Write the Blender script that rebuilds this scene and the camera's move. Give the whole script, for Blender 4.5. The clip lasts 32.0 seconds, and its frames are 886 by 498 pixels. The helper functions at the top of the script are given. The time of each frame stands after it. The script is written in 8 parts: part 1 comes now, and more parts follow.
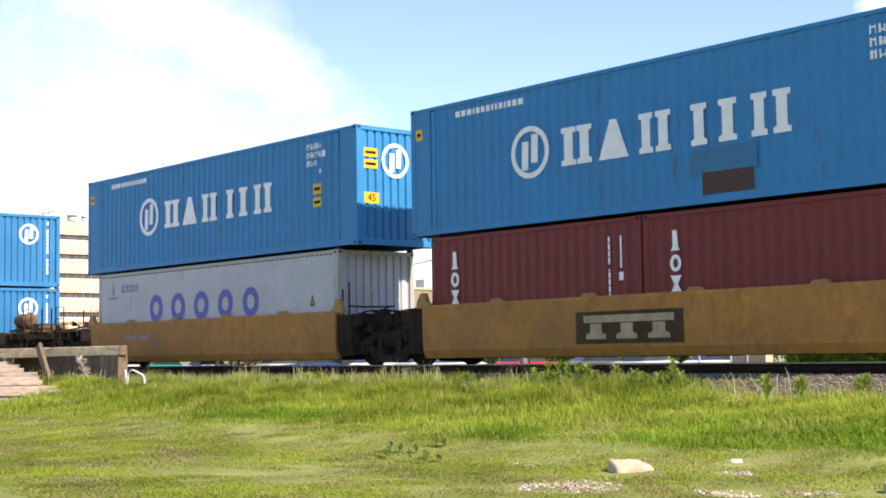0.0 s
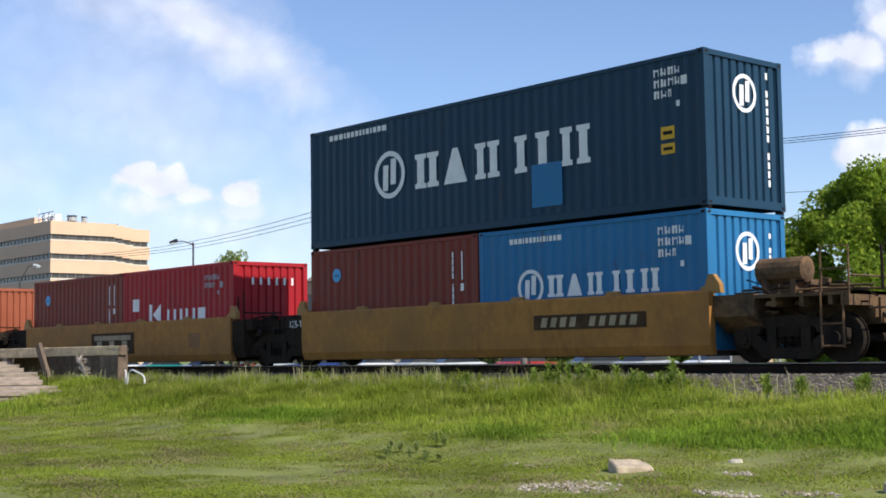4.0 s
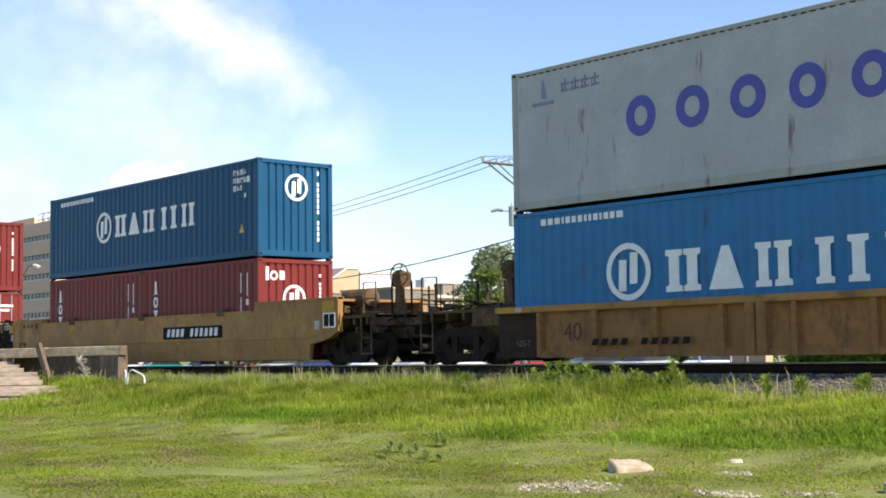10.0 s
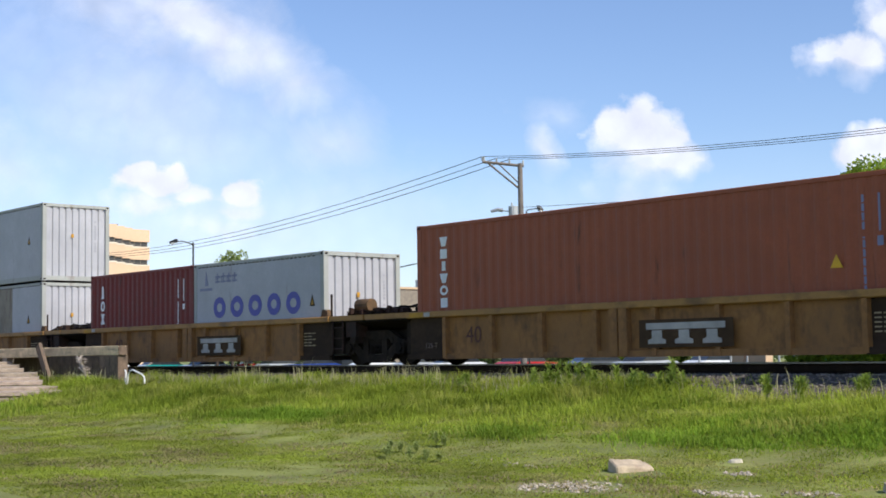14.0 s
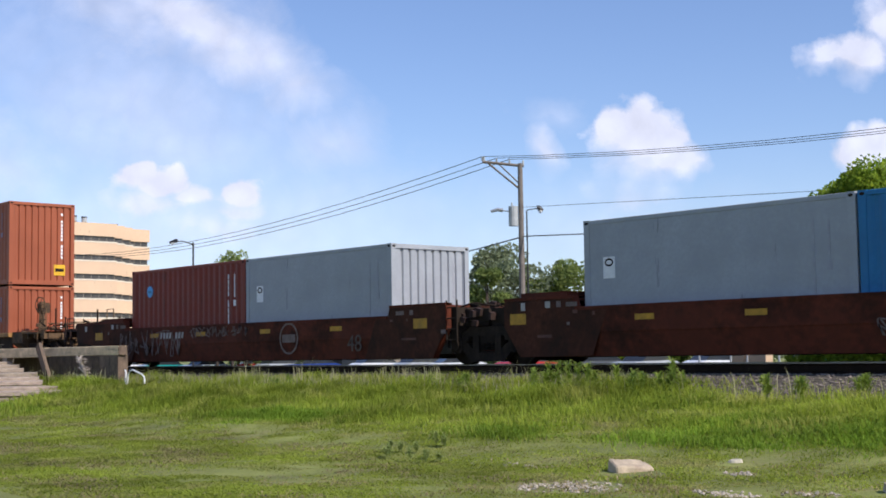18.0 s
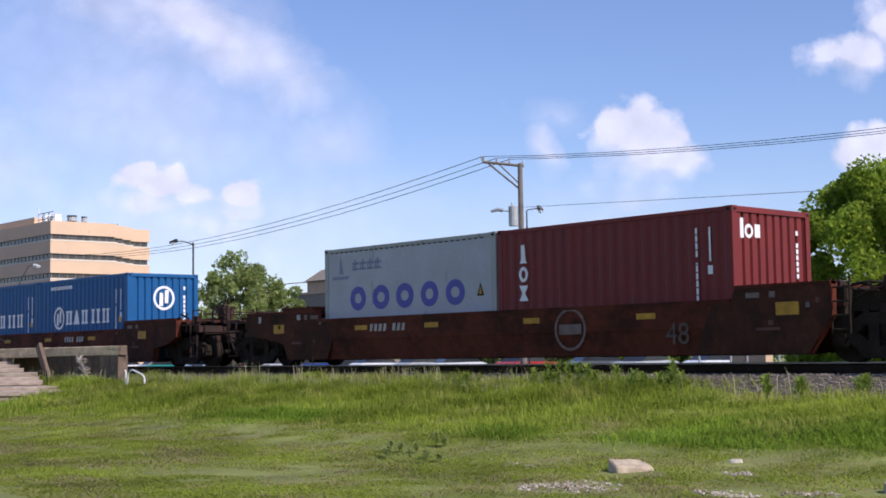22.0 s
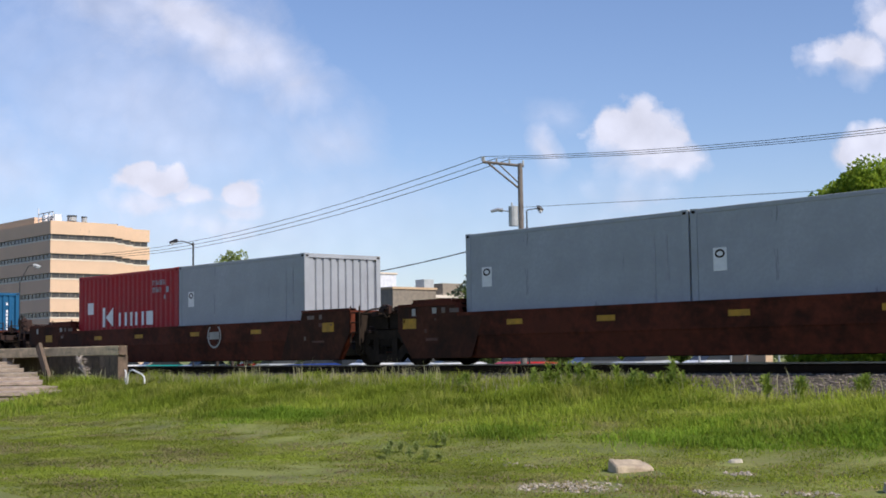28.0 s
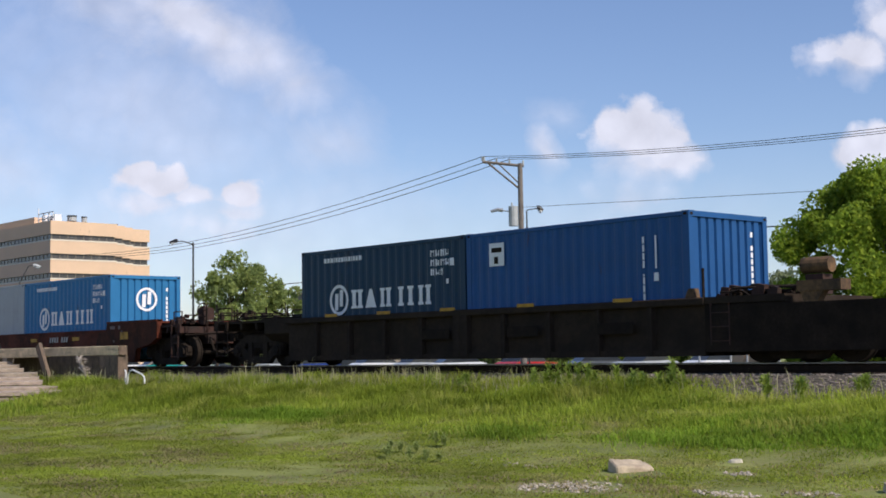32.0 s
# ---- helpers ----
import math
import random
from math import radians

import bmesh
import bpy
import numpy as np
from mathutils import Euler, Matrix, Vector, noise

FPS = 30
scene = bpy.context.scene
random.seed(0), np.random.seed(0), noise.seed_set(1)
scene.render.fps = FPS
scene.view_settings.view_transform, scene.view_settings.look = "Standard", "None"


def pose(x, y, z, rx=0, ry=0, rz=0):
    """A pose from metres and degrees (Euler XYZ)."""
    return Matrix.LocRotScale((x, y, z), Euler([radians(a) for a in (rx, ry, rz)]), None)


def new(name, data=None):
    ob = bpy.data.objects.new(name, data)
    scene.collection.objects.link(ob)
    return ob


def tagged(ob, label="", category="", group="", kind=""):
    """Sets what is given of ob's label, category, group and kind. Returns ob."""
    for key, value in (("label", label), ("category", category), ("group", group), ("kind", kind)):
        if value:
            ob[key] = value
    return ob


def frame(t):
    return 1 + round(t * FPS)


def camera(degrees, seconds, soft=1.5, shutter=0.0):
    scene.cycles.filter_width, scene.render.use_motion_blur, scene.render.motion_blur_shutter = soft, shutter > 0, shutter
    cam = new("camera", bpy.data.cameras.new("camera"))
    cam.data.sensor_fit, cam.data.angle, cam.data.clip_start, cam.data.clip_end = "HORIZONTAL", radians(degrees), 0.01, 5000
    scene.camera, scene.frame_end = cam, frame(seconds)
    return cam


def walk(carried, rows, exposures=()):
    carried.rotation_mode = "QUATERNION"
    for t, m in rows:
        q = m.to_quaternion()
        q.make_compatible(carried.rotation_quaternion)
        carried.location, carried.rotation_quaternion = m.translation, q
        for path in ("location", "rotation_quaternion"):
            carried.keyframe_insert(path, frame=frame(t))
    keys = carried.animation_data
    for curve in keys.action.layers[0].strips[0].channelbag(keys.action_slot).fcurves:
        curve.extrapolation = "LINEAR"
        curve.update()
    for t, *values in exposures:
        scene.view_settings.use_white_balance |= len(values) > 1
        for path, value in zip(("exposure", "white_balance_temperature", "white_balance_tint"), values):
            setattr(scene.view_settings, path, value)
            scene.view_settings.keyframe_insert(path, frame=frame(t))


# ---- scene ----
# ------------------------------------------------------------ camera
EYE = 1.25                       # height of the lens over the near grass
cam = camera(36.164, 32.0, soft=1.75)
CAM = Matrix.Translation((0, 0, EYE)) @ pose(0, 0, 0, 94.44455, 0, 48.38708) @ pose(0, 0, 0, 0, 0, -0.8571)
EXPOSURES = [(0, 0.90, 7250, 15.0), (1, 0.84, 7400, 13.0), (2, 0.4, 6750, 10.0), (3, 0.15, 6500, 10.0), (3.5, 0.1, 6500, 10.0), (5.5, 0.2, 6500, 10.0), (6, 0.15, 6500, 10.0), (8, 0.45, 6900, 9.0), (9, 0.55, 6950, 8.0), (11, 0.55, 6880, 8.5), (12, 0.6, 6840, 8.8), (13, 0.4, 6800, 9.0), (14, 0.15, 6500, 10.0), (16.5, 0.5, 6480, 10.8), (17, 0.3, 6480, 11.0), (18, 0.0, 6330, 14.0), (19, -0.05, 6200, 20.0), (25, -0.06, 6250, 20.0), (27.5, -0.12, 6480, 14.0), (32, -0.17, 6600, 13.0)]
walk(cam, [(0, CAM), (32, CAM)], EXPOSURES)

# ------------------------------------------------------------ sky and sun
SUN_EL, SUN_AZ = radians(43), radians(10)     # azimuth from +x towards +y
sun_dir = Vector((math.cos(SUN_EL) * math.cos(SUN_AZ), math.cos(SUN_EL) * math.sin(SUN_AZ), math.sin(SUN_EL)))
sun_data = bpy.data.lights.new("sun", "SUN")
sun_data.energy, sun_data.angle, sun_data.color = 5.0, radians(0.6), (1.0, 0.94, 0.84)
sun = new("sun", sun_data)
sun.matrix_world = sun_dir.to_track_quat("Z", "Y").to_matrix().to_4x4()

world = bpy.data.worlds.new("sky")
scene.world = world
world.use_nodes = True
wt = world.node_tree
wt.nodes.clear()


def wmath(op, a, b=None, c=None, clamp=False):
    n = wt.nodes.new("ShaderNodeMath")
    n.operation, n.use_clamp = op, clamp
    for i, v in enumerate((a, b, c)):
        if v is None:
            continue
        if isinstance(v, (int, float)):
            n.inputs[i].default_value = v
        else:
            wt.links.new(v, n.inputs[i])
    return n.outputs[0]


def wdot(vec, const):
    n = wt.nodes.new("ShaderNodeVectorMath")
    n.operation = "DOT_PRODUCT"
    wt.links.new(vec, n.inputs[0])
    n.inputs[1].default_value = const
    return n.outputs["Value"]


sky = wt.nodes.new("ShaderNodeTexSky")
sky.sky_type, sky.sun_disc = "NISHITA", False
sky.sun_elevation, sky.sun_rotation = SUN_EL, math.pi / 2 - SUN_AZ
sky.air_density, sky.dust_density, sky.ozone_density = 1.0, 0.35, 2.2
tc = wt.nodes.new("ShaderNodeTexCoord")
way = tc.outputs["Generated"]
# cloud field: coordinates on the camera's image plane, clouds placed to fit its view
ax_r, ax_u, ax_f = Vector((0.66315, 0.74833, -0.01491)), Vector((0.06787, -0.04027, 0.99688)), Vector((-0.74540, 0.66210, 0.07749))
df = wmath("MAXIMUM", wdot(way, ax_f), 0.05)
sa = wmath("DIVIDE", wdot(way, ax_r), df)
sb = wmath("DIVIDE", wdot(way, ax_u), df)
front = wmath("MULTIPLY", wmath("SUBTRACT", wdot(way, ax_f), 0.3), 4.0, clamp=True)


def wnoise(scale, detail, rough, vec, dist=0.0):
    n = wt.nodes.new("ShaderNodeTexNoise")
    n.inputs["Scale"].default_value, n.inputs["Detail"].default_value = scale, detail
    n.inputs["Roughness"].default_value, n.inputs["Distortion"].default_value = rough, dist
    wt.links.new(vec, n.inputs["Vector"])
    return n


comb = wt.nodes.new("ShaderNodeCombineXYZ")
wt.links.new(sa, comb.inputs[0])
wt.links.new(sb, comb.inputs[1])
puff = wnoise(20.0, 9.0, 0.62, comb.outputs[0])
fluff = wnoise(70.0, 6.0, 0.6, comb.outputs[0])
soft_n = wnoise(9.0, 9.0, 0.66, comb.outputs[0], 1.0)
wisp = wnoise(30.0, 8.0, 0.68, comb.outputs[0], 0.6)
sep = wt.nodes.new("ShaderNodeSeparateColor")
wt.links.new(puff.outputs["Color"], sep.inputs[0])
sep2 = wt.nodes.new("ShaderNodeSeparateColor")
wt.links.new(soft_n.outputs["Color"], sep2.inputs[0])
# billows: rounded lumps of two sizes, bent a little by the fine noise
bent = wt.nodes.new("ShaderNodeVectorMath")
bent.operation = "MULTIPLY_ADD"
bent.inputs[1].default_value = (0.020, 0.020, 0.0)
wt.links.new(puff.outputs["Color"], bent.inputs[0])
wt.links.new(comb.outputs[0], bent.inputs[2])
billow = wt.nodes.new("ShaderNodeTexVoronoi")
billow.feature = "SMOOTH_F1"
for key, v in (("Scale", 52.0), ("Detail", 0.0), ("Smoothness", 0.30)):
    billow.inputs[key].default_value = v
wt.links.new(bent.outputs[0], billow.inputs["Vector"])
lump = wmath("SUBTRACT", billow.outputs["Distance"], 0.42)


def cloud(a, b, ra, rb, edge, strength, wob, lean=0.0, smooth=False):
    """One cloud: place and half sizes on the camera's image plane, softness of its edge, how opaque, how ragged."""
    s = sep2 if smooth else sep
    u = wmath("ADD", wmath("SUBTRACT", sa, a), wmath("MULTIPLY", wmath("SUBTRACT", s.outputs[0], 0.5), wob * 2))
    v = wmath("ADD", wmath("SUBTRACT", sb, b), wmath("MULTIPLY", wmath("SUBTRACT", s.outputs[1], 0.5), wob * 2))
    v = wmath("ADD", v, wmath("MULTIPLY", u, lean))
    q = wmath("SQRT", wmath("ADD", wmath("POWER", wmath("ABSOLUTE", wmath("DIVIDE", u, ra)), 2.0),
                            wmath("POWER", wmath("ABSOLUTE", wmath("DIVIDE", v, rb)), 2.0)))
    if smooth:
        q = wmath("ADD", q, wmath("MULTIPLY", wmath("SUBTRACT", wisp.outputs["Fac"], 0.5), 0.45))
        return wmath("MULTIPLY", wmath("DIVIDE", wmath("SUBTRACT", 1.0, q), edge, clamp=True), strength)
    q = wmath("ADD", q, wmath("MULTIPLY", lump, 0.55))
    q = wmath("ADD", q, wmath("MULTIPLY", wmath("SUBTRACT", fluff.outputs["Fac"], 0.5), 0.62))
    # crisp crown, ragged soft foot
    foot = wmath("DIVIDE", wmath("MULTIPLY", v, -1.0), rb, clamp=True)
    e = wmath("MULTIPLY", wmath("MULTIPLY_ADD", foot, 2.6, 1.0), edge)
    return wmath("MULTIPLY", wmath("DIVIDE", wmath("SUBTRACT", 1.0, q), e, clamp=True), strength)


clouds = []
# tall heap over the track with its wisps
clouds.append(cloud(0.138, 0.085, 0.034, 0.032, 0.28, 0.92, 0.010))
clouds.append(cloud(0.156, 0.079, 0.036, 0.030, 0.30, 0.90, 0.010))
clouds.append(cloud(0.170, 0.064, 0.028, 0.022, 0.45, 0.85, 0.012))
clouds.append(cloud(0.151, 0.062, 0.046, 0.034, 0.70, 0.78, 0.016))
clouds.append(cloud(0.140, 0.036, 0.058, 0.026, 1.00, 0.46, 0.024))
clouds.append(cloud(0.074, 0.072, 0.021, 0.026, 0.80, 0.66, 0.012, 0.5))
clouds.append(cloud(0.080, 0.100, 0.036, 0.020, 1.00, 0.26, 0.020))
# heaps towards the sun
clouds.append(cloud(0.286, 0.144, 0.030, 0.016, 0.55, 0.82, 0.016, -0.3))
clouds.append(cloud(0.306, 0.144, 0.034, 0.026, 0.45, 0.90, 0.014))
clouds.append(cloud(0.330, 0.160, 0.032, 0.036, 0.55, 0.88, 0.016))
clouds.append(cloud(0.304, 0.068, 0.026, 0.020, 0.32, 0.92, 0.012))
clouds.append(cloud(0.326, 0.076, 0.034, 0.026, 0.36, 0.92, 0.012))
# small bright heaps over the office block
clouds.append(cloud(-0.226, 0.053, 0.024, 0.016, 0.28, 0.97, 0.010))
clouds.append(cloud(-0.206, 0.047, 0.032, 0.018, 0.35, 0.95, 0.012))
clouds.append(cloud(-0.184, 0.038, 0.030, 0.016, 0.50, 0.88, 0.014))
clouds.append(cloud(-0.210, 0.032, 0.064, 0.028, 0.85, 0.80, 0.020))
clouds.append(cloud(-0.149, 0.041, 0.018, 0.015, 0.32, 0.94, 0.010))
clouds.append(cloud(-0.152, 0.028, 0.034, 0.018, 0.80, 0.74, 0.014))
# thin high streak and the veil under it
clouds.append(cloud(-0.180, 0.164, 0.115, 0.030, 0.80, 0.78, 0.020, 0.42, True))
clouds.append(cloud(-0.145, 0.140, 0.080, 0.036, 0.90, 0.70, 0.026, 0.35, True))
clouds.append(cloud(-0.110, 0.118, 0.034, 0.040, 1.00, 0.60, 0.030, 0.00, True))
clouds.append(cloud(-0.220, 0.172, 0.130, 0.060, 1.00, 0.60, 0.050, 0.30, True))
clouds.append(cloud(-0.220, 0.100, 0.190, 0.110, 1.00, 0.46, 0.060, 0.25, True))
clouds.append(cloud(-0.330, 0.060, 0.120, 0.070, 1.00, 0.46, 0.060, 0.10, True))
clouds.append(cloud(-0.085, 0.075, 0.050, 0.040, 1.00, 0.46, 0.036, 0.00, True))
clouds.append(cloud(-0.180, 0.020, 0.270, 0.065, 1.00, 0.44, 0.045, 0.00, True))
clouds.append(cloud(-0.165, 0.014, 0.110, 0.040, 1.00, 0.62, 0.026))
clouds.append(cloud(0.120, 0.015, 0.170, 0.050, 1.00, 0.26, 0.050, 0.00, True))
dens = clouds[0]
for c in clouds[1:]:
    dens = wmath("MAXIMUM", dens, c)
# soft thin cloud over all of the sky
veil_n = wnoise(2.4, 6.0, 0.6, way, 0.4)
veil = wmath("MULTIPLY", wmath("SUBTRACT", veil_n.outputs["Fac"], 0.56), 1.2, clamp=True)
low = wmath("MULTIPLY", wmath("SUBTRACT", 1.0, wmath("DIVIDE", wdot(way, (0, 0, 1)), 0.16), clamp=True), 0.14, clamp=True)
veil = wmath("MAXIMUM", veil, low)
dens = wmath("MAXIMUM", wmath("MULTIPLY", dens, front), veil)
shade = wmath("ADD", wmath("MULTIPLY", wmath("SUBTRACT", sep.outputs[2], 0.5), 0.45), 1.0)
shade = wmath("SUBTRACT", shade, wmath("MULTIPLY", lump, 0.25))
cl = wt.nodes.new("ShaderNodeCombineXYZ")
for i, k in enumerate((6.7, 6.95, 8.05)):
    wt.links.new(wmath("MULTIPLY", shade, k), cl.inputs[i])
tint = wt.nodes.new("ShaderNodeMix")
tint.data_type, tint.blend_type = "RGBA", "MULTIPLY"
tint.inputs[0].default_value = 1.0
tint.inputs[7].default_value = (0.96, 1.00, 1.16, 1)
wt.links.new(sky.outputs[0], tint.inputs[6])
mix = wt.nodes.new("ShaderNodeMix")
mix.data_type = "RGBA"
wt.links.new(dens, mix.inputs[0])
wt.links.new(tint.outputs[2], mix.inputs[6])
wt.links.new(cl.outputs[0], mix.inputs[7])
bg = wt.nodes.new("ShaderNodeBackground")
bg.inputs["Strength"].default_value = 0.13
wt.links.new(mix.outputs[2], bg.inputs["Color"])
wout = wt.nodes.new("ShaderNodeOutputWorld")
wt.links.new(bg.outputs[0], wout.inputs[0])

# ------------------------------------------------------------ materials


def paint(name, color, rough=0.55, metal=0.0, grain=0.12, grain_scale=3.0, fine=40.0, stain=None, stain_amount=0.0,
          stain_scale=(1.0, 1.0, 0.25), bump=0.0, bump_scale=30.0, vary=0.0, island=False, spec=0.4, detail=4.0):
    """A procedural surface: base colour with broad and fine variation, stains of another colour, fine relief."""
    m = bpy.data.materials.new(name)
    m.use_nodes = True
    t = m.node_tree
    b = t.nodes["Principled BSDF"]
    b.inputs["Metallic"].default_value = metal
    b.inputs["Specular IOR Level"].default_value = spec
    L = t.links.new
    tcn = t.nodes.new("ShaderNodeTexCoord")
    pos = tcn.outputs["Object"]

    def noise_tex(scale, det, vec=pos):
        n = t.nodes.new("ShaderNodeTexNoise")
        n.inputs["Scale"].default_value, n.inputs["Detail"].default_value = scale, det
        n.inputs["Roughness"].default_value = 0.6
        L(vec, n.inputs["Vector"])
        return n

    def mixer(fac, a, c, blend="MIX"):
        n = t.nodes.new("ShaderNodeMix")
        n.data_type, n.blend_type = "RGBA", blend
        for sock, v in ((0, fac), (6, a), (7, c)):
            if isinstance(v, (int, float)):
                n.inputs[sock].default_value = v
            elif isinstance(v, tuple):
                n.inputs[sock].default_value = (*v[:3], 1)
            else:
                L(v, n.inputs[sock])
        return n.outputs[2]

    def ramp(fac, lo, hi, a=0.0, c=1.0):
        n = t.nodes.new("ShaderNodeMapRange")
        n.inputs[1].default_value, n.inputs[2].default_value = lo, hi
        n.inputs[3].default_value, n.inputs[4].default_value = a, c
        L(fac, n.inputs[0])
        return n.outputs[0]

    big = noise_tex(grain_scale, 4)
    small = noise_tex(fine, 3)
    dark = tuple(c * (1 - grain * 1.6) for c in color)
    light = tuple(min(1, c * (1 + grain * 1.3)) for c in color)
    col = mixer(ramp(big.outputs["Fac"], 0.3, 0.7), dark, light)
    col = mixer(ramp(small.outputs["Fac"], 0.35, 0.65, 0.0, 0.5), col, tuple(c * (1 - grain * 1.5) for c in color))
    if vary:
        if island:
            src = t.nodes.new("ShaderNodeNewGeometry").outputs["Random Per Island"]
        else:
            src = t.nodes.new("ShaderNodeObjectInfo").outputs["Random"]
        h = t.nodes.new("ShaderNodeHueSaturation")
        L(ramp(src, 0, 1, 1 - vary, 1 + vary), h.inputs["Value"])
        L(ramp(src, 0, 1, 0.5 + vary * 0.06, 0.5 - vary * 0.06), h.inputs["Hue"])
        L(col, h.inputs["Color"])
        col = h.outputs[0]
    if stain:
        mp = t.nodes.new("ShaderNodeMapping")
        mp.inputs["Scale"].default_value = stain_scale
        L(pos, mp.inputs["Vector"])
        s1 = noise_tex(1.6, 6, mp.outputs[0])
        s2 = noise_tex(9.0, 4, mp.outputs[0])
        add = t.nodes.new("ShaderNodeMath")
        add.operation = "MULTIPLY_ADD"
        add.inputs[1].default_value, add.inputs[2].default_value = 0.35, -0.17
        L(s2.outputs["Fac"], add.inputs[0])
        add2 = t.nodes.new("ShaderNodeMath")
        add2.operation = "ADD"
        L(add.outputs[0], add2.inputs[0])
        L(s1.outputs["Fac"], add2.inputs[1])
        col = mixer(ramp(add2.outputs[0], 0.68 - stain_amount * 0.3, 0.78 - stain_amount * 0.15, 0.0, 0.85), col, stain)
    L(col, b.inputs["Base Color"])
    L(ramp(big.outputs["Fac"], 0.3, 0.7, rough * 0.85, min(1, rough * 1.15)), b.inputs["Roughness"])
    if bump:
        bn = t.nodes.new("ShaderNodeBump")
        bn.inputs["Strength"].default_value, bn.inputs["Distance"].default_value = bump, 0.02
        n = noise_tex(bump_scale, detail)
        L(n.outputs["Fac"], bn.inputs["Height"])
        L(bn.outputs[0], b.inputs["Normal"])
    return m


RUST = (0.10, 0.035, 0.015)
GRIME = (0.035, 0.028, 0.022)


def box_paint(name, c, stain=RUST, amount=0.25):
    return paint(name, c, rough=0.5, grain=0.10, grain_scale=0.9, fine=14, stain=stain, stain_amount=amount,
                 stain_scale=(1.4, 1.4, 0.22), bump=0.08, bump_scale=6, spec=0.25)


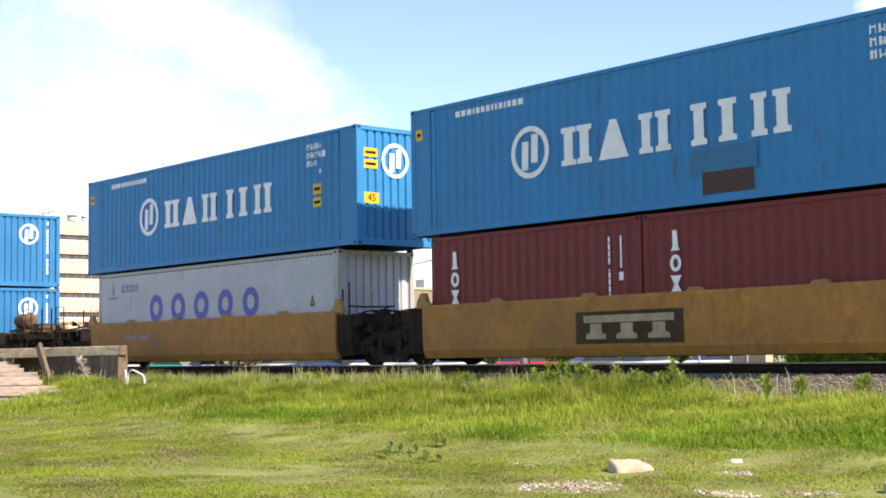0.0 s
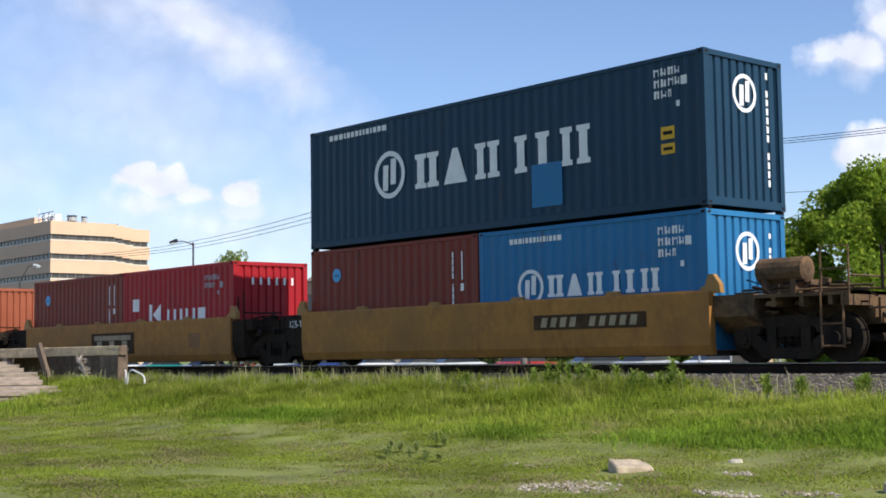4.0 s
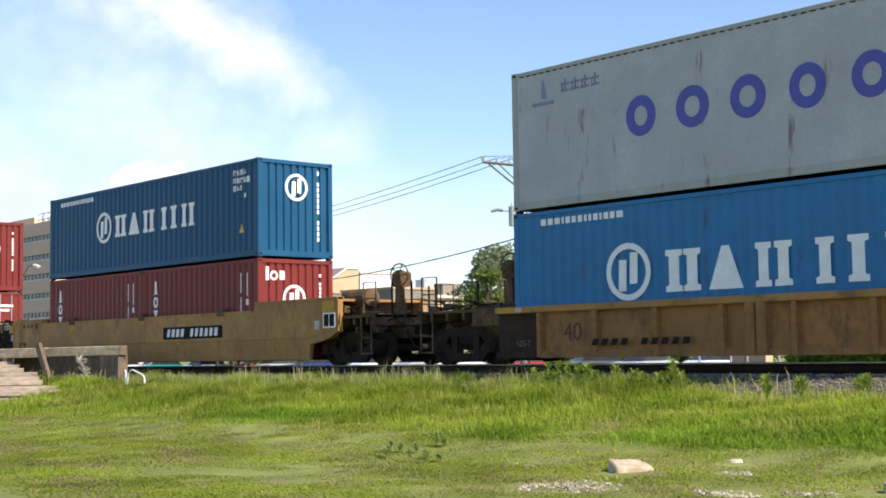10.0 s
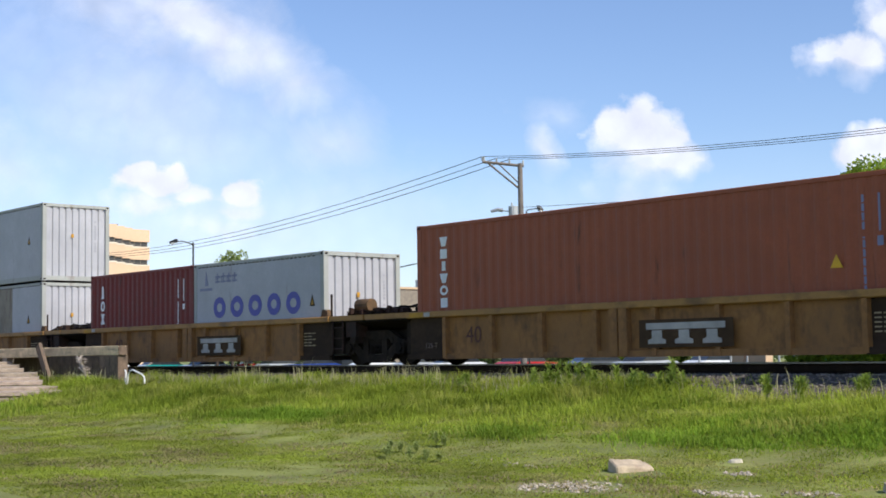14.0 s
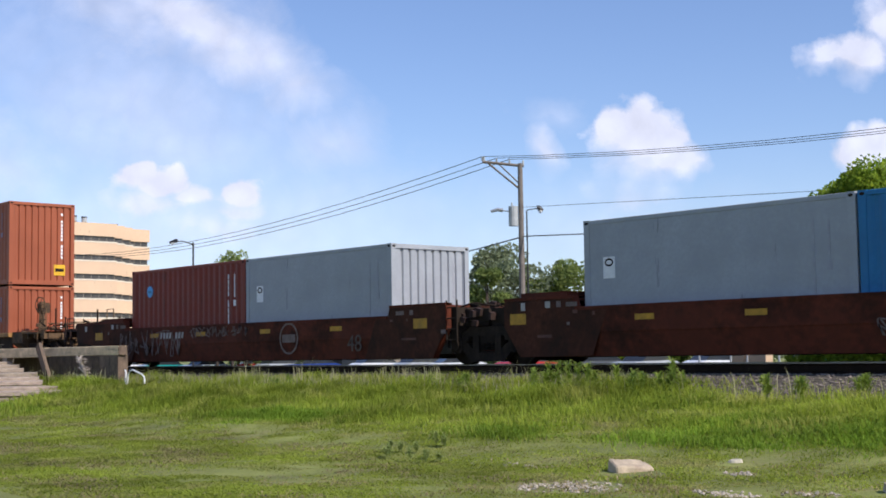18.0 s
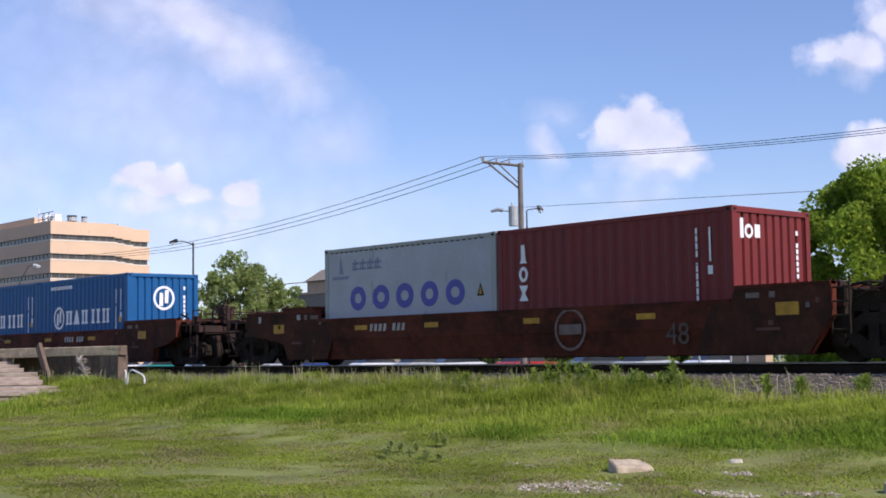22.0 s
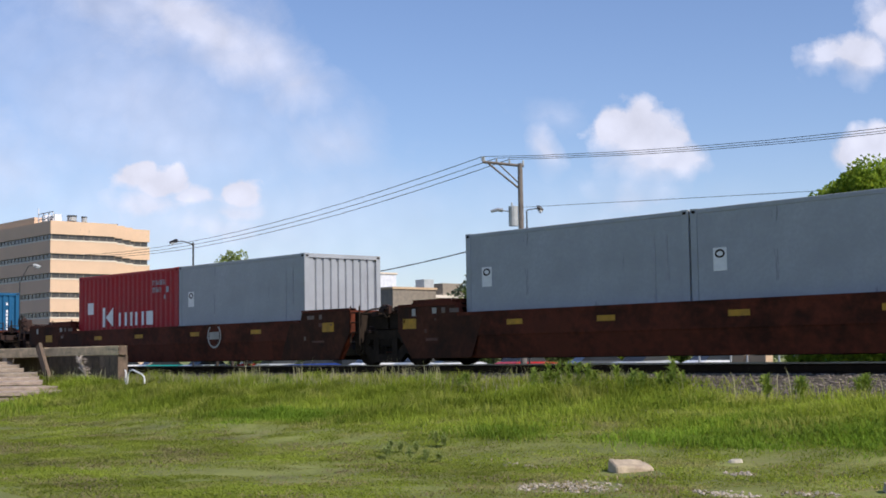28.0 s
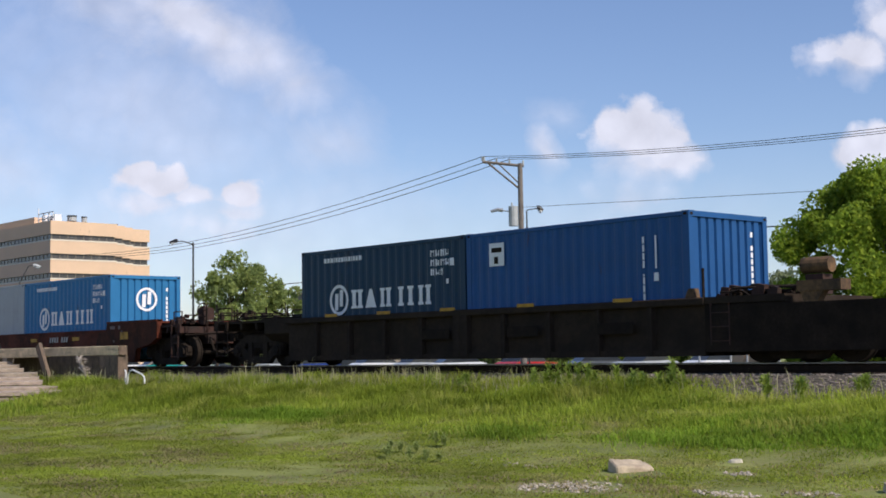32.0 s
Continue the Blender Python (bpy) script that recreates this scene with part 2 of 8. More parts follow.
M = {
    "blue": box_paint("blue_paint", (0.024, 0.168, 0.360), amount=0.1),
    "blue2": box_paint("mid_blue_paint", (0.023, 0.205, 0.440), amount=0.1),
    "blue3": box_paint("dull_blue_paint", (0.010, 0.102, 0.220), GRIME, 0.1),
    "navy": box_paint("dark_blue_paint", (0.010, 0.043, 0.082), GRIME, 0.1),
    "teal": box_paint("petrol_blue_paint", (0.007, 0.075, 0.165), GRIME, 0.1),
    "royal": box_paint("royal_blue_paint", (0.010, 0.098, 0.262), amount=0.0),
    "royal2": box_paint("deep_blue_paint", (0.014, 0.084, 0.240), amount=0.0),
    "maroon": box_paint("maroon_paint", (0.180, 0.0265, 0.0235), GRIME, 0.12),
    "oxide": box_paint("red_oxide_paint", (0.205, 0.033, 0.020), GRIME, 0.1),
    "brick": box_paint("orange_brown_paint", (0.335, 0.094, 0.045), GRIME, 0.12),
    "red": box_paint("bright_red_paint", (0.380, 0.014, 0.022), GRIME, 0.0),
    "grey": box_paint("light_grey_paint", (0.355, 0.375, 0.40), GRIME, 0.0),
    "cosco": box_paint("pale_grey_paint", (0.425, 0.428, 0.455), RUST, 0.03),
    "cosco_frame": box_paint("worn_grey_frame_paint", (0.36, 0.37, 0.345), RUST, 0.30),
    "cosco2": box_paint("pale_grey_worn_paint", (0.42, 0.42, 0.44), RUST, 0.16),
    "bare": paint("scraped_steel", (0.26, 0.22, 0.17), 0.6, grain=0.25, grain_scale=2, stain=RUST, stain_amount=0.5, stain_scale=(3, 3, 0.3)),
    "white": paint("white_marking", (0.80, 0.80, 0.80), 0.5, grain=0.06, grain_scale=4, fine=25),
    "mark_blue": paint("violet_blue_marking", (0.075, 0.080, 0.36), 0.5, grain=0.1, grain_scale=4),
    "mark_grey": paint("faded_grey_marking", (0.22, 0.23, 0.34), 0.6, grain=0.1),
    "mark_pale": paint("dull_grey_marking", (0.33, 0.34, 0.37), 0.6, grain=0.1),
    "frame": paint("dusty_truck_steel", (0.036, 0.026, 0.019), 0.9, spec=0.12, grain=0.35, grain_scale=3, fine=20, stain=(0.012, 0.010, 0.009), stain_amount=0.5, bump=0.2, bump_scale=15),
    "patchblue": paint("dull_teal_touch_up", (0.014, 0.145, 0.29), 0.5),
    "mark_yellow": paint("yellow_marking", (0.75, 0.42, 0.02), 0.5, grain=0.12, grain_scale=6),
    "mark_black": paint("black_marking", (0.022, 0.016, 0.012), 0.85, spec=0.15),
    "sky_dot": paint("light_blue_decal", (0.06, 0.36, 0.75), 0.45),
    "ttx": paint("railcar_yellow", (0.385, 0.174, 0.034), 0.7, grain=0.22, grain_scale=0.6, fine=5, stain=(0.24, 0.104, 0.030), stain_amount=0.60,
                 stain_scale=(0.8, 0.8, 0.42), bump=0.1, bump_scale=5),
    "ttx2": paint("railcar_ochre", (0.40, 0.213, 0.068), 0.7, grain=0.22, grain_scale=0.6, fine=5, stain=(0.23, 0.115, 0.038), stain_amount=0.52,
                  stain_scale=(0.8, 0.8, 0.42), bump=0.1, bump_scale=5),
    "ttx3": paint("railcar_brown_yellow", (0.315, 0.145, 0.042), 0.7, grain=0.18, grain_scale=0.8, fine=8, stain=(0.11, 0.055, 0.024), stain_amount=0.65,
                  stain_scale=(1.0, 1.0, 0.5), bump=0.1, bump_scale=5),
    "ttx_top": paint("railcar_top_yellow", (0.37, 0.188, 0.050), 0.6, grain=0.16, grain_scale=1, fine=9, stain=(0.15, 0.08, 0.03), stain_amount=0.6, stain_scale=(0.6, 0.6, 1)),
    "kcs": paint("railcar_brown", (0.130, 0.031, 0.015), 0.75, grain=0.24, grain_scale=0.8, fine=8, stain=(0.024, 0.010, 0.006), stain_amount=0.8, spec=0.15,
                 stain_scale=(0.5, 0.5, 0.6), bump=0.1, bump_scale=5),
    "kcs_soot": paint("sooty_railcar_brown", (0.078, 0.029, 0.017), 0.8, spec=0.12, grain=0.30, grain_scale=1.2, fine=10, stain=(0.028, 0.016, 0.011), stain_amount=0.75, stain_scale=(0.9, 0.9, 0.8), bump=0.1, bump_scale=6),
    "soot": paint("sooty_brown_sheet", (0.055, 0.035, 0.023), 0.85, spec=0.12, grain=0.25, grain_scale=1.0, fine=9, stain=(0.025, 0.018, 0.014), stain_amount=0.5, stain_scale=(0.6, 0.6, 1.0), bump=0.1, bump_scale=5),
    "dark": paint("sooty_railcar_black", (0.036, 0.026, 0.0195), 0.9, spec=0.10, grain=0.3, grain_scale=1.0, fine=9, stain=(0.045, 0.03, 0.02), stain_amount=0.45,
                  stain_scale=(0.6, 0.6, 1.0), bump=0.1, bump_scale=5),
    "grimy": paint("grimy_black_steel", (0.023, 0.0165, 0.0125), 0.9, spec=0.10, grain=0.35, grain_scale=3, fine=20, stain=(0.03, 0.02, 0.013), stain_amount=0.35, bump=0.2, bump_scale=15),
    "wheel": paint("wheel_steel", (0.027, 0.020, 0.015), 0.85, spec=0.12, metal=0.0, grain=0.3),
    "rail": paint("rail_steel", (0.040, 0.027, 0.020), 0.85, spec=0.12, grain=0.3, grain_scale=4),
    "railhead": paint("rail_running_steel", (0.35, 0.34, 0.34), 0.32, metal=0.9),
    "oldpost": paint("brown_old_timber", (0.17, 0.12, 0.085), 0.9, grain=0.3, grain_scale=4, fine=30, stain=(0.05, 0.035, 0.025), stain_amount=0.5, stain_scale=(5, 5, 0.8), bump=0.5, bump_scale=22),
    "sleeper": paint("creosoted_timber", (0.045, 0.034, 0.026), 0.9, grain=0.4, grain_scale=3, bump=0.4, bump_scale=20, vary=0.25),
    "timber": paint("weathered_grey_timber", (0.40, 0.32, 0.245), 0.9, grain=0.25, grain_scale=3, fine=30, stain=(0.13, 0.10, 0.08), stain_amount=0.55,
                    stain_scale=(0.8, 5, 5), bump=0.5, bump_scale=25, vary=0.12),
    # lighter copy of timber, makes the shaded face of the edge beam look lit
    "timber_pale": paint("lit_timber", (0.74, 0.55, 0.34), 0.9, grain=0.22, grain_scale=3, fine=30, stain=(0.24, 0.19, 0.145), stain_amount=0.5, stain_scale=(0.8, 5, 5), bump=0.5, bump_scale=25, vary=0.1),
    "stone": paint("tan_limestone", (0.50, 0.40, 0.28), 0.9, grain=0.2, grain_scale=6, fine=60, stain=(0.2, 0.13, 0.09), stain_amount=0.3, bump=0.5, bump_scale=20),
    "stone2": paint("pale_stone", (0.50, 0.45, 0.34), 0.9, grain=0.2, grain_scale=6, fine=60, bump=0.5, bump_scale=20),
    "gravel": paint("grey_gravel", (0.200, 0.172, 0.138), 0.95, grain=0.3, grain_scale=8, vary=0.45, island=True),
    "ballast": paint("ballast_bed", (0.105, 0.088, 0.070), 0.95, grain=0.4, grain_scale=9, fine=45, bump=1.0, bump_scale=26),
    "asphalt": paint("asphalt", (0.055, 0.055, 0.056), 0.9, grain=0.25, grain_scale=0.4, bump=0.2, bump_scale=60),
    "concrete": paint("tan_facade_panel", (0.70, 0.49, 0.33), 0.85, grain=0.05, grain_scale=0.2, fine=3, stain=(0.4, 0.28, 0.2), stain_amount=0.1),
    "lightband": paint("pale_sill", (0.75, 0.66, 0.54), 0.8),
    "tan": paint("tan_stucco", (0.56, 0.40, 0.25), 0.9, grain=0.08, grain_scale=0.6),
    "roofwhite": paint("white_metal_sheet", (0.75, 0.76, 0.78), 0.5),
    "roofgrey": paint("weathered_roof_sheet", (0.26, 0.22, 0.17), 0.8, grain=0.15),
    "glass": paint("dark_window_glass", (0.03, 0.035, 0.04), 0.12, spec=0.6),
    "office_glass": paint("grey_ribbon_window_glass", (0.085, 0.078, 0.07), 0.25, grain=0.25, grain_scale=0.8, spec=0.5),
    "pole": paint("grey_weathered_pole", (0.21, 0.18, 0.155), 0.9, grain=0.25, grain_scale=2, bump=0.3, bump_scale=12),
    "galv": paint("galvanised_steel", (0.45, 0.46, 0.47), 0.45, metal=0.6),
    "polegrey": paint("grey_transformer_paint", (0.42, 0.44, 0.44), 0.5),
    "darkpole": paint("dark_bronze_pole", (0.03, 0.03, 0.032), 0.5),
    "wire": paint("black_cable", (0.03, 0.03, 0.035), 0.6),
    "pipe": paint("white_painted_pipe", (0.82, 0.82, 0.80), 0.4),
    "rust_steel": paint("rusty_machinery", (0.150, 0.086, 0.040), 0.85, grain=0.3, grain_scale=2.0, fine=14, stain=(0.025, 0.017, 0.012), stain_amount=0.75, stain_scale=(1.2, 1.2, 1.2), bump=0.2, bump_scale=10),
    "rust_dark": paint("dark_rusty_machinery", (0.050, 0.022, 0.015), 0.85, grain=0.3, grain_scale=2.0, fine=14, stain=(0.014, 0.010, 0.008), stain_amount=0.75, stain_scale=(1.2, 1.2, 1.2), bump=0.2, bump_scale=10),
    "bark": paint("grey_brown_bark", (0.10, 0.075, 0.055), 0.95, grain=0.35, grain_scale=4, bump=0.6, bump_scale=14),
}


def leaf_mat(name, c, vary=0.35, dry=None, thin=0.45, grain=0.2):
    m = paint(name, c, 0.7, grain=grain, grain_scale=0.6, vary=vary, island=True, spec=0.15, stain=dry, stain_amount=0.55, stain_scale=(0.45, 0.8, 0.3))
    t = m.node_tree
    b = t.nodes["Principled BSDF"]
    tr = t.nodes.new("ShaderNodeBsdfTranslucent")
    src = b.inputs["Base Color"].links[0].from_socket
    t.links.new(src, tr.inputs["Color"])
    mx = t.nodes.new("ShaderNodeMixShader")
    mx.inputs[0].default_value = thin
    t.links.new(b.outputs[0], mx.inputs[1])
    t.links.new(tr.outputs[0], mx.inputs[2])
    t.links.new(mx.outputs[0], t.nodes["Material Output"].inputs[0])
    return m


M["leaf"] = leaf_mat("bright_green_leaves", (0.250, 0.350, 0.038), 0.30, thin=0.50)
M["leaf2"] = leaf_mat("mid_green_leaves", (0.225, 0.285, 0.080), 0.30, thin=0.50)
M["leaf4"] = leaf_mat("light_green_leaves", (0.315, 0.385, 0.125), 0.30, thin=0.55)
# leaves of the far trees, with distance haze mixed into the colour
M["leaf3"] = leaf_mat("hazed_green_leaves", (0.250, 0.295, 0.165), thin=0.5)
M["grass"] = leaf_mat("green_grass_blades", (0.335, 0.400, 0.060), 0.08, (0.48, 0.43, 0.19), 0.60, 0.30)
M["grass_tall"] = leaf_mat("tall_grass_blades", (0.350, 0.435, 0.055), 0.08, (0.50, 0.49, 0.13), 0.58, 0.32)
M["grass_lush"] = leaf_mat("lush_grass_blades", (0.245, 0.375, 0.040), 0.10, (0.30, 0.40, 0.06), 0.52, 0.25)
M["grass_dry"] = leaf_mat("dry_grass_blades", (0.36, 0.30, 0.15), 0.15, (0.24, 0.20, 0.11), 0.40, 0.25)
M["seed"] = leaf_mat("straw_seed_heads", (0.46, 0.43, 0.24), 0.2)
M["dead"] = paint("bleached_dead_stalks", (0.62, 0.52, 0.44), 0.9, grain=0.2, grain_scale=8)
M["weed_dull"] = leaf_mat("dull_weed_leaves", (0.40, 0.47, 0.16), 0.2, thin=0.5)
M["weed"] = leaf_mat("fresh_weed_leaves", (0.36, 0.46, 0.10), 0.2, thin=0.66)


def ground_mat():
    m = paint("lawn_soil", (0.195, 0.215, 0.050), 0.95, grain=0.28, grain_scale=0.9, fine=9, stain=(0.23, 0.205, 0.085), stain_amount=0.45,
              stain_scale=(0.9, 0.45, 1), bump=0.6, bump_scale=30)
    return m


M["ground"] = ground_mat()


# ------------------------------------------------------------ mesh helpers
class Mesh:
    """Collects boxes, prisms and tubes into one mesh."""

    def __init__(self):
        self.v, self.f = [], []

    def add(self, verts, faces):
        o = len(self.v)
        self.v += [tuple(p) for p in verts]
        self.f += [tuple(i + o for i in q) for q in faces]
        return self

    def box(self, x0, x1, y0, y1, z0, z1):
        vs = [(x, y, z) for z in (z0, z1) for y in (y0, y1) for x in (x0, x1)]
        return self.add(vs, [(0, 2, 3, 1), (4, 5, 7, 6), (0, 1, 5, 4), (2, 6, 7, 3), (0, 4, 6, 2), (1, 3, 7, 5)])

    def chamfer(self, x0, x1, y0, y1, z0, z1, c):
        """A box whose upright and level edges along x are cut."""
        prof = [(y0 + c, z0), (y1 - c, z0), (y1, z0 + c), (y1, z1 - c), (y1 - c, z1), (y0 + c, z1), (y0, z1 - c), (y0, z0 + c)]
        return self.prism_x(prof, x0, x1)

    def prism_x(self, prof, x0, x1):
        n = len(prof)
        vs = [(x0, y, z) for y, z in prof] + [(x1, y, z) for y, z in prof]
        fs = [tuple(range(n - 1, -1, -1)), tuple(range(n, 2 * n))]
        fs += [(i, (i + 1) % n, n + (i + 1) % n, n + i) for i in range(n)]
        return self.add(vs, fs)

    def prism_y(self, prof, y0, y1):
        n = len(prof)
        vs = [(x, y0, z) for x, z in prof] + [(x, y1, z) for x, z in prof]
        fs = [tuple(range(n)), tuple(range(2 * n - 1, n - 1, -1))]
        fs += [(i, n + i, n + (i + 1) % n, (i + 1) % n) for i in range(n)]
        return self.add(vs, fs)

    def prism_z(self, prof, z0, z1):
        n = len(prof)
        vs = [(x, y, z0) for x, y in prof] + [(x, y, z1) for x, y in prof]
        fs = [tuple(range(n - 1, -1, -1)), tuple(range(n, 2 * n))]
        fs += [(i, (i + 1) % n, n + (i + 1) % n, n + i) for i in range(n)]
        return self.add(vs, fs)

    def tube(self, pts, r, n=6, r1=None, cap=True):
        """A round bar through the points, from radius r to r1."""
        pts = [Vector(p) for p in pts]
        r1 = r if r1 is None else r1
        rings, up = [], Vector((0.13, 0.21, 0.97))
        for i, p in enumerate(pts):
            d = (pts[min(i + 1, len(pts) - 1)] - pts[max(i - 1, 0)]).normalized()
            a = d.cross(up)
            if a.length < 0.05:
                a = d.cross(Vector((1, 0.1, 0)))
            a.normalize()
            b = d.cross(a)
            rr = r + (r1 - r) * i / max(1, len(pts) - 1)
            rings.append([p + (a * math.cos(2 * math.pi * k / n) + b * math.sin(2 * math.pi * k / n)) * rr for k in range(n)])
        vs = [q for ring in rings for q in ring]
        fs = [(i * n + k, i * n + (k + 1) % n, (i + 1) * n + (k + 1) % n, (i + 1) * n + k) for i in range(len(pts) - 1) for k in range(n)]
        if cap:
            fs += [tuple(range(n - 1, -1, -1)), tuple(range(len(vs) - n, len(vs)))]
        return self.add(vs, fs)

    def disc_y(self, cx, cz, r, y0, y1, n=20):
        return self.prism_y([(cx + r * math.cos(2 * math.pi * k / n), cz + r * math.sin(2 * math.pi * k / n)) for k in range(n)], y0, y1)

    def ring_y(self, cx, cz, rx, rz, w, y0, y1, n=20, a0=0.0, a1=2 * math.pi):
        """A flat ring (or arc) in the x-z plane with thickness along y."""
        full = abs(a1 - a0 - 2 * math.pi) < 1e-6
        m = n if full else n + 1
        vs = []
        for k in range(m):
            a = a0 + (a1 - a0) * k / n
            c, s = math.cos(a), math.sin(a)
            vs += [(cx + rx * c, y0, cz + rz * s), (cx + (rx - w) * c, y0, cz + (rz - w) * s),
                   (cx + rx * c, y1, cz + rz * s), (cx + (rx - w) * c, y1, cz + (rz - w) * s)]
        fs = []
        for k in range(n):
            i, j = 4 * k, 4 * ((k + 1) % m)
            fs += [(i, i + 1, j + 1, j), (i + 2, j + 2, j + 3, i + 3), (i, j, j + 2, i + 2), (i + 1, i + 3, j + 3, j + 1)]
        return self.add(vs, fs)

    def data(self, name, smooth=False):
        me = bpy.data.meshes.new(name)
        me.from_pydata(self.v, [], self.f)
        if smooth:
            me.polygons.foreach_set("use_smooth", [True] * len(self.f))
        return me


def fix(me):
    """Turns the faces outwards."""
    bm = bmesh.new()
    bm.from_mesh(me)
    bmesh.ops.recalc_face_normals(bm, faces=bm.faces)
    bm.to_mesh(me)
    bm.free()
    return me


def thing(name, label, category, group="", kind="", loc=(0, 0, 0), rz=0.0):
    ob = new(name)
    ob.empty_display_size = 0.3
    ob.matrix_basis = pose(*loc, 0, 0, rz)
    return tagged(ob, label, category, group, kind)


def part(name, mesh, material, parent, label="", at=None, smooth=False):
    """One mesh object under a thing or a part. mesh: a Mesh or ready mesh data."""
    me = mesh if isinstance(mesh, bpy.types.Mesh) else fix(mesh.data(name, smooth))
    if not me.materials:
        me.materials.append(None)
    ob = new(name, me)
    ob.material_slots[0].link = "OBJECT"
    ob.material_slots[0].material = M[material] if isinstance(material, str) else material
    ob.parent = parent
    if at is not None:
        ob.matrix_basis = at
    if label:
        ob["label"] = label
    return ob


CACHE = {}


def shared(key, make):
    if key not in CACHE:
        CACHE[key] = make()
    return CACHE[key]


def glyphs(text, size):
    """Mesh data of upright writing in the x-z plane, facing -y, centred."""
    def make():
        cu = bpy.data.curves.new("writing", "FONT")
        cu.body, cu.size, cu.align_x, cu.align_y, cu.extrude = text, size, "CENTER", "CENTER", 0.003
        ob = bpy.data.objects.new("writing", cu)
        scene.collection.objects.link(ob)
        dg = bpy.context.evaluated_depsgraph_get()
        me = bpy.data.meshes.new_from_object(ob.evaluated_get(dg))
        bpy.data.objects.remove(ob)
        me.transform(pose(0, 0, 0, 90, 0, 0))
        me.materials.clear()
        return me
    return shared(("glyph", text, size), make)


# ------------------------------------------------------------ the train's way
SPEED = [(0.0, -13.073), (4.5, -12.674), (10.0, -12.527), (15.5, -12.415), (21.0, -12.107), (26.5, -11.740), (32.0, -11.460)]


def run_to(t):
    """Metres run along x from 12 s to t: speed is linear between the knots."""
    def integral(q):
        s = 0.0
        for (t0, v0), (t1, v1) in zip(SPEED, SPEED[1:]):
            if q <= t0:
                break
            e = min(q, t1)
            ve = v0 + (v1 - v0) * (e - t0) / (t1 - t0)
            s += (v0 + ve) / 2 * (e - t0)
        return s
    return integral(t) - integral(12.0)


ROWS = [(float(t), run_to(t)) for t in range(33)]
MOVING = []            # (thing, s, y, z)
SPINNING = []          # (wheelset, s of its axle, pose in its truck)
TRACK_Y, RAIL_Z = 21.075, EYE - 0.235
BASE = EYE - 0.005     # floor of the wells


# ------------------------------------------------------------ shipping containers
W2 = 1.219


def corrugated_side(x0, x1, z0, z1, pitch=0.278, depth=0.027, y=0.012):
    """A corrugated wall along x, outer crests at y, grooves deeper (+y)."""
    m = Mesh()
    n = max(1, round((x1 - x0) / pitch))
    p = (x1 - x0) / n
    prof = [(x0, y)]
    for i in range(n):
        b = x0 + i * p
        prof += [(b + p * 0.26, y), (b + p * 0.50, y + depth), (b + p * 0.76, y + depth), (b + p, y)]
    prof = [q for i, q in enumerate(prof) if i == 0 or q != prof[i - 1]]
    vs = [(x, yy, z) for x, yy in prof for z in (z0, z1)]
    fs = [(2 * i, 2 * i + 2, 2 * i + 3, 2 * i + 1) for i in range(len(prof) - 1)]
    return m.add(vs, fs).data("side_wall")


def corrugated_end(z0, z1, x, depth=0.045, out=1):
    """End wall across y at x, nine deep vertical grooves."""
    m = Mesh()
    y0, y1, n = -W2 + 0.15, W2 - 0.15, 9
    p = (y1 - y0) / n
    prof = [(y0, x)]
    for i in range(n):
        b = y0 + i * p
        prof += [(b + p * 0.60, x), (b + p * 0.70, x - out * depth), (b + p * 0.90, x - out * depth), (b + p, x)]
    prof = [q for i, q in enumerate(prof) if i == 0 or q != prof[i - 1]]
    vs = [(xx, yy, z) for yy, xx in prof for z in (z0, z1)]
    fs = [(2 * i, 2 * i + 2, 2 * i + 3, 2 * i + 1) for i in range(len(prof) - 1)]
    return m.add(vs, fs).data("end_wall")


def roof_sheet(L, H):
    m = Mesh()
    x0, x1, n = -L / 2 + 0.1, L / 2 - 0.1, max(8, round(L / 0.42))
    p = (x1 - x0) / n
    prof = []
    for i in range(n):
        b = x0 + i * p
        prof += [(b, H - 0.012), (b + p * 0.3, H - 0.012), (b + p * 0.5, H - 0.03), (b + p * 0.8, H - 0.03)]
    prof.append((x1, H - 0.012))
    vs = [(x, y, z) for x, z in prof for y in (-W2 + 0.06, W2 - 0.06)]
    fs = [(2 * i, 2 * i + 1, 2 * i + 3, 2 * i + 2) for i in range(len(prof) - 1)]
    return m.add(vs, fs).data("roof")


def casting():
    m = Mesh()
    x, y, z = 0.178, 0.162, 0.118
    c = 0.012
    prof = [(-x / 2 + c, -y / 2), (x / 2 - c, -y / 2), (x / 2, -y / 2 + c), (x / 2, y / 2 - c), (x / 2 - c, y / 2), (-x / 2 + c, y / 2), (-x / 2, y / 2 - c), (-x / 2, -y / 2 + c)]
    m.prism_z(prof, 0, z)
    return fix(m.data("corner_casting"))


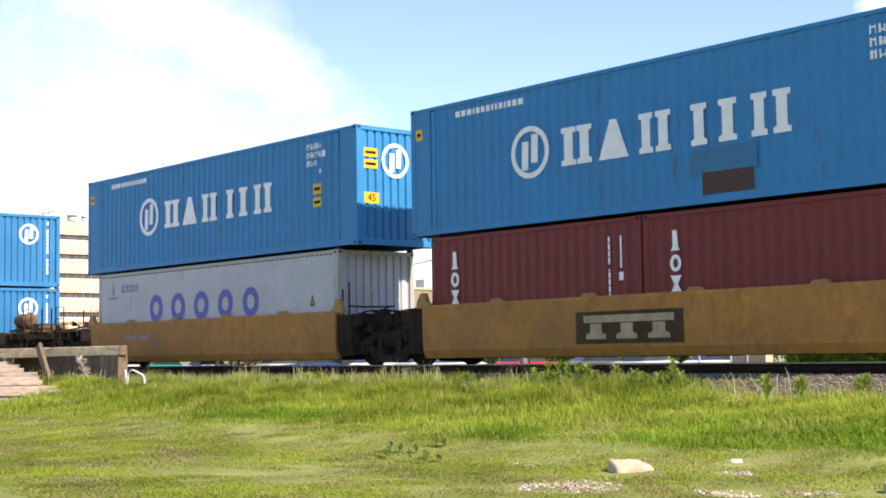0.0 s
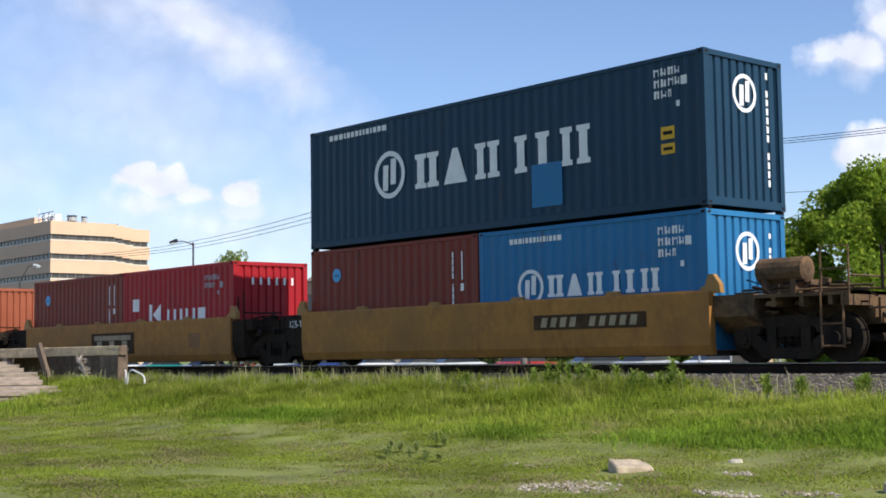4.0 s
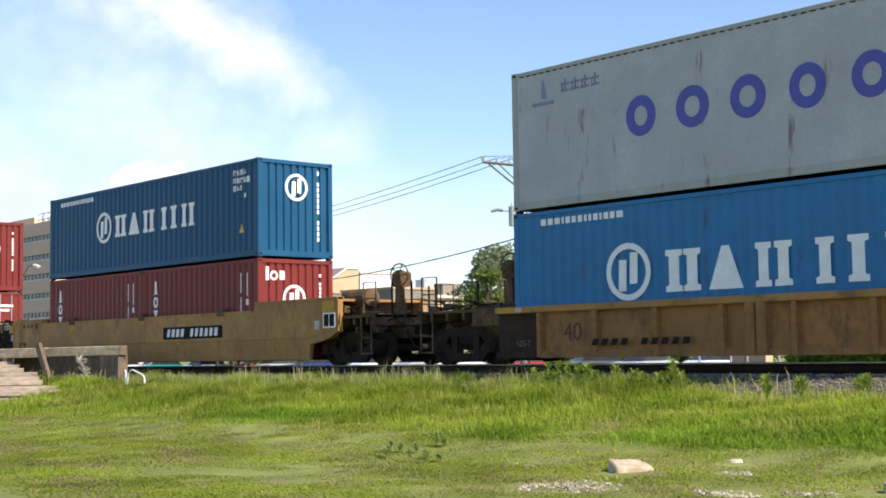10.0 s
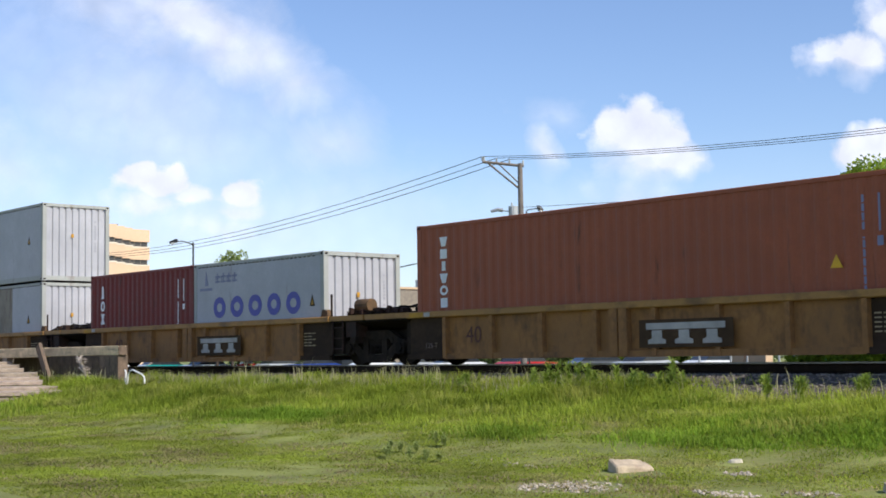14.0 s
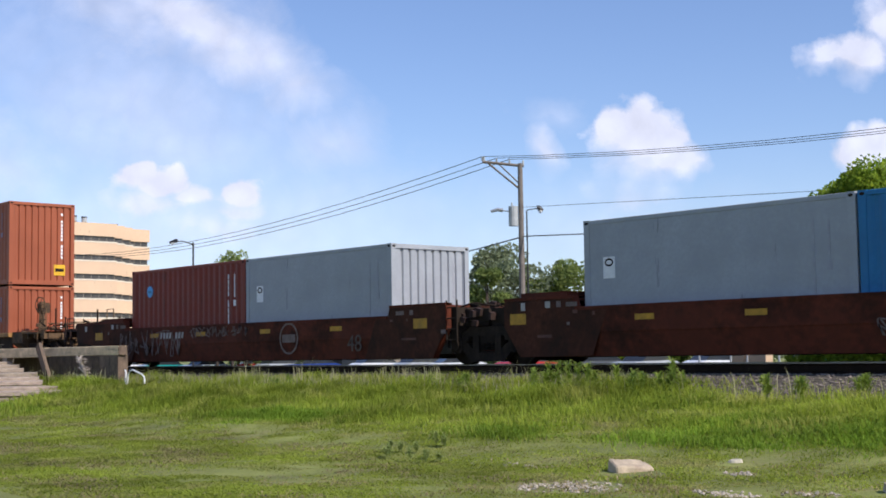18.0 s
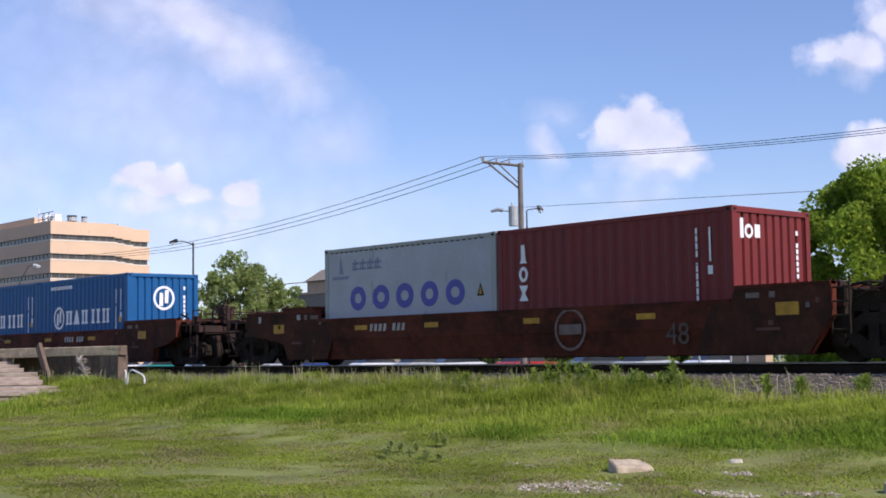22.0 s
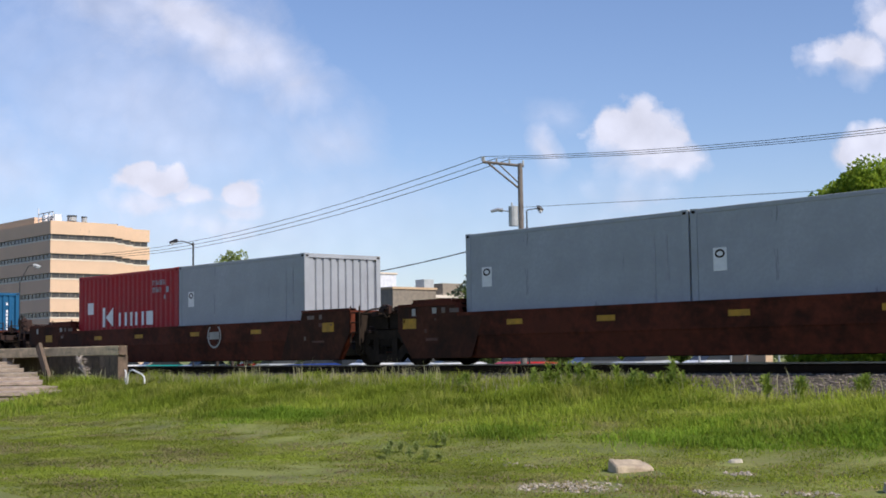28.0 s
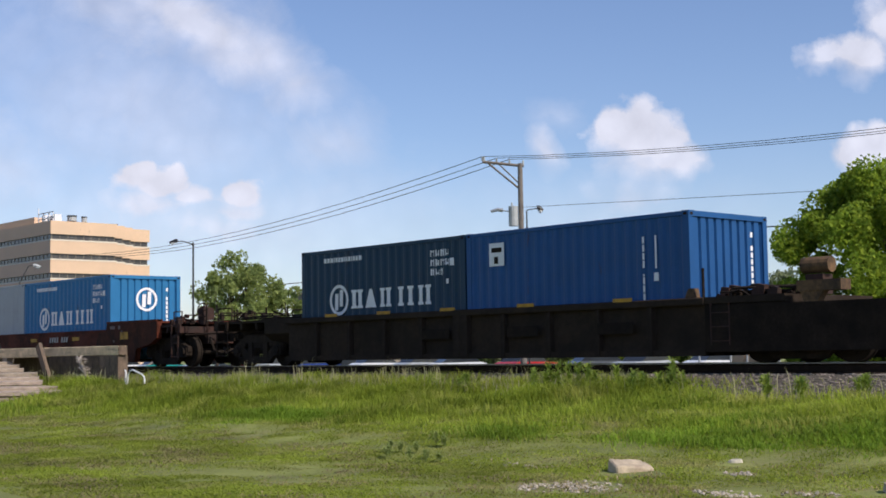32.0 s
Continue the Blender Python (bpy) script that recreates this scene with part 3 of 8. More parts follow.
def container(s, length, height, z, color, label, wide=False, doors=False, smooth_side=False, frame="", back="oxide"):
    """A steel box: posts, rails, castings, corrugated walls, roof, floor. s: place of its middle on the train."""
    ob = thing("shipping_container", label, "container", "containers on the train")
    L, H = length, height
    fc = frame or color
    key = (L, H)
    pl = min(L, 12.192)          # castings of long boxes sit at forty feet
    k = ("side", L, H, smooth_side)
    zi, zt = 0.165, H - 0.085
    if smooth_side:
        near = shared(k, lambda: fix(corrugated_side(-L / 2 + 0.155, L / 2 - 0.155, zi, zt, 1.1, 0.004)))
    elif L > 13:
        def long_side():
            m = Mesh()
            me = corrugated_side(-pl / 2 + 0.09, pl / 2 - 0.09, zi, zt)
            m.v, m.f = [tuple(v.co) for v in me.vertices], [tuple(f.vertices) for f in me.polygons]
            for a, b in ((-L / 2 + 0.1, -pl / 2 - 0.09), (pl / 2 + 0.09, L / 2 - 0.1)):
                m.add([(a, 0.012, zi), (b, 0.012, zi), (b, 0.012, zt), (a, 0.012, zt)], [(0, 1, 2, 3)])
            return fix(m.data("side_wall"))
        near = shared(k, long_side)
    else:
        near = shared(k, lambda: fix(corrugated_side(-L / 2 + 0.155, L / 2 - 0.155, zi, zt)))
    part("side_wall", near, color, ob, at=pose(0, -W2, 0))
    part("side_wall", near, color, ob, at=pose(0, W2, 0, 0, 0, 180))
    if doors:
        door_end(ob, L, H, color)
    else:
        part("end_wall", shared(("end", L, H), lambda: fix(corrugated_end(0.16, H - 0.10, L / 2 - 0.03))), color, ob)

    def back_end():
        m = Mesh().box(-L / 2 + 0.03, -L / 2 + 0.06, -W2 + 0.14, -0.01, 0.16, H - 0.1)
        m.box(-L / 2 + 0.03, -L / 2 + 0.06, 0.01, W2 - 0.14, 0.16, H - 0.1)
        return fix(m.data("door"))
    part("door", shared(("back", L, H), back_end), color, ob)
    rod = shared(("rod", H), lambda: fix(Mesh().tube([(0, 0, 0.17), (0, 0, H - 0.12)], 0.018, 6).data("lock_rod")))
    for y in (-0.75, -0.35, 0.35, 0.75):
        part("lock_rod", rod, "galv", ob, at=pose(-L / 2 + 0.01, y, 0))
    part("roof", shared(("roof", L, H), lambda: fix(roof_sheet(L, H))), color, ob)
    part("floor", shared(("floor", L), lambda: fix(Mesh().box(-L / 2 + 0.08, L / 2 - 0.08, -W2 + 0.06, W2 - 0.06, 0.10, 0.15).data("floor"))), "grimy", ob)
    rail_b = shared(("railb", L), lambda: fix(Mesh().chamfer(-L / 2 + 0.1, L / 2 - 0.1, 0.004, 0.06, 0.012, 0.168, 0.008).data("bottom_rail")))
    rail_t = shared(("railt", L), lambda: fix(Mesh().chamfer(-L / 2 + 0.1, L / 2 - 0.1, 0.004, 0.07, -0.09, -0.004, 0.008).data("top_rail")))
    for sy, r in ((-W2, 0), (W2, 180)):
        part("bottom_rail", rail_b, fc, ob, at=pose(0, sy, 0, 0, 0, r))
        part("top_rail", rail_t, fc, ob, at=pose(0, sy, H, 0, 0, r))
    sill = shared("endsill", lambda: fix(Mesh().chamfer(-0.05, 0.05, -W2 + 0.1, W2 - 0.1, 0.012, 0.165, 0.0).data("end_sill")))
    head = shared("endhead", lambda: fix(Mesh().chamfer(-0.05, 0.05, -W2 + 0.1, W2 - 0.1, -0.105, -0.004, 0.0).data("end_header")))
    for sx in (-1, 1):
        part("end_sill", sill, fc, ob, at=pose(sx * (L / 2 - 0.052), 0, 0))
        part("end_header", head, fc, ob, at=pose(sx * (L / 2 - 0.052), 0, H))
    post = shared(("post", H), lambda: fix(Mesh().prism_z([(-0.075, -0.07), (0.068, -0.07), (0.075, -0.063), (0.075, 0.07), (0.03, 0.07), (0.03, -0.02), (-0.075, -0.02)], 0.115, H - 0.115).data("corner_post")))
    cast = shared("cast", casting)
    oval = [(0.05 * math.cos(k * 0.785), 0.058 + 0.028 * math.sin(k * 0.785)) for k in range(8)]
    # flat black ovals paint the dark inside the slots, no hole is cut
    side_slot = shared("slot_s", lambda: fix(Mesh().prism_y(oval, -0.0835, -0.0815).data("slot")))
    end_slot = shared("slot_e", lambda: fix(Mesh().prism_x(oval, 0.0895, 0.0915).data("slot")))
    end_slot2 = shared("slot_e2", lambda: fix(Mesh().prism_x(oval, -0.0915, -0.0895).data("slot")))
    xs = [L / 2 - 0.078]
    for sx in (-1, 1):
        for sy in (-1, 1):
            r = 0 if sy < 0 else 180
            mirror = Matrix.Diagonal((1 if (sx > 0) == (sy < 0) else -1, 1, 1, 1))
            for x in xs:
                part("corner_post", post, fc, ob, at=pose(sx * x, sy * (W2 - 0.072), 0, 0, 0, r) @ mirror)
            if L > 13:
                part("casting_post", post, color, ob, at=pose(sx * (pl / 2 - 0.02), sy * (W2 - 0.068), 0, 0, 0, r) @ mirror)
            cx = L / 2 - 0.087
            for zz in (-0.004, H - 0.116):
                cc = part("corner_casting", cast, fc, ob, at=pose(sx * cx, sy * (W2 - 0.079), zz, 0, 0, r))
                if sy < 0:
                    part("slot", side_slot, "mark_black", cc)
                if sx > 0:
                    part("slot", end_slot if sy < 0 else end_slot2, "mark_black", cc)
    if z > BASE + 1:
        lock = shared("twist_lock", lambda: fix(Mesh().box(-0.07, 0.07, -0.05, 0.05, -0.062, 0.0).data("twist_lock")))
        for sx in (-1, 1):
            for sy in (-1, 1):
                part("twist_lock", lock, "grimy", ob, at=pose(sx * (pl / 2 - 0.09), sy * (W2 - 0.09), 0))
    MOVING.append((ob, s, TRACK_Y, z))
    return ob


def door_end(ob, L, H, color):
    """Two doors with rods and hinges at the +x end."""
    for y0, y1 in ((-W2 + 0.14, -0.01), (0.01, W2 - 0.14)):
        m = Mesh().box(L / 2 - 0.06, L / 2 - 0.035, y0, y1, 0.16, H - 0.1)
        for k in range(4):
            a = 0.35 + k * (H - 0.6) / 4
            m.box(L / 2 - 0.035, L / 2 - 0.022, y0 + 0.1, y1 - 0.1, a, a + (H - 0.6) / 4 - 0.12)
        d = part("door", m, color, ob)
        for fy in (0.3, 0.72):
            yy = y0 + (y1 - y0) * fy
            part("lock_rod", Mesh().tube([(L / 2 - 0.005, yy, 0.12), (L / 2 - 0.005, yy, H - 0.08)], 0.02, 6), "galv", d, "bare galvanised locking rod")
        part("door_handle", Mesh().box(L / 2 - 0.01, L / 2 + 0.012, y0 + 0.2, y1 - 0.2, 1.0, 1.04), "galv", d)
        hin = Mesh()
        hy = y0 if y0 < 0 else y1
        for k in range(5):
            zz = 0.3 + k * (H - 0.6) / 4
            hin.box(L / 2 - 0.03, L / 2 - 0.006, hy - 0.05, hy + 0.05, zz - 0.04, zz + 0.04)
        part("hinge", hin, color, d)
        if y0 > 0:
            lab = Mesh()
            for k, (a, b) in enumerate(((H - 0.55, 0.7), (H - 0.72, 0.55), (1.3, 0.5), (1.18, 0.5), (1.06, 0.42))):
                lab.box(L / 2 - 0.022, L / 2 - 0.017, y0 + 0.14, y0 + 0.14 + b, a, a + 0.09)
            part("code_lettering", lab, "white", d, "white lines of code figures")
        else:
            part("placard", Mesh().box(L / 2 - 0.022, L / 2 - 0.016, y0 + 0.15, y0 + 0.55, 0.75, 1.25), "mark_grey", d)


YF = -W2 + 0.006       # plane of what is painted on the near side


def marks_of(ob, name, shapes, mat, label, at=None):
    """Painted marks: each plain shape is a part of its own."""
    for k, m in enumerate(shapes):
        part(name, m, mat, ob, label if k == 0 else "", at=at)


def fine_print(ob, name, m, mat, label):
    p = part(name, m, mat, ob, label)
    p["kind"] = "stuff"
    return p


def rect(x0, x1, z0, z1):
    return Mesh().box(x0, x1, YF, YF + 0.004, z0, z1)


def quad(pts):
    return Mesh().prism_y(pts, YF, YF + 0.004)


def bars_row(x0, x1, z0, z1, widths, gap):
    """Upright plain bars from x0 to x1 in one mesh: widths and gaps are shares."""
    m = Mesh()
    k = (x1 - x0) / (sum(widths) + gap * (len(widths) - 1))
    x = x0
    for w in widths:
        m.box(x, x + w * k, YF, YF + 0.004, z0, z1)
        x += (w + gap) * k
    return m


def word_six(ob, x0, x1, z0, z1, mat="white"):
    """The long white marking on the blue boxes, as plain stems and wedges."""
    u = (x1 - x0) / 6.0
    h = z1 - z0
    out = []

    def stem(a, w):
        # a stem with a broad foot and head
        c, q = x0 + a * u, w * u
        f = q * 0.32
        out.append(quad([(c - f, z0), (c + q + f, z0), (c + q + f, z0 + h * 0.13), (c + q, z0 + h * 0.16), (c + q, z1 - h * 0.16), (c + q + f, z1 - h * 0.13), (c + q + f, z1),
                         (c - f, z1), (c - f, z1 - h * 0.13), (c, z1 - h * 0.16), (c, z0 + h * 0.16), (c - f, z0 + h * 0.13)]))
    stem(0.10, 0.26)
    stem(0.56, 0.26)
    out.append(quad([(x0 + 1.10 * u, z0), (x0 + 1.92 * u, z0), (x0 + 1.60 * u, z1), (x0 + 1.42 * u, z1)]))
    stem(2.28, 0.22)
    stem(2.72, 0.24)
    stem(3.62, 0.24)
    stem(4.30, 0.26)
    stem(5.05, 0.22)
    stem(5.55, 0.24)
    marks_of(ob, "marking", out, mat, "large white painted marking")


def emblem_shapes(xc, zc, r, y0, y1):
    return [Mesh().ring_y(xc, zc, r, r, r * 0.21, y0, y1, 24),
            Mesh().prism_y([(xc - r * 0.44, zc - r * 0.66), (xc - r * 0.10, zc - r * 0.66), (xc - r * 0.06, zc + r * 0.42), (xc - r * 0.40, zc + r * 0.42)], y0, y1),
            Mesh().prism_y([(xc + r * 0.06, zc - r * 0.42), (xc + r * 0.40, zc - r * 0.42), (xc + r * 0.44, zc + r * 0.66), (xc + r * 0.10, zc + r * 0.66)], y0, y1)]


def emblem(ob, xc, zc, r, mat="white"):
    for k, m in enumerate(emblem_shapes(xc, zc, r, YF, YF + 0.004)):
        part("emblem_ring" if k == 0 else "emblem_bar", m, mat, ob, "round white emblem" if k == 0 else "")


def end_emblem(ob, L, yc, zc, r, mat="white"):
    for k in range(3):
        me = shared(("endemb", r, k), lambda: fix(emblem_shapes(0, 0, r, -0.002, 0.003)[k].data("emblem")))
        part("emblem_ring" if k == 0 else "emblem_bar", me, mat, ob, "round white emblem" if k == 0 else "", at=pose(L / 2 - 0.026, yc, zc, 0, 0, 90))


def end_code(ob, L, H, y, z0, z1, mat="white"):
    m = Mesh()
    n = 13
    p = (z1 - z0) / n
    for i in range(n):
        if i in (4, 11):
            continue
        m.box(L / 2 - 0.027, L / 2 - 0.022, y - 0.034, y + 0.034, z0 + i * p, z0 + i * p + p * 0.76)
    return fine_print(ob, "end_lettering", m, mat, "upright line of small figures")


def code_block(ob, x, z, rows=3, w=0.62, mat="white"):
    m = Mesh()
    for i in range(rows):
        zz = z - i * 0.21
        for k, (a, b) in enumerate(((0, 0.14), (0.17, 0.31), (0.34, 0.48), (0.50, 0.62)) if i != rows - 1 else ((0, 0.14), (0.17, 0.31), (0.34, 0.42))):
            a, b = x + a * w / 0.62, x + b * w / 0.62
            c = (b - a) * (0.22 + 0.08 * ((i + k) % 3))
            m.box(a, a + c, YF, YF + 0.004, zz - 0.15, zz)
            m.box(b - c * 1.1, b - (b - a) * 0.14, YF, YF + 0.004, zz - 0.15, zz - 0.02 * (k % 2))
            m.box(a + c, b - c * 1.1, YF, YF + 0.004, zz - 0.05 - 0.07 * (k % 2), zz - 0.02 - 0.07 * (k % 2))
    if rows > 1:
        m.box(x + w + 0.02, x + w + 0.16, YF, YF + 0.004, z - 0.375, z - 0.21)
        m.box(x + w - 0.1, x + w - 0.02, YF, YF + 0.004, z - 0.21 * rows - 0.14, z - 0.21 * rows - 0.03)
    return fine_print(ob, "code_lettering", m, mat, "white lines of code figures")


def upright_code(ob, x, z0, z1, mat="white"):
    m = Mesh()
    n = 11
    p = (z1 - z0) / n
    for i in range(n):
        m.box(x, x + 0.048, YF, YF + 0.004, z0 + i * p, z0 + i * p + p * (0.84 if i != 6 else 0.2))
    z2 = z1 - 0.02
    m.box(x + 0.305, x + 0.345, YF, YF + 0.004, z2 - 0.62, z2)
    m.box(x + 0.27, x + 0.38, YF, YF + 0.004, z2 - 0.86, z2 - 0.70)
    return fine_print(ob, "code_lettering", m, mat, "upright lines of white figures")


def web_line(ob, x, z, w=1.15, h=0.11):
    return fine_print(ob, "small_lettering", bars_row(x, x + w, z, z + h, [1, 1, 1, 0.4, 0.8, 0.8, 0.8, 0.5, 0.5, 0.8, 0.4, 0.8, 0.8, 1.1], 0.35), "white", "small line of white lettering")


def sign_yellow(ob, x, z, w=0.34, h=0.24, text="", mat="mark_yellow"):
    p = part("size_sign", Mesh().box(x, x + w, YF, YF + 0.003, z, z + h), mat, ob, "yellow size sign")
    if text:
        part("stencilled_number", glyphs(text, h * 0.9), "mark_black", p, at=pose(x + w / 2, YF - 0.004, z + h / 2))
    else:
        part("stencilled_number", Mesh().box(x + 0.05, x + w - 0.05, YF - 0.003, YF, z + h * 0.35, z + h * 0.65), "mark_black", p)


def end_sign(ob, L, y, z, w, h, text=""):
    p = part("size_sign", Mesh().box(L / 2 - 0.028, L / 2 - 0.024, y, y + w, z, z + h), "mark_yellow", ob, "yellow size sign")
    if text:
        part("stencilled_number", glyphs(text, h * 0.95), "mark_black", p, at=pose(L / 2 - 0.020, y + w / 2, z + h / 2, 0, 0, 90))
    else:
        part("stencilled_number", Mesh().box(L / 2 - 0.024, L / 2 - 0.020, y + 0.05, y + w - 0.05, z + h * 0.35, z + h * 0.65), "mark_black", p)


def warn(ob, x, z):
    part("warning_sign", quad([(x - 0.12, z), (x + 0.12, z), (x, z + 0.23)]), "mark_yellow", ob, "yellow warning triangle")


def blue_box(s, length, height, z, color, label, upright=False, signs=False, hc=(-3.0, 1.53, 0.555, -2.1, 3.38, 1.1, 1.88), plain_end=False, **kw):
    """Blue box with a ring emblem, a long white marking and an end emblem."""
    ob = container(s, length, height, z, color, label, **kw)
    L, H = length, height
    up = H - 2.591
    if L > 13:
        emblem(ob, -3.06, 1.50, 0.55)
        word_six(ob, -2.18, 3.39, 1.10, 1.87)
        web_line(ob, -5.33, 2.54, 2.1, 0.13)
        code_block(ob, 4.82, 2.64)
        sign_yellow(ob, 5.08, 1.36, 0.34, 0.26)
        sign_yellow(ob, 5.08, 1.04, 0.34, 0.24)
        end_emblem(ob, L, 0.0, 2.10, 0.43)
        end_code(ob, L, H, 0.70, 0.65, 2.65)
    elif L > 7:
        if up > 0.1:
            emblem(ob, *hc[:3])
            word_six(ob, *hc[3:])
        else:
            emblem(ob, -2.38, 1.40, 0.48)
            word_six(ob, -1.69, 3.02, 1.06, 1.71)
        web_line(ob, -5.30, 2.29 + up, 2.2, 0.13)
        code_block(ob, 4.91, 2.36 + up)
        if signs:
            sign_yellow(ob, 5.05, 1.00 + up, 0.32, 0.24)
            sign_yellow(ob, 5.05, 0.72 + up, 0.32, 0.2)
        end_emblem(ob, L, 0.03, 1.88 + up, 0.37)
        end_code(ob, L, H, 0.74, 0.45, 2.40 + up)
    else:
        emblem(ob, -1.50, 1.35, 0.37)
        word_six(ob, -1.02, 1.95, 1.13, 1.57)
        web_line(ob, -2.09, 2.27, 1.48, 0.11)
        if upright:
            upright_code(ob, 2.28, 0.94, 2.14)
            part("yellow_label", rect(2.50, 2.64, 1.13, 1.29), "mark_yellow", ob, "small yellow label")
        else:
            code_block(ob, 1.88, 2.33)
        if not plain_end:
            end_emblem(ob, L, 0.03, 1.85, 0.37)
            end_code(ob, L, H, 0.74, 0.45, 2.25)
    return ob


def tex_box(s, length, height, z, color, label, code=True, end=True, **kw):
    """Dark red box with a short upright white marking."""
    ob = container(s, length, height, z, color, label, **kw)
    L, H = length, height
    x = -L / 2 + 0.64
    marks_of(ob, "marking", [
        quad([(x + 0.02, 1.86), (x + 0.24, 1.86), (x + 0.20, 1.92), (x + 0.17, 2.24), (x + 0.07, 2.24), (x + 0.07, 1.94)]),
        Mesh().ring_y(x + 0.13, 1.63, 0.13, 0.16, 0.07, YF, YF + 0.004, 16),
        quad([(x, 1.08), (x + 0.26, 1.08), (x + 0.17, 1.24), (x + 0.26, 1.40), (x, 1.40), (x + 0.09, 1.24)])], "white", "short upright white marking")
    if code:
        upright_code(ob, L / 2 - 0.84, 0.75, 2.26)
    if end:
        X0, X1 = L / 2 - 0.028, L / 2 - 0.022
        shapes = [Mesh().box(X0, X1, -0.96, -0.86, 2.02, 2.38), Mesh().box(X0, X1, -0.52, -0.36, 2.04, 2.28)]
        ring = Mesh().ring_y(0, 0, 0.13, 0.13, 0.06, -0.002, 0.003, 14)
        ring.v = [(L / 2 - 0.025 + p[1], -0.70 + p[0], 2.15 + p[2]) for p in ring.v]
        shapes.append(ring)
        marks_of(ob, "end_marking", shapes, "white", "short white marking")
        end_code(ob, L, H, 0.80, 0.75, 2.25)
    return ob


def dot_box(s, length, height, z, color, label, **kw):
    """Red oxide box with a round light blue decal."""
    ob = container(s, length, height, z, color, label, **kw)
    L, H = length, height
    d = part("decal", Mesh().disc_y(-L / 2 + 1.04, 1.95, 0.165, YF, YF + 0.004, 20), "sky_dot", ob, "round light blue decal")
    part("decal_bar", Mesh().box(-L / 2 + 0.95, -L / 2 + 1.13, YF - 0.003, YF, 1.92, 1.97), "patchblue", d)
    upright_code(ob, L / 2 - 0.84, 0.60, 2.26)
    end_code(ob, L, H, 0.74, 0.6, 2.3)
    return ob


def triton_box(s, length, height, z, color, label, **kw):
    ob = container(s, length, height, z, color, label, **kw)
    L, H = length, height
    x, top, out = -5.33, H - 0.30, []
    for i in range(6):
        zz = top - i * 0.27
        if i == 4:
            out.append(Mesh().ring_y(x + 0.13, zz - 0.10, 0.13, 0.11, 0.055, YF, YF + 0.004, 14))
        elif i == 2:
            out.append(rect(x + 0.07, x + 0.19, zz - 0.21, zz))
        elif i in (0, 3):
            out.append(quad([(x + 0.07, zz - 0.21), (x + 0.19, zz - 0.21), (x + 0.26, zz), (x, zz)]))
        else:
            out.append(rect(x + 0.02, x + 0.24, zz - 0.21, zz))
    marks_of(ob, "marking", out, "white", "upright white marking")
    upright_code(ob, L / 2 - 0.95, 0.9, H - 0.35, "mark_grey")
    end_code(ob, L, H, 0.74, 0.95, H - 0.3)
    warn(ob, L / 2 - 1.45, H - 1.55) if H > 2.7 else None
    return ob


def grey_box(s, length, height, z, color, label, **kw):
    ob = container(s, length, height, z, color, label, smooth_side=True, **kw)
    L, H = length, height
    p = part("label_plate", Mesh().box(-L / 2 + 0.50, -L / 2 + 0.80, YF, YF + 0.004, 1.43, 1.85), "white", ob, "white label plate")
    part("label_ring", Mesh().ring_y(-L / 2 + 0.65, 1.74, 0.11, 0.08, 0.035, YF - 0.003, YF, 16), "mark_black", p)
    upright_code(ob, L / 2 - 0.85, 0.7, 2.2, "mark_pale")
    end_code(ob, L, H, 0.74, 0.8, 2.2, "mark_pale")
    return ob


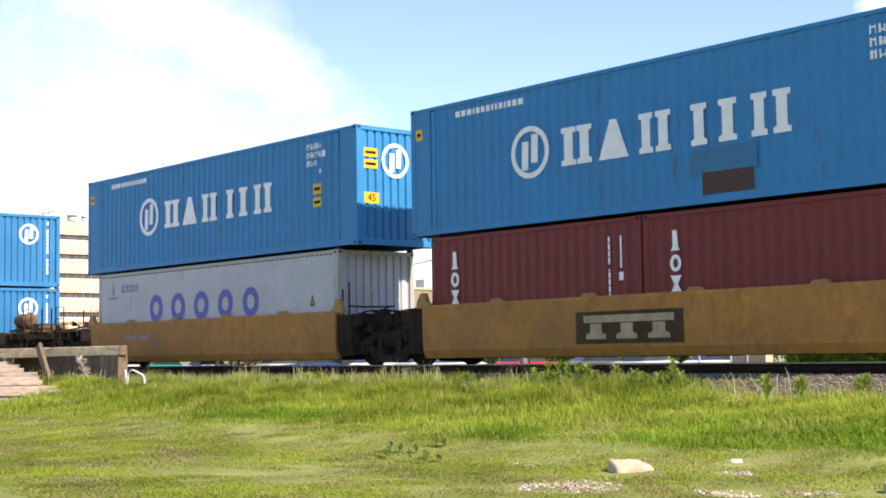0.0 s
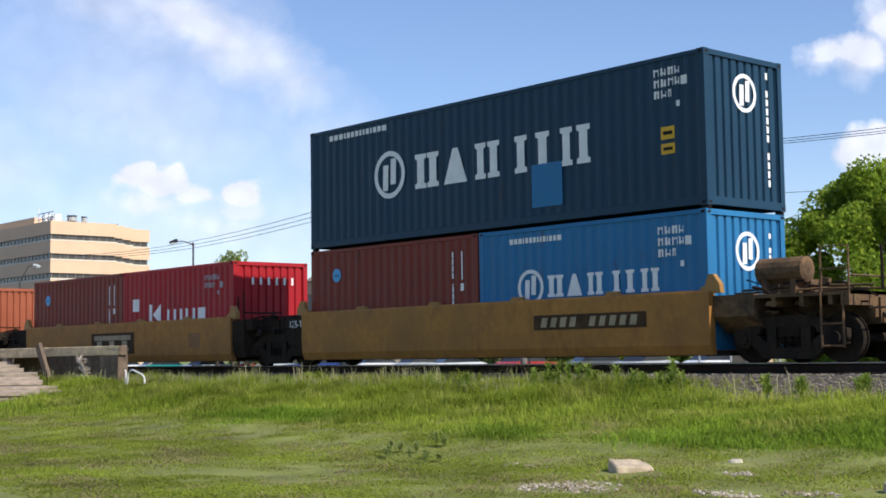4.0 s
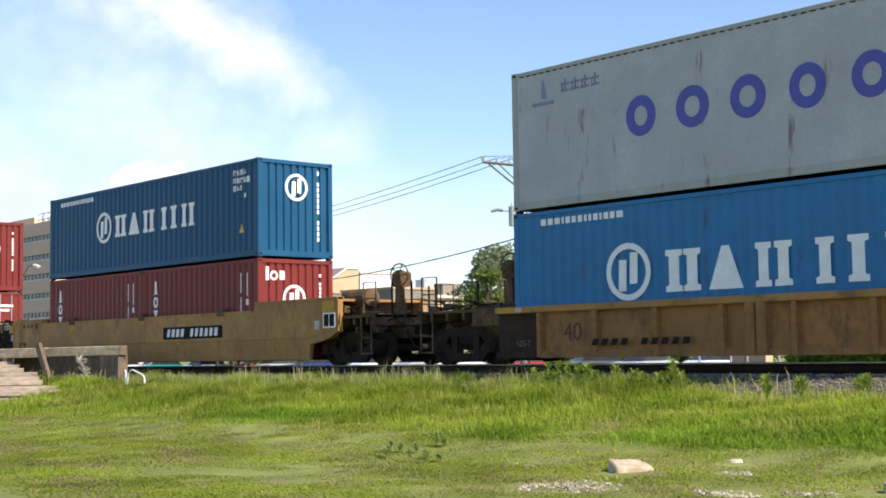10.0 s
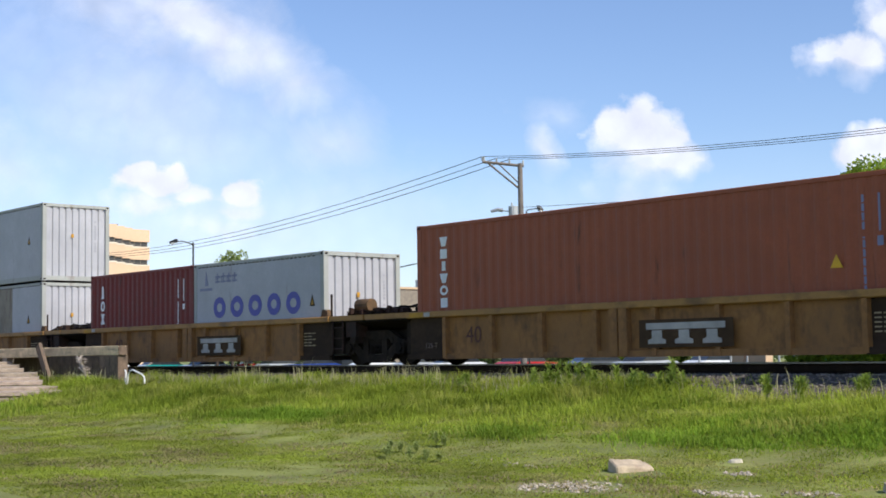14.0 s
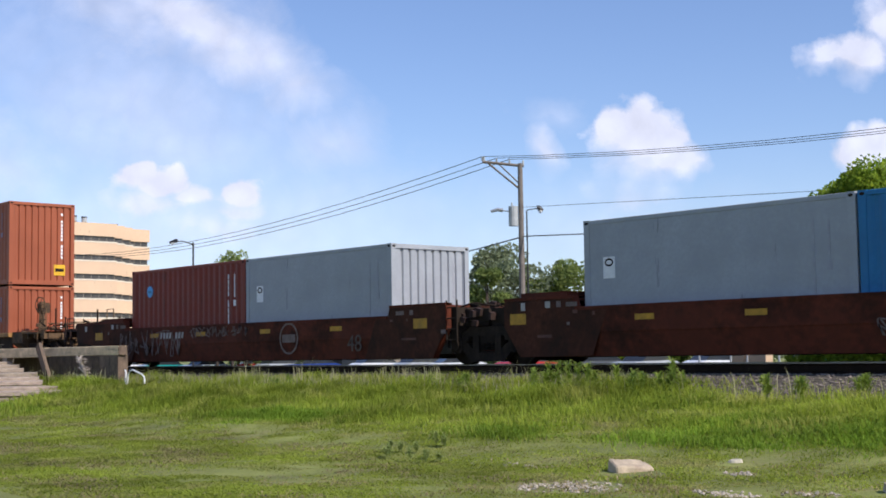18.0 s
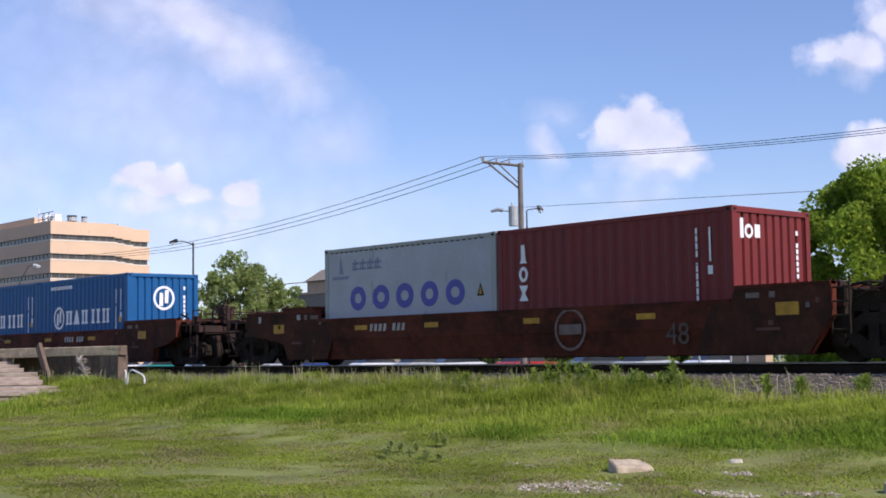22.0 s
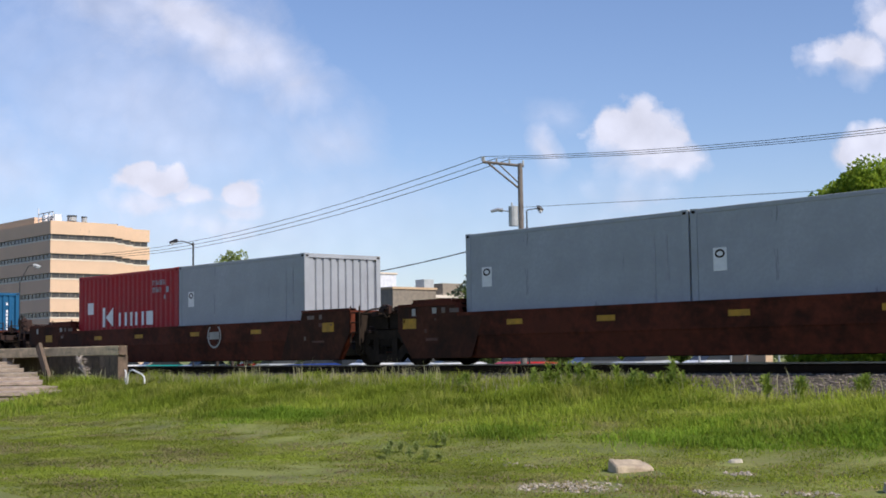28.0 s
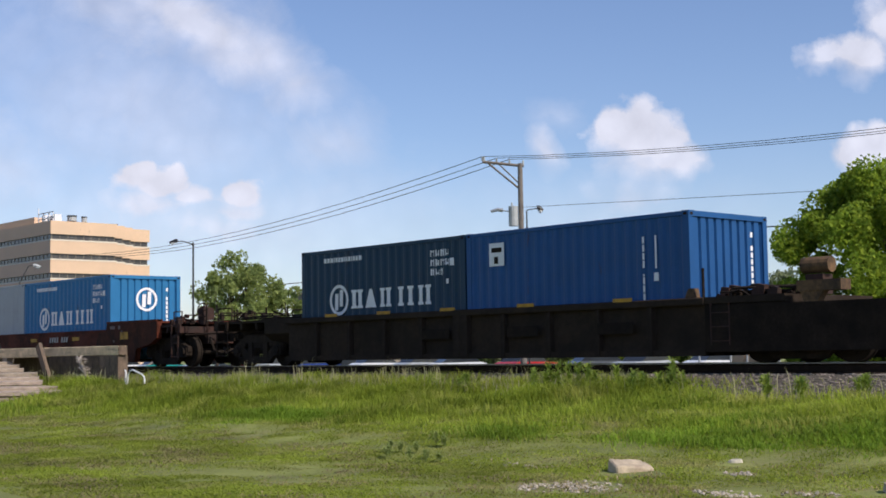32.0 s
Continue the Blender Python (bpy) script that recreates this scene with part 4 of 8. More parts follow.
def cosco_box(s, length, height, z, color, label, **kw):
    """Pale grey box with a row of five big violet-blue ovals."""
    ob = container(s, length, height, z, color, label, smooth_side=True, frame="cosco_frame", **kw)
    L, H = length, height
    up = H - 2.591
    seam = Mesh()
    q = -L / 2 + 0.25
    while q < L / 2 - 0.3:
        seam.box(q, q + 0.11, YF - 0.001, YF + 0.004, H - 0.115, H - 0.092)
        q += 0.19
    part("rivet_row", seam, "mark_black", ob, "dark dashed seam under the top rail")["kind"] = "stuff"
    wx = L / 2 - (1.05 if L > 7 else 0.5)
    tri = part("warning_sign", quad([(wx - 0.11, 1.25), (wx + 0.11, 1.25), (wx, 1.53)]), "mark_black", ob, "small dark warning triangle")
    part("triangle_face", Mesh().prism_y([(wx - 0.06, 1.285), (wx + 0.06, 1.285), (wx, 1.44)], YF - 0.003, YF), "amber", tri)
    if L > 7:
        xs, w, h, zc, t = [-2.61 + i * 1.228 for i in range(5)], 0.76, 0.79, 1.46 + up * 0.25, 0.20
        ch, em, d, dz = -4.68, -5.2, 0.27, 2.0 + up
    else:
        xs, w, h, zc, t = [-1.72 + i * 0.86 for i in range(5)], 0.62, 0.57, 1.36, 0.165
        ch, em, d, dz = -1.93, -2.41, 0.28, 2.03
    marks_of(ob, "marking", [Mesh().ring_y(x, zc, w / 2 * (1 if i % 3 else 0.96), h / 2, t, YF, YF + 0.004, 24) for i, x in enumerate(xs)], "mark_blue", "row of large violet-blue ovals")
    s2 = Mesh()
    for i in range(4):
        q = ch + i * d
        e = d * 0.86
        s2.box(q, q + e, YF, YF + 0.004, dz + 0.01, dz + 0.05)
        s2.box(q + e * 0.40, q + e * 0.60, YF - 0.001, YF + 0.004, dz, dz + 0.26)
        s2.box(q, q + e, YF, YF + 0.004, dz + 0.14, dz + 0.19)
        s2.box(q + e * 0.1, q + e * 0.2, YF, YF + 0.004, dz, dz + 0.19)
    fine_print(ob, "small_lettering", s2, "mark_grey", "faded grey-blue characters")
    part("emblem", quad([(em - 0.04, dz - 0.06), (em + 0.12, dz - 0.06), (em + 0.02, dz + 0.34), (em, dz + 0.34)]), "mark_grey", ob, "faded grey emblem")
    fine_print(ob, "small_lettering", rect(em - 0.3, em + 0.32, dz - 0.19, dz - 0.12), "mark_grey", "faded grey line")
    end_code(ob, L, H, 0.70, 1.0, H - 0.5, "mark_pale")
    part("end_label", Mesh().box(L / 2 - 0.028, L / 2 - 0.022, -0.18, -0.09, H - 1.13, H - 1.00), "amber", ob, "small dull yellow end label")
    return ob


def kline_box(s, length, height, z, color, label, **kw):
    ob = container(s, length, height, z, color, label, **kw)
    L, H = length, height
    x, out = -1.46, []
    out.append(rect(x, x + 0.16, 0.99, 1.58))
    out.append(quad([(x + 0.20, 1.28), (x + 0.66, 1.58), (x + 0.66, 0.99)]))
    for a, w in ((1.02, 0.12), (1.38, 0.13), (1.72, 0.13), (2.02, 0.13), (2.40, 0.13), (2.68, 0.38)):
        out.append(rect(x + a, x + a + w, 1.0, 1.40))
    marks_of(ob, "marking", out, "white", "large white painted marking")
    part("label_plate", rect(-2.43, -2.06, 1.40, 1.76), "white", ob, "white label plate")
    code_block(ob, L / 2 - 1.45, 2.28, 2, 0.75, "mark_pale")
    mm = Mesh()
    for i in range(6):
        y = -0.62 + i * 0.26
        mm.box(L / 2 - 0.028, L / 2 - 0.022, y, y + 0.07, H - 0.62, H - 0.42)
    fine_print(ob, "end_lettering", mm, "white", "row of small white figures")
    return ob


# ------------------------------------------------------------ well cars
SIDE = -W2 - 0.20      # outer face of the wells, from the middle of the track
ZR = RAIL_Z - BASE     # rail top, from the well floor
ZB = -0.075            # underside of a well


def wheelset_mesh():
    m = Mesh()
    r = 0.42
    for sy in (-1, 1):
        a, b = (sy * 0.70, sy * 0.835)
        m.disc_y(0, 0, r, min(a, b), max(a, b), 28)
        c = sy * 0.69
        m.disc_y(0, 0, r + 0.027, min(c, c + sy * 0.03), max(c, c + sy * 0.03), 28)
        h = sy * 0.84
        m.disc_y(0, 0, 0.16, min(h, h + sy * 0.06), max(h, h + sy * 0.06), 14)
        for k in range(4):
            an = k * math.pi / 2 + 0.4
            m.disc_y(0.27 * math.cos(an), 0.27 * math.sin(an), 0.05, min(sy * 0.835, sy * 0.85), max(sy * 0.835, sy * 0.85), 8)
    m.disc_y(0, 0, 0.085, -1.12, 1.12, 12)
    return fix(m.data("wheelset"))


def truck(car, x, s_car):
    """A two-axle truck whose middle is x along the car."""
    def bow():
        """Cast side frame: arched top chord, dipped bottom chord, spring opening between two columns, journal boxes."""
        m = Mesh().prism_y([(-1.14, 0.00), (-0.74, 0.00), (-0.50, 0.20), (0.50, 0.20), (0.74, 0.00), (1.14, 0.00), (1.14, 0.15), (0.90, 0.20), (0.52, 0.40), (-0.52, 0.40), (-0.90, 0.20), (-1.14, 0.15)], -0.065, 0.065)
        m.prism_y([(-0.92, 0.02), (-0.62, 0.06), (-0.34, -0.16), (0.34, -0.16), (0.62, 0.06), (0.92, 0.02), (0.50, -0.35), (-0.50, -0.35)], -0.0652, 0.0652)
        m.box(-0.44, -0.25, -0.075, 0.075, -0.20, 0.24).box(0.25, 0.44, -0.075, 0.075, -0.20, 0.24)
        for sx in (-1, 1):
            a, b = sorted((sx * 0.76, sx * 1.10))
            m.prism_y([(a, -0.10), (a + 0.06, -0.16), (b - 0.06, -0.16), (b, -0.10), (b, 0.12), (a, 0.12)], -0.10, 0.10)
            m.disc_y(sx * 0.93, 0.0, 0.115, -0.15, 0.15, 12)
            m.box(sx * 0.62 - 0.05, sx * 0.62 + 0.05, -0.085, 0.085, 0.10, 0.22)
        return fix(m.data("side_frame"))
    t = part("truck", shared("spider", lambda: fix(Mesh().box(-0.20, 0.20, -0.9, 0.9, 0.06, 0.30).data("truck"))), "grimy", car, "grimy cast-steel truck", at=pose(x, 0, ZR + 0.42))
    for yy in (-0.995, 0.995):
        part("side_frame", shared("bow", bow), "frame", t, at=pose(0, yy, 0))

    def bolster():
        m = Mesh().box(-0.22, 0.22, -1.05, 1.05, 0.05, 0.33)
        m.box(-0.14, 0.14, -0.4, 0.4, 0.33, 0.55)
        return fix(m.data("bolster"))
    part("bolster", shared("bolster", bolster), "grimy", t)

    def springs():
        m = Mesh()
        for sy in (-1, 1):
            for dx in (-0.16, 0, 0.16):
                for k in range(5):
                    m.prism_z([(dx + 0.07 * math.cos(i * math.pi / 4), sy * 1.0 + 0.07 * math.sin(i * math.pi / 4)) for i in range(8)], -0.21 + k * 0.055, -0.18 + k * 0.055)
        return fix(m.data("spring_pack"))
    part("spring_pack", shared("spring_pack", springs), "wheel", t)["kind"] = "stuff"
    ws = shared("wheelset", wheelset_mesh)
    for dx in (-0.889, 0.889):
        w = part("wheelset", ws, "wheel", t, "dark steel wheels on an axle", at=pose(dx, 0, 0))
        SPINNING.append((w, s_car + x + dx, dx))
    return t


def wheel_y(r=0.26):
    """A brake hand wheel in the x-z plane."""
    m = Mesh()
    pts = [(r * math.cos(k * math.pi / 10), 0, r * math.sin(k * math.pi / 10)) for k in range(21)]
    m.tube(pts, 0.018, 5)
    for k in range(5):
        a = k * 2 * math.pi / 5
        m.tube([(0, 0, 0), (r * math.cos(a), 0, r * math.sin(a))], 0.013, 4)
    m.disc_y(0, 0, 0.05, -0.03, 0.03, 10)
    return m


def ladder(car, x, z0, z1, mat, y=None, w=0.42, n=4):
    y = SIDE - 0.03 if y is None else y
    m = Mesh()
    for dx in (0, w):
        m.tube([(x + dx, y, z0), (x + dx, y, z1)], 0.02, 5)
    for k in range(n):
        zz = z0 + (z1 - z0) * (k + 0.3) / n
        m.tube([(x, y, zz), (x + w, y, zz)], 0.016, 5)
    return part("ladder", m, mat, car, "steel grab ladder")


def end_platform(car, xe, d, mat, s_car, reach, drum=False, brake=False, low=False):
    """The end of a car beyond the last container: sill, deck, truck, coupler, rails. xe: end of the well; d: +1 or -1."""
    k = reach / 4.5
    d0, d = d, d * k

    def seg(a, b):
        a, b = xe + d * a, xe + d * b
        return min(a, b), max(a, b)
    m = Mesh()
    a, b = seg(-0.1, 3.5)
    m.box(a, b, -0.42, 0.42, 0.42, 0.86)
    a, b = seg(0.0, 1.1)
    m.prism_x([(-1.30, 0.98), (1.30, 0.98), (1.30, 0.60), (0.9, 0.30), (-0.9, 0.30), (-1.30, 0.60)], a, b)
    part("end_sill", m, mat, car)
    deck = Mesh()
    a, b = seg(1.1, 3.45)
    deck.box(a, b, -1.28, 1.28, 0.90, 0.96)
    a, b = seg(3.25, 3.45)
    deck.box(a, b, -1.32, 1.32, 0.72, 0.96)
    for q in (1.5, 2.2, 2.9):
        a, b = seg(q, q + 0.1)
        deck.box(a, b, -1.25, 1.25, 0.74, 0.90)
    part("deck", deck, mat, car)
    truck(car, xe + d * 1.75, s_car)
    cp = Mesh()
    a, b = seg(3.5, 4.35)
    cp.box(a, b, -0.11, 0.11, 0.50, 0.72)
    a, b = seg(4.2, 4.62)
    cp.box(a, b, -0.19, 0.15, 0.46, 0.76)
    part("coupler", cp, "grimy", car, "knuckle coupler")
    r = Mesh()
    y, hi = -1.22, 1.32 if low else 1.72
    p = [(xe + d * 3.38, y, 0.96), (xe + d * 3.38, y, hi), (xe + d * 2.72, y, hi), (xe + d * 2.72, y, 0.96)]
    r.tube(p, 0.02, 5)
    r.tube([(xe + d * 3.38, y, hi * 0.5 + 0.48), (xe + d * 2.72, y, hi * 0.5 + 0.48)], 0.016, 5)
    q = [(xe + d * 3.38, -y, 0.96), (xe + d * 3.38, -y, hi), (xe + d * 2.72, -y, hi), (xe + d * 2.72, -y, 0.96)]
    r.tube(q, 0.02, 5)
    r.tube([(xe + d * 3.40, -1.15, 1.22), (xe + d * 3.40, 1.15, 1.22)], 0.018, 5)
    part("handrail", r, mat, car)
    st = Mesh()
    for dx in (2.78, 3.30):
        st.tube([(xe + d * dx, SIDE + 0.1, 0.95), (xe + d * dx, SIDE + 0.1, 0.02)], 0.022, 5)
    for zz in (0.05, 0.42):
        st.tube([(xe + d * 2.78, SIDE + 0.1, zz), (xe + d * 3.30, SIDE + 0.1, zz)], 0.02, 5)
    part("step", st, mat, car, "stirrup step")
    ho = Mesh().tube([(xe + d * 3.5, -0.35, 0.6), (xe + d * 3.9, -0.38, 0.22), (xe + d * 4.4, -0.3, 0.12), (xe + d * 4.7, -0.2, 0.3)], 0.03, 6)
    part("brake_hose", ho, "mark_black", car)
    if drum:
        q0, q1 = xe + d0 * 0.55, xe + d0 * 1.55
        dm = Mesh().tube([(q0, -0.6, 1.40), (q0 + d0 * 0.03, -0.6, 1.40)], 0.15, 14, 0.23, cap=True)
        dm.tube([(q0 + d0 * 0.03, -0.6, 1.40), (q1 - d0 * 0.03, -0.6, 1.40)], 0.23, 14, cap=False)
        dm.tube([(q1 - d0 * 0.03, -0.6, 1.40), (q1, -0.6, 1.40)], 0.23, 14, 0.15, cap=True)
        part("air_reservoir", dm, mat, car, "rusty cylindrical air tank")
        for q in (0.75, 1.35):
            part("tank_saddle", Mesh().box(xe + d0 * q - 0.05, xe + d0 * q + 0.05, -0.8, -0.4, 0.95, 1.24), mat, car)
        part("tool_box", Mesh().box(min(xe + d0 * 0.2, xe + d0 * 0.9), max(xe + d0 * 0.2, xe + d0 * 0.9), 0.1, 0.9, 0.96, 1.28), mat, car)
    if brake:
        xb = xe + d0 * (brake if brake is not True else reach - 1.0)
        zb = 1.36 if low else 1.90
        part("brake_wheel", wheel_y(0.20 if low else 0.26), mat, car, "spoked hand-brake wheel", at=pose(xb + 0.14, -0.62, zb, 0, 0, 12))
        part("brake_stand", Mesh().prism_y([(xb - 0.12, 0.95), (xb + 0.12, 0.95), (xb + 0.07, zb + 0.12), (xb - 0.05, zb + 0.12)], -0.56, -0.42), mat, car)
        part("brake_gear", Mesh().chamfer(xb - 0.18, xb + 0.14, -0.58, -0.25, zb - 0.28, zb + 0.08, 0.05), mat, car, "hand-brake gear box")
        part("brake_chain", Mesh().tube([(xb + 0.1, -0.5, zb - 0.25), (xb + 0.24, -0.5, 1.05), (xb + 0.1, -0.5, 0.6)], 0.02, 5), mat, car)
    for q, y in ((reach - 0.35, -1.1), (reach - 0.75, 0.6), (reach - 1.35, 0.9)):
        part("grab_post", Mesh().tube([(xe + d0 * q, y, 0.95), (xe + d0 * q, y, 1.40 if low else 1.70)], 0.026, 5), "grimy", car)
    lev = Mesh().tube([(xe + d0 * (reach - 0.55), -1.25, 0.66), (xe + d0 * (reach - 0.5), -0.2, 0.70), (xe + d0 * (reach - 0.2), 0, 0.75)], 0.018, 5)
    part("uncoupling_lever", lev, "grimy", car)
    bp = Mesh()
    for yy, zz in ((-0.75, 1.02), (-0.55, 1.08), (0.3, 1.04)):
        bp.tube([(xe + d0 * 0.1, yy, zz), (xe + d0 * reach * 0.5, yy, zz + 0.02), (xe + d0 * (reach - 0.9), yy * 0.8, zz)], 0.022, 5)
    part("brake_pipe", bp, mat, car)
    ra, rb = sorted((xe + d0 * 0.5, xe + d0 * (reach - 0.5)))
    rigging(car, ra, rb, 0.55, 1.20, int(s_car * 2 + d0), mat, -1.3, -0.3, 16)


def rigging(car, x0, x1, z0, z1, seed, mat="rust_dark", y0=-1.25, y1=-0.5, n=9):
    """Brake rods, brackets, valves and cocks crowded between two wells."""
    rg = random.Random(seed)
    for kind in ("brake_rigging", "valve_bracket"):
        m = Mesh()
        for i in range(n):
            x, y, z = rg.uniform(x0, x1), rg.uniform(y0, y1), rg.uniform(z0, z1)
            if kind == "brake_rigging":
                a = rg.uniform(-0.5, 0.5)
                m.tube([(x - 0.22, y, z - a * 0.2), (x, y + 0.04, z + rg.uniform(-0.05, 0.06)), (x + 0.22, y, z + a * 0.2)], rg.uniform(0.012, 0.028), 5)
            else:
                w, h = rg.uniform(0.04, 0.14), rg.uniform(0.03, 0.11)
                m.prism_y([(x - w, z - h), (x + w * 0.8, z - h), (x + w, z + h * 0.6), (x - w * 0.6, z + h)], y, y + rg.uniform(0.05, 0.18))
        part(kind, m, mat if kind == "valve_bracket" else "grimy", car)["kind"] = "stuff"


def joint_end(car, xe, d, jx, mat, dark, plate=""):
    """The end of a well above an articulated truck: bulkhead, narrow box over the truck centre, hoses."""
    m = Mesh()
    a, b = sorted((xe, xe + d * 0.55))
    m.prism_x([(-1.28, 0.02), (-1.36, 0.35), (-1.36, 0.98), (1.36, 0.98), (1.36, 0.35), (1.28, 0.02)], a, b)
    part("bulkhead", m, dark, car)
    c = Mesh()
    a, b = sorted((xe + d * 0.5, jx - d * 0.04))
    c.box(a, b, -0.95, 0.95, 0.60, 0.97)
    c.box(a, b, -0.45, 0.45, 0.38, 0.60)
    a, b = sorted((xe + d * 0.5, xe + d * 0.85))
    c.box(a, b, -1.30, 1.30, 0.72, 1.00)
    part("end_casting", c, dark, car)
    ra, rb = sorted((xe + d * 0.3, jx))
    rigging(car, ra, rb, 0.60, 1.10, int(xe * 5 + jx), "dark", -1.3, -0.7)
    h = Mesh().tube([(xe + d * 0.4, -1.0, 1.0), (xe + d * 0.7, -0.9, 1.07), (jx, -0.8, 1.03)], 0.022, 5)
    h.tube([(xe + d * 0.4, -1.1, 0.95), (xe + d * 0.8, -1.05, 0.75), (jx, -0.95, 0.70)], 0.025, 5)
    part("hose", h, dark, car)
    if d > 0:
        for q, zt in ((-0.10, 1.62), (0.16, 1.78)):
            part("grab_post", Mesh().tube([(xe + q, -1.10, 0.95), (xe + q, -1.10, zt)], 0.022, 5), dark, car)
        part("cross_rail", Mesh().tube([(xe + 0.12, -1.10, 1.20), (xe + 0.7, -1.0, 1.16), (jx, -0.9, 1.14)], 0.022, 5), dark, car)
    if plate:
        part("stencilled_number", glyphs(plate, 0.24), "white", car, "white stencilled figures", at=pose(xe + d * 0.32, -1.368, 0.80))


def side_marks(car, items, zc):
    for kind, x, z, *rest in items:
        if kind == "figs":
            text, size, mat = rest
            part("stencilled_number", glyphs(text, size), mat, car, "stencilled figures", at=pose(x, SIDE - 0.006, z))
        elif kind == "plate":
            w, h, back, fore, n = rest
            p = part("name_plate", Mesh().box(x - w / 2, x + w / 2, SIDE - 0.004, SIDE + 0.002, z - h / 2, z + h / 2), back, car, "dark plate with pale bars") if back else car
            k = w * 0.88 / n
            rgp = random.Random(int(x * 10) + n)
            for i in range(n):
                q = x - w * 0.44 + i * k
                y0, y1 = SIDE - 0.008, SIDE - 0.003
                if n <= 3:
                    m = Mesh().prism_y([(q + k * 0.14, z - h * 0.36), (q + k * 0.80, z - h * 0.36), (q + k * 0.80, z - h * 0.22), (q + k * 0.66, z - h * 0.16), (q + k * 0.66, z + h * 0.12),
                                        (q + k * 0.28, z + h * 0.12), (q + k * 0.28, z - h * 0.16), (q + k * 0.14, z - h * 0.22)], y0, y1)
                    if i == 0:
                        part("bar", Mesh().box(x - w * 0.42, x + w * 0.42, y0, y1, z + h * 0.15, z + h * 0.38), fore, p)
                elif n > 6 and i == 4:
                    continue
                else:
                    c = k * 0.08 * rgp.random()
                    m = Mesh().prism_y([(q + k * 0.08, z - h * 0.32), (q + k * 0.70 - c, z - h * 0.32), (q + k * 0.86, z + h * 0.32), (q + k * 0.24 + c, z + h * 0.32)], y0, y1)
                part("bar", m, fore, p)
        elif kind == "rect":
            w, h, mat = rest
            part("reflector" if mat == "mark_yellow" else "patch", Mesh().box(x - w / 2, x + w / 2, SIDE - 0.006, SIDE + 0.002, z - h / 2, z + h / 2), mat, car)
        elif kind == "outline":
            w, h, mat = rest
            f = Mesh()
            for a0, a1, b0, b1 in ((-w / 2, w / 2, h / 2 - 0.03, h / 2), (-w / 2, w / 2, -h / 2, -h / 2 + 0.03), (-w / 2, -w / 2 + 0.03, -h / 2 + 0.03, h / 2 - 0.03), (w / 2 - 0.03, w / 2, -h / 2 + 0.03, h / 2 - 0.03), (-0.012, 0.012, -h / 2 + 0.03, h / 2 - 0.03)):
                f.box(x + a0, x + a1, SIDE - 0.009, SIDE + 0.001, z + b0, z + b1)
            part("plate_frame", f, mat, car, "white frame of a dark plate")
        elif kind == "scrawl":
            w, h, seed, mat = rest
            rg = random.Random(seed)
            m = Mesh()
            q = x - w / 2
            while q < x + w / 2:
                pts = []
                cw = rg.uniform(0.22, 0.48)
                for i in range(9):
                    pts.append((q + cw * rg.random(), z + h * (rg.random() - 0.5)))
                for (ax, az), (bx, bz) in zip(pts, pts[1:]):
                    d = Vector((bx - ax, bz - az))
                    if d.length < 0.03:
                        continue
                    d.normalize()
                    nx, nz = -d.y * 0.014, d.x * 0.014
                    m.prism_y([(ax - nx, az - nz), (bx - nx, bz - nz), (bx + nx, bz + nz), (ax + nx, az + nz)], SIDE - 0.007, SIDE + 0.001)
                q += cw * 0.95
            fine_print(car, "spray_scrawl", m, mat, "pale unreadable spray-paint scrawl")
        elif kind == "wave":
            w, h, n, mat = rest
            m = Mesh()
            pts = [(x - w / 2 + w * i / (n * 8), z + h / 2 * math.sin(i * math.pi / 4) * (0.6 + 0.4 * math.sin(i * 0.37))) for i in range(n * 8 + 1)]
            for (ax, az), (bx, bz) in zip(pts, pts[1:]):
                m.prism_y([(ax, az - 0.016), (bx, bz - 0.016), (bx, bz + 0.016), (ax, az + 0.016)], SIDE - 0.007, SIDE + 0.001)
            fine_print(car, "spray_scrawl", m, mat, "pale unreadable spray-paint scrawl")
        elif kind == "ring":
            r, mat = rest
            part("round_emblem", Mesh().ring_y(x, z, r, r, 0.05, SIDE - 0.007, SIDE + 0.001, 20).box(x - r * 0.7, x + r * 0.7, SIDE - 0.007, SIDE + 0.001, z - 0.1, z + 0.1), mat, car, "faded round emblem")


def well_floor(car, cl, cr, mat):
    m = Mesh().box(cl - 0.05, cr + 0.05, -1.0, 1.0, ZB, -0.02)
    n = int((cr - cl) / 1.5)
    for i in range(n + 1):
        x = cl + (cr - cl) * i / n
        m.box(x - 0.1, x + 0.1, -1.30, 1.30, ZB - 0.02, -0.004)
    part("well_floor", m, mat, car)


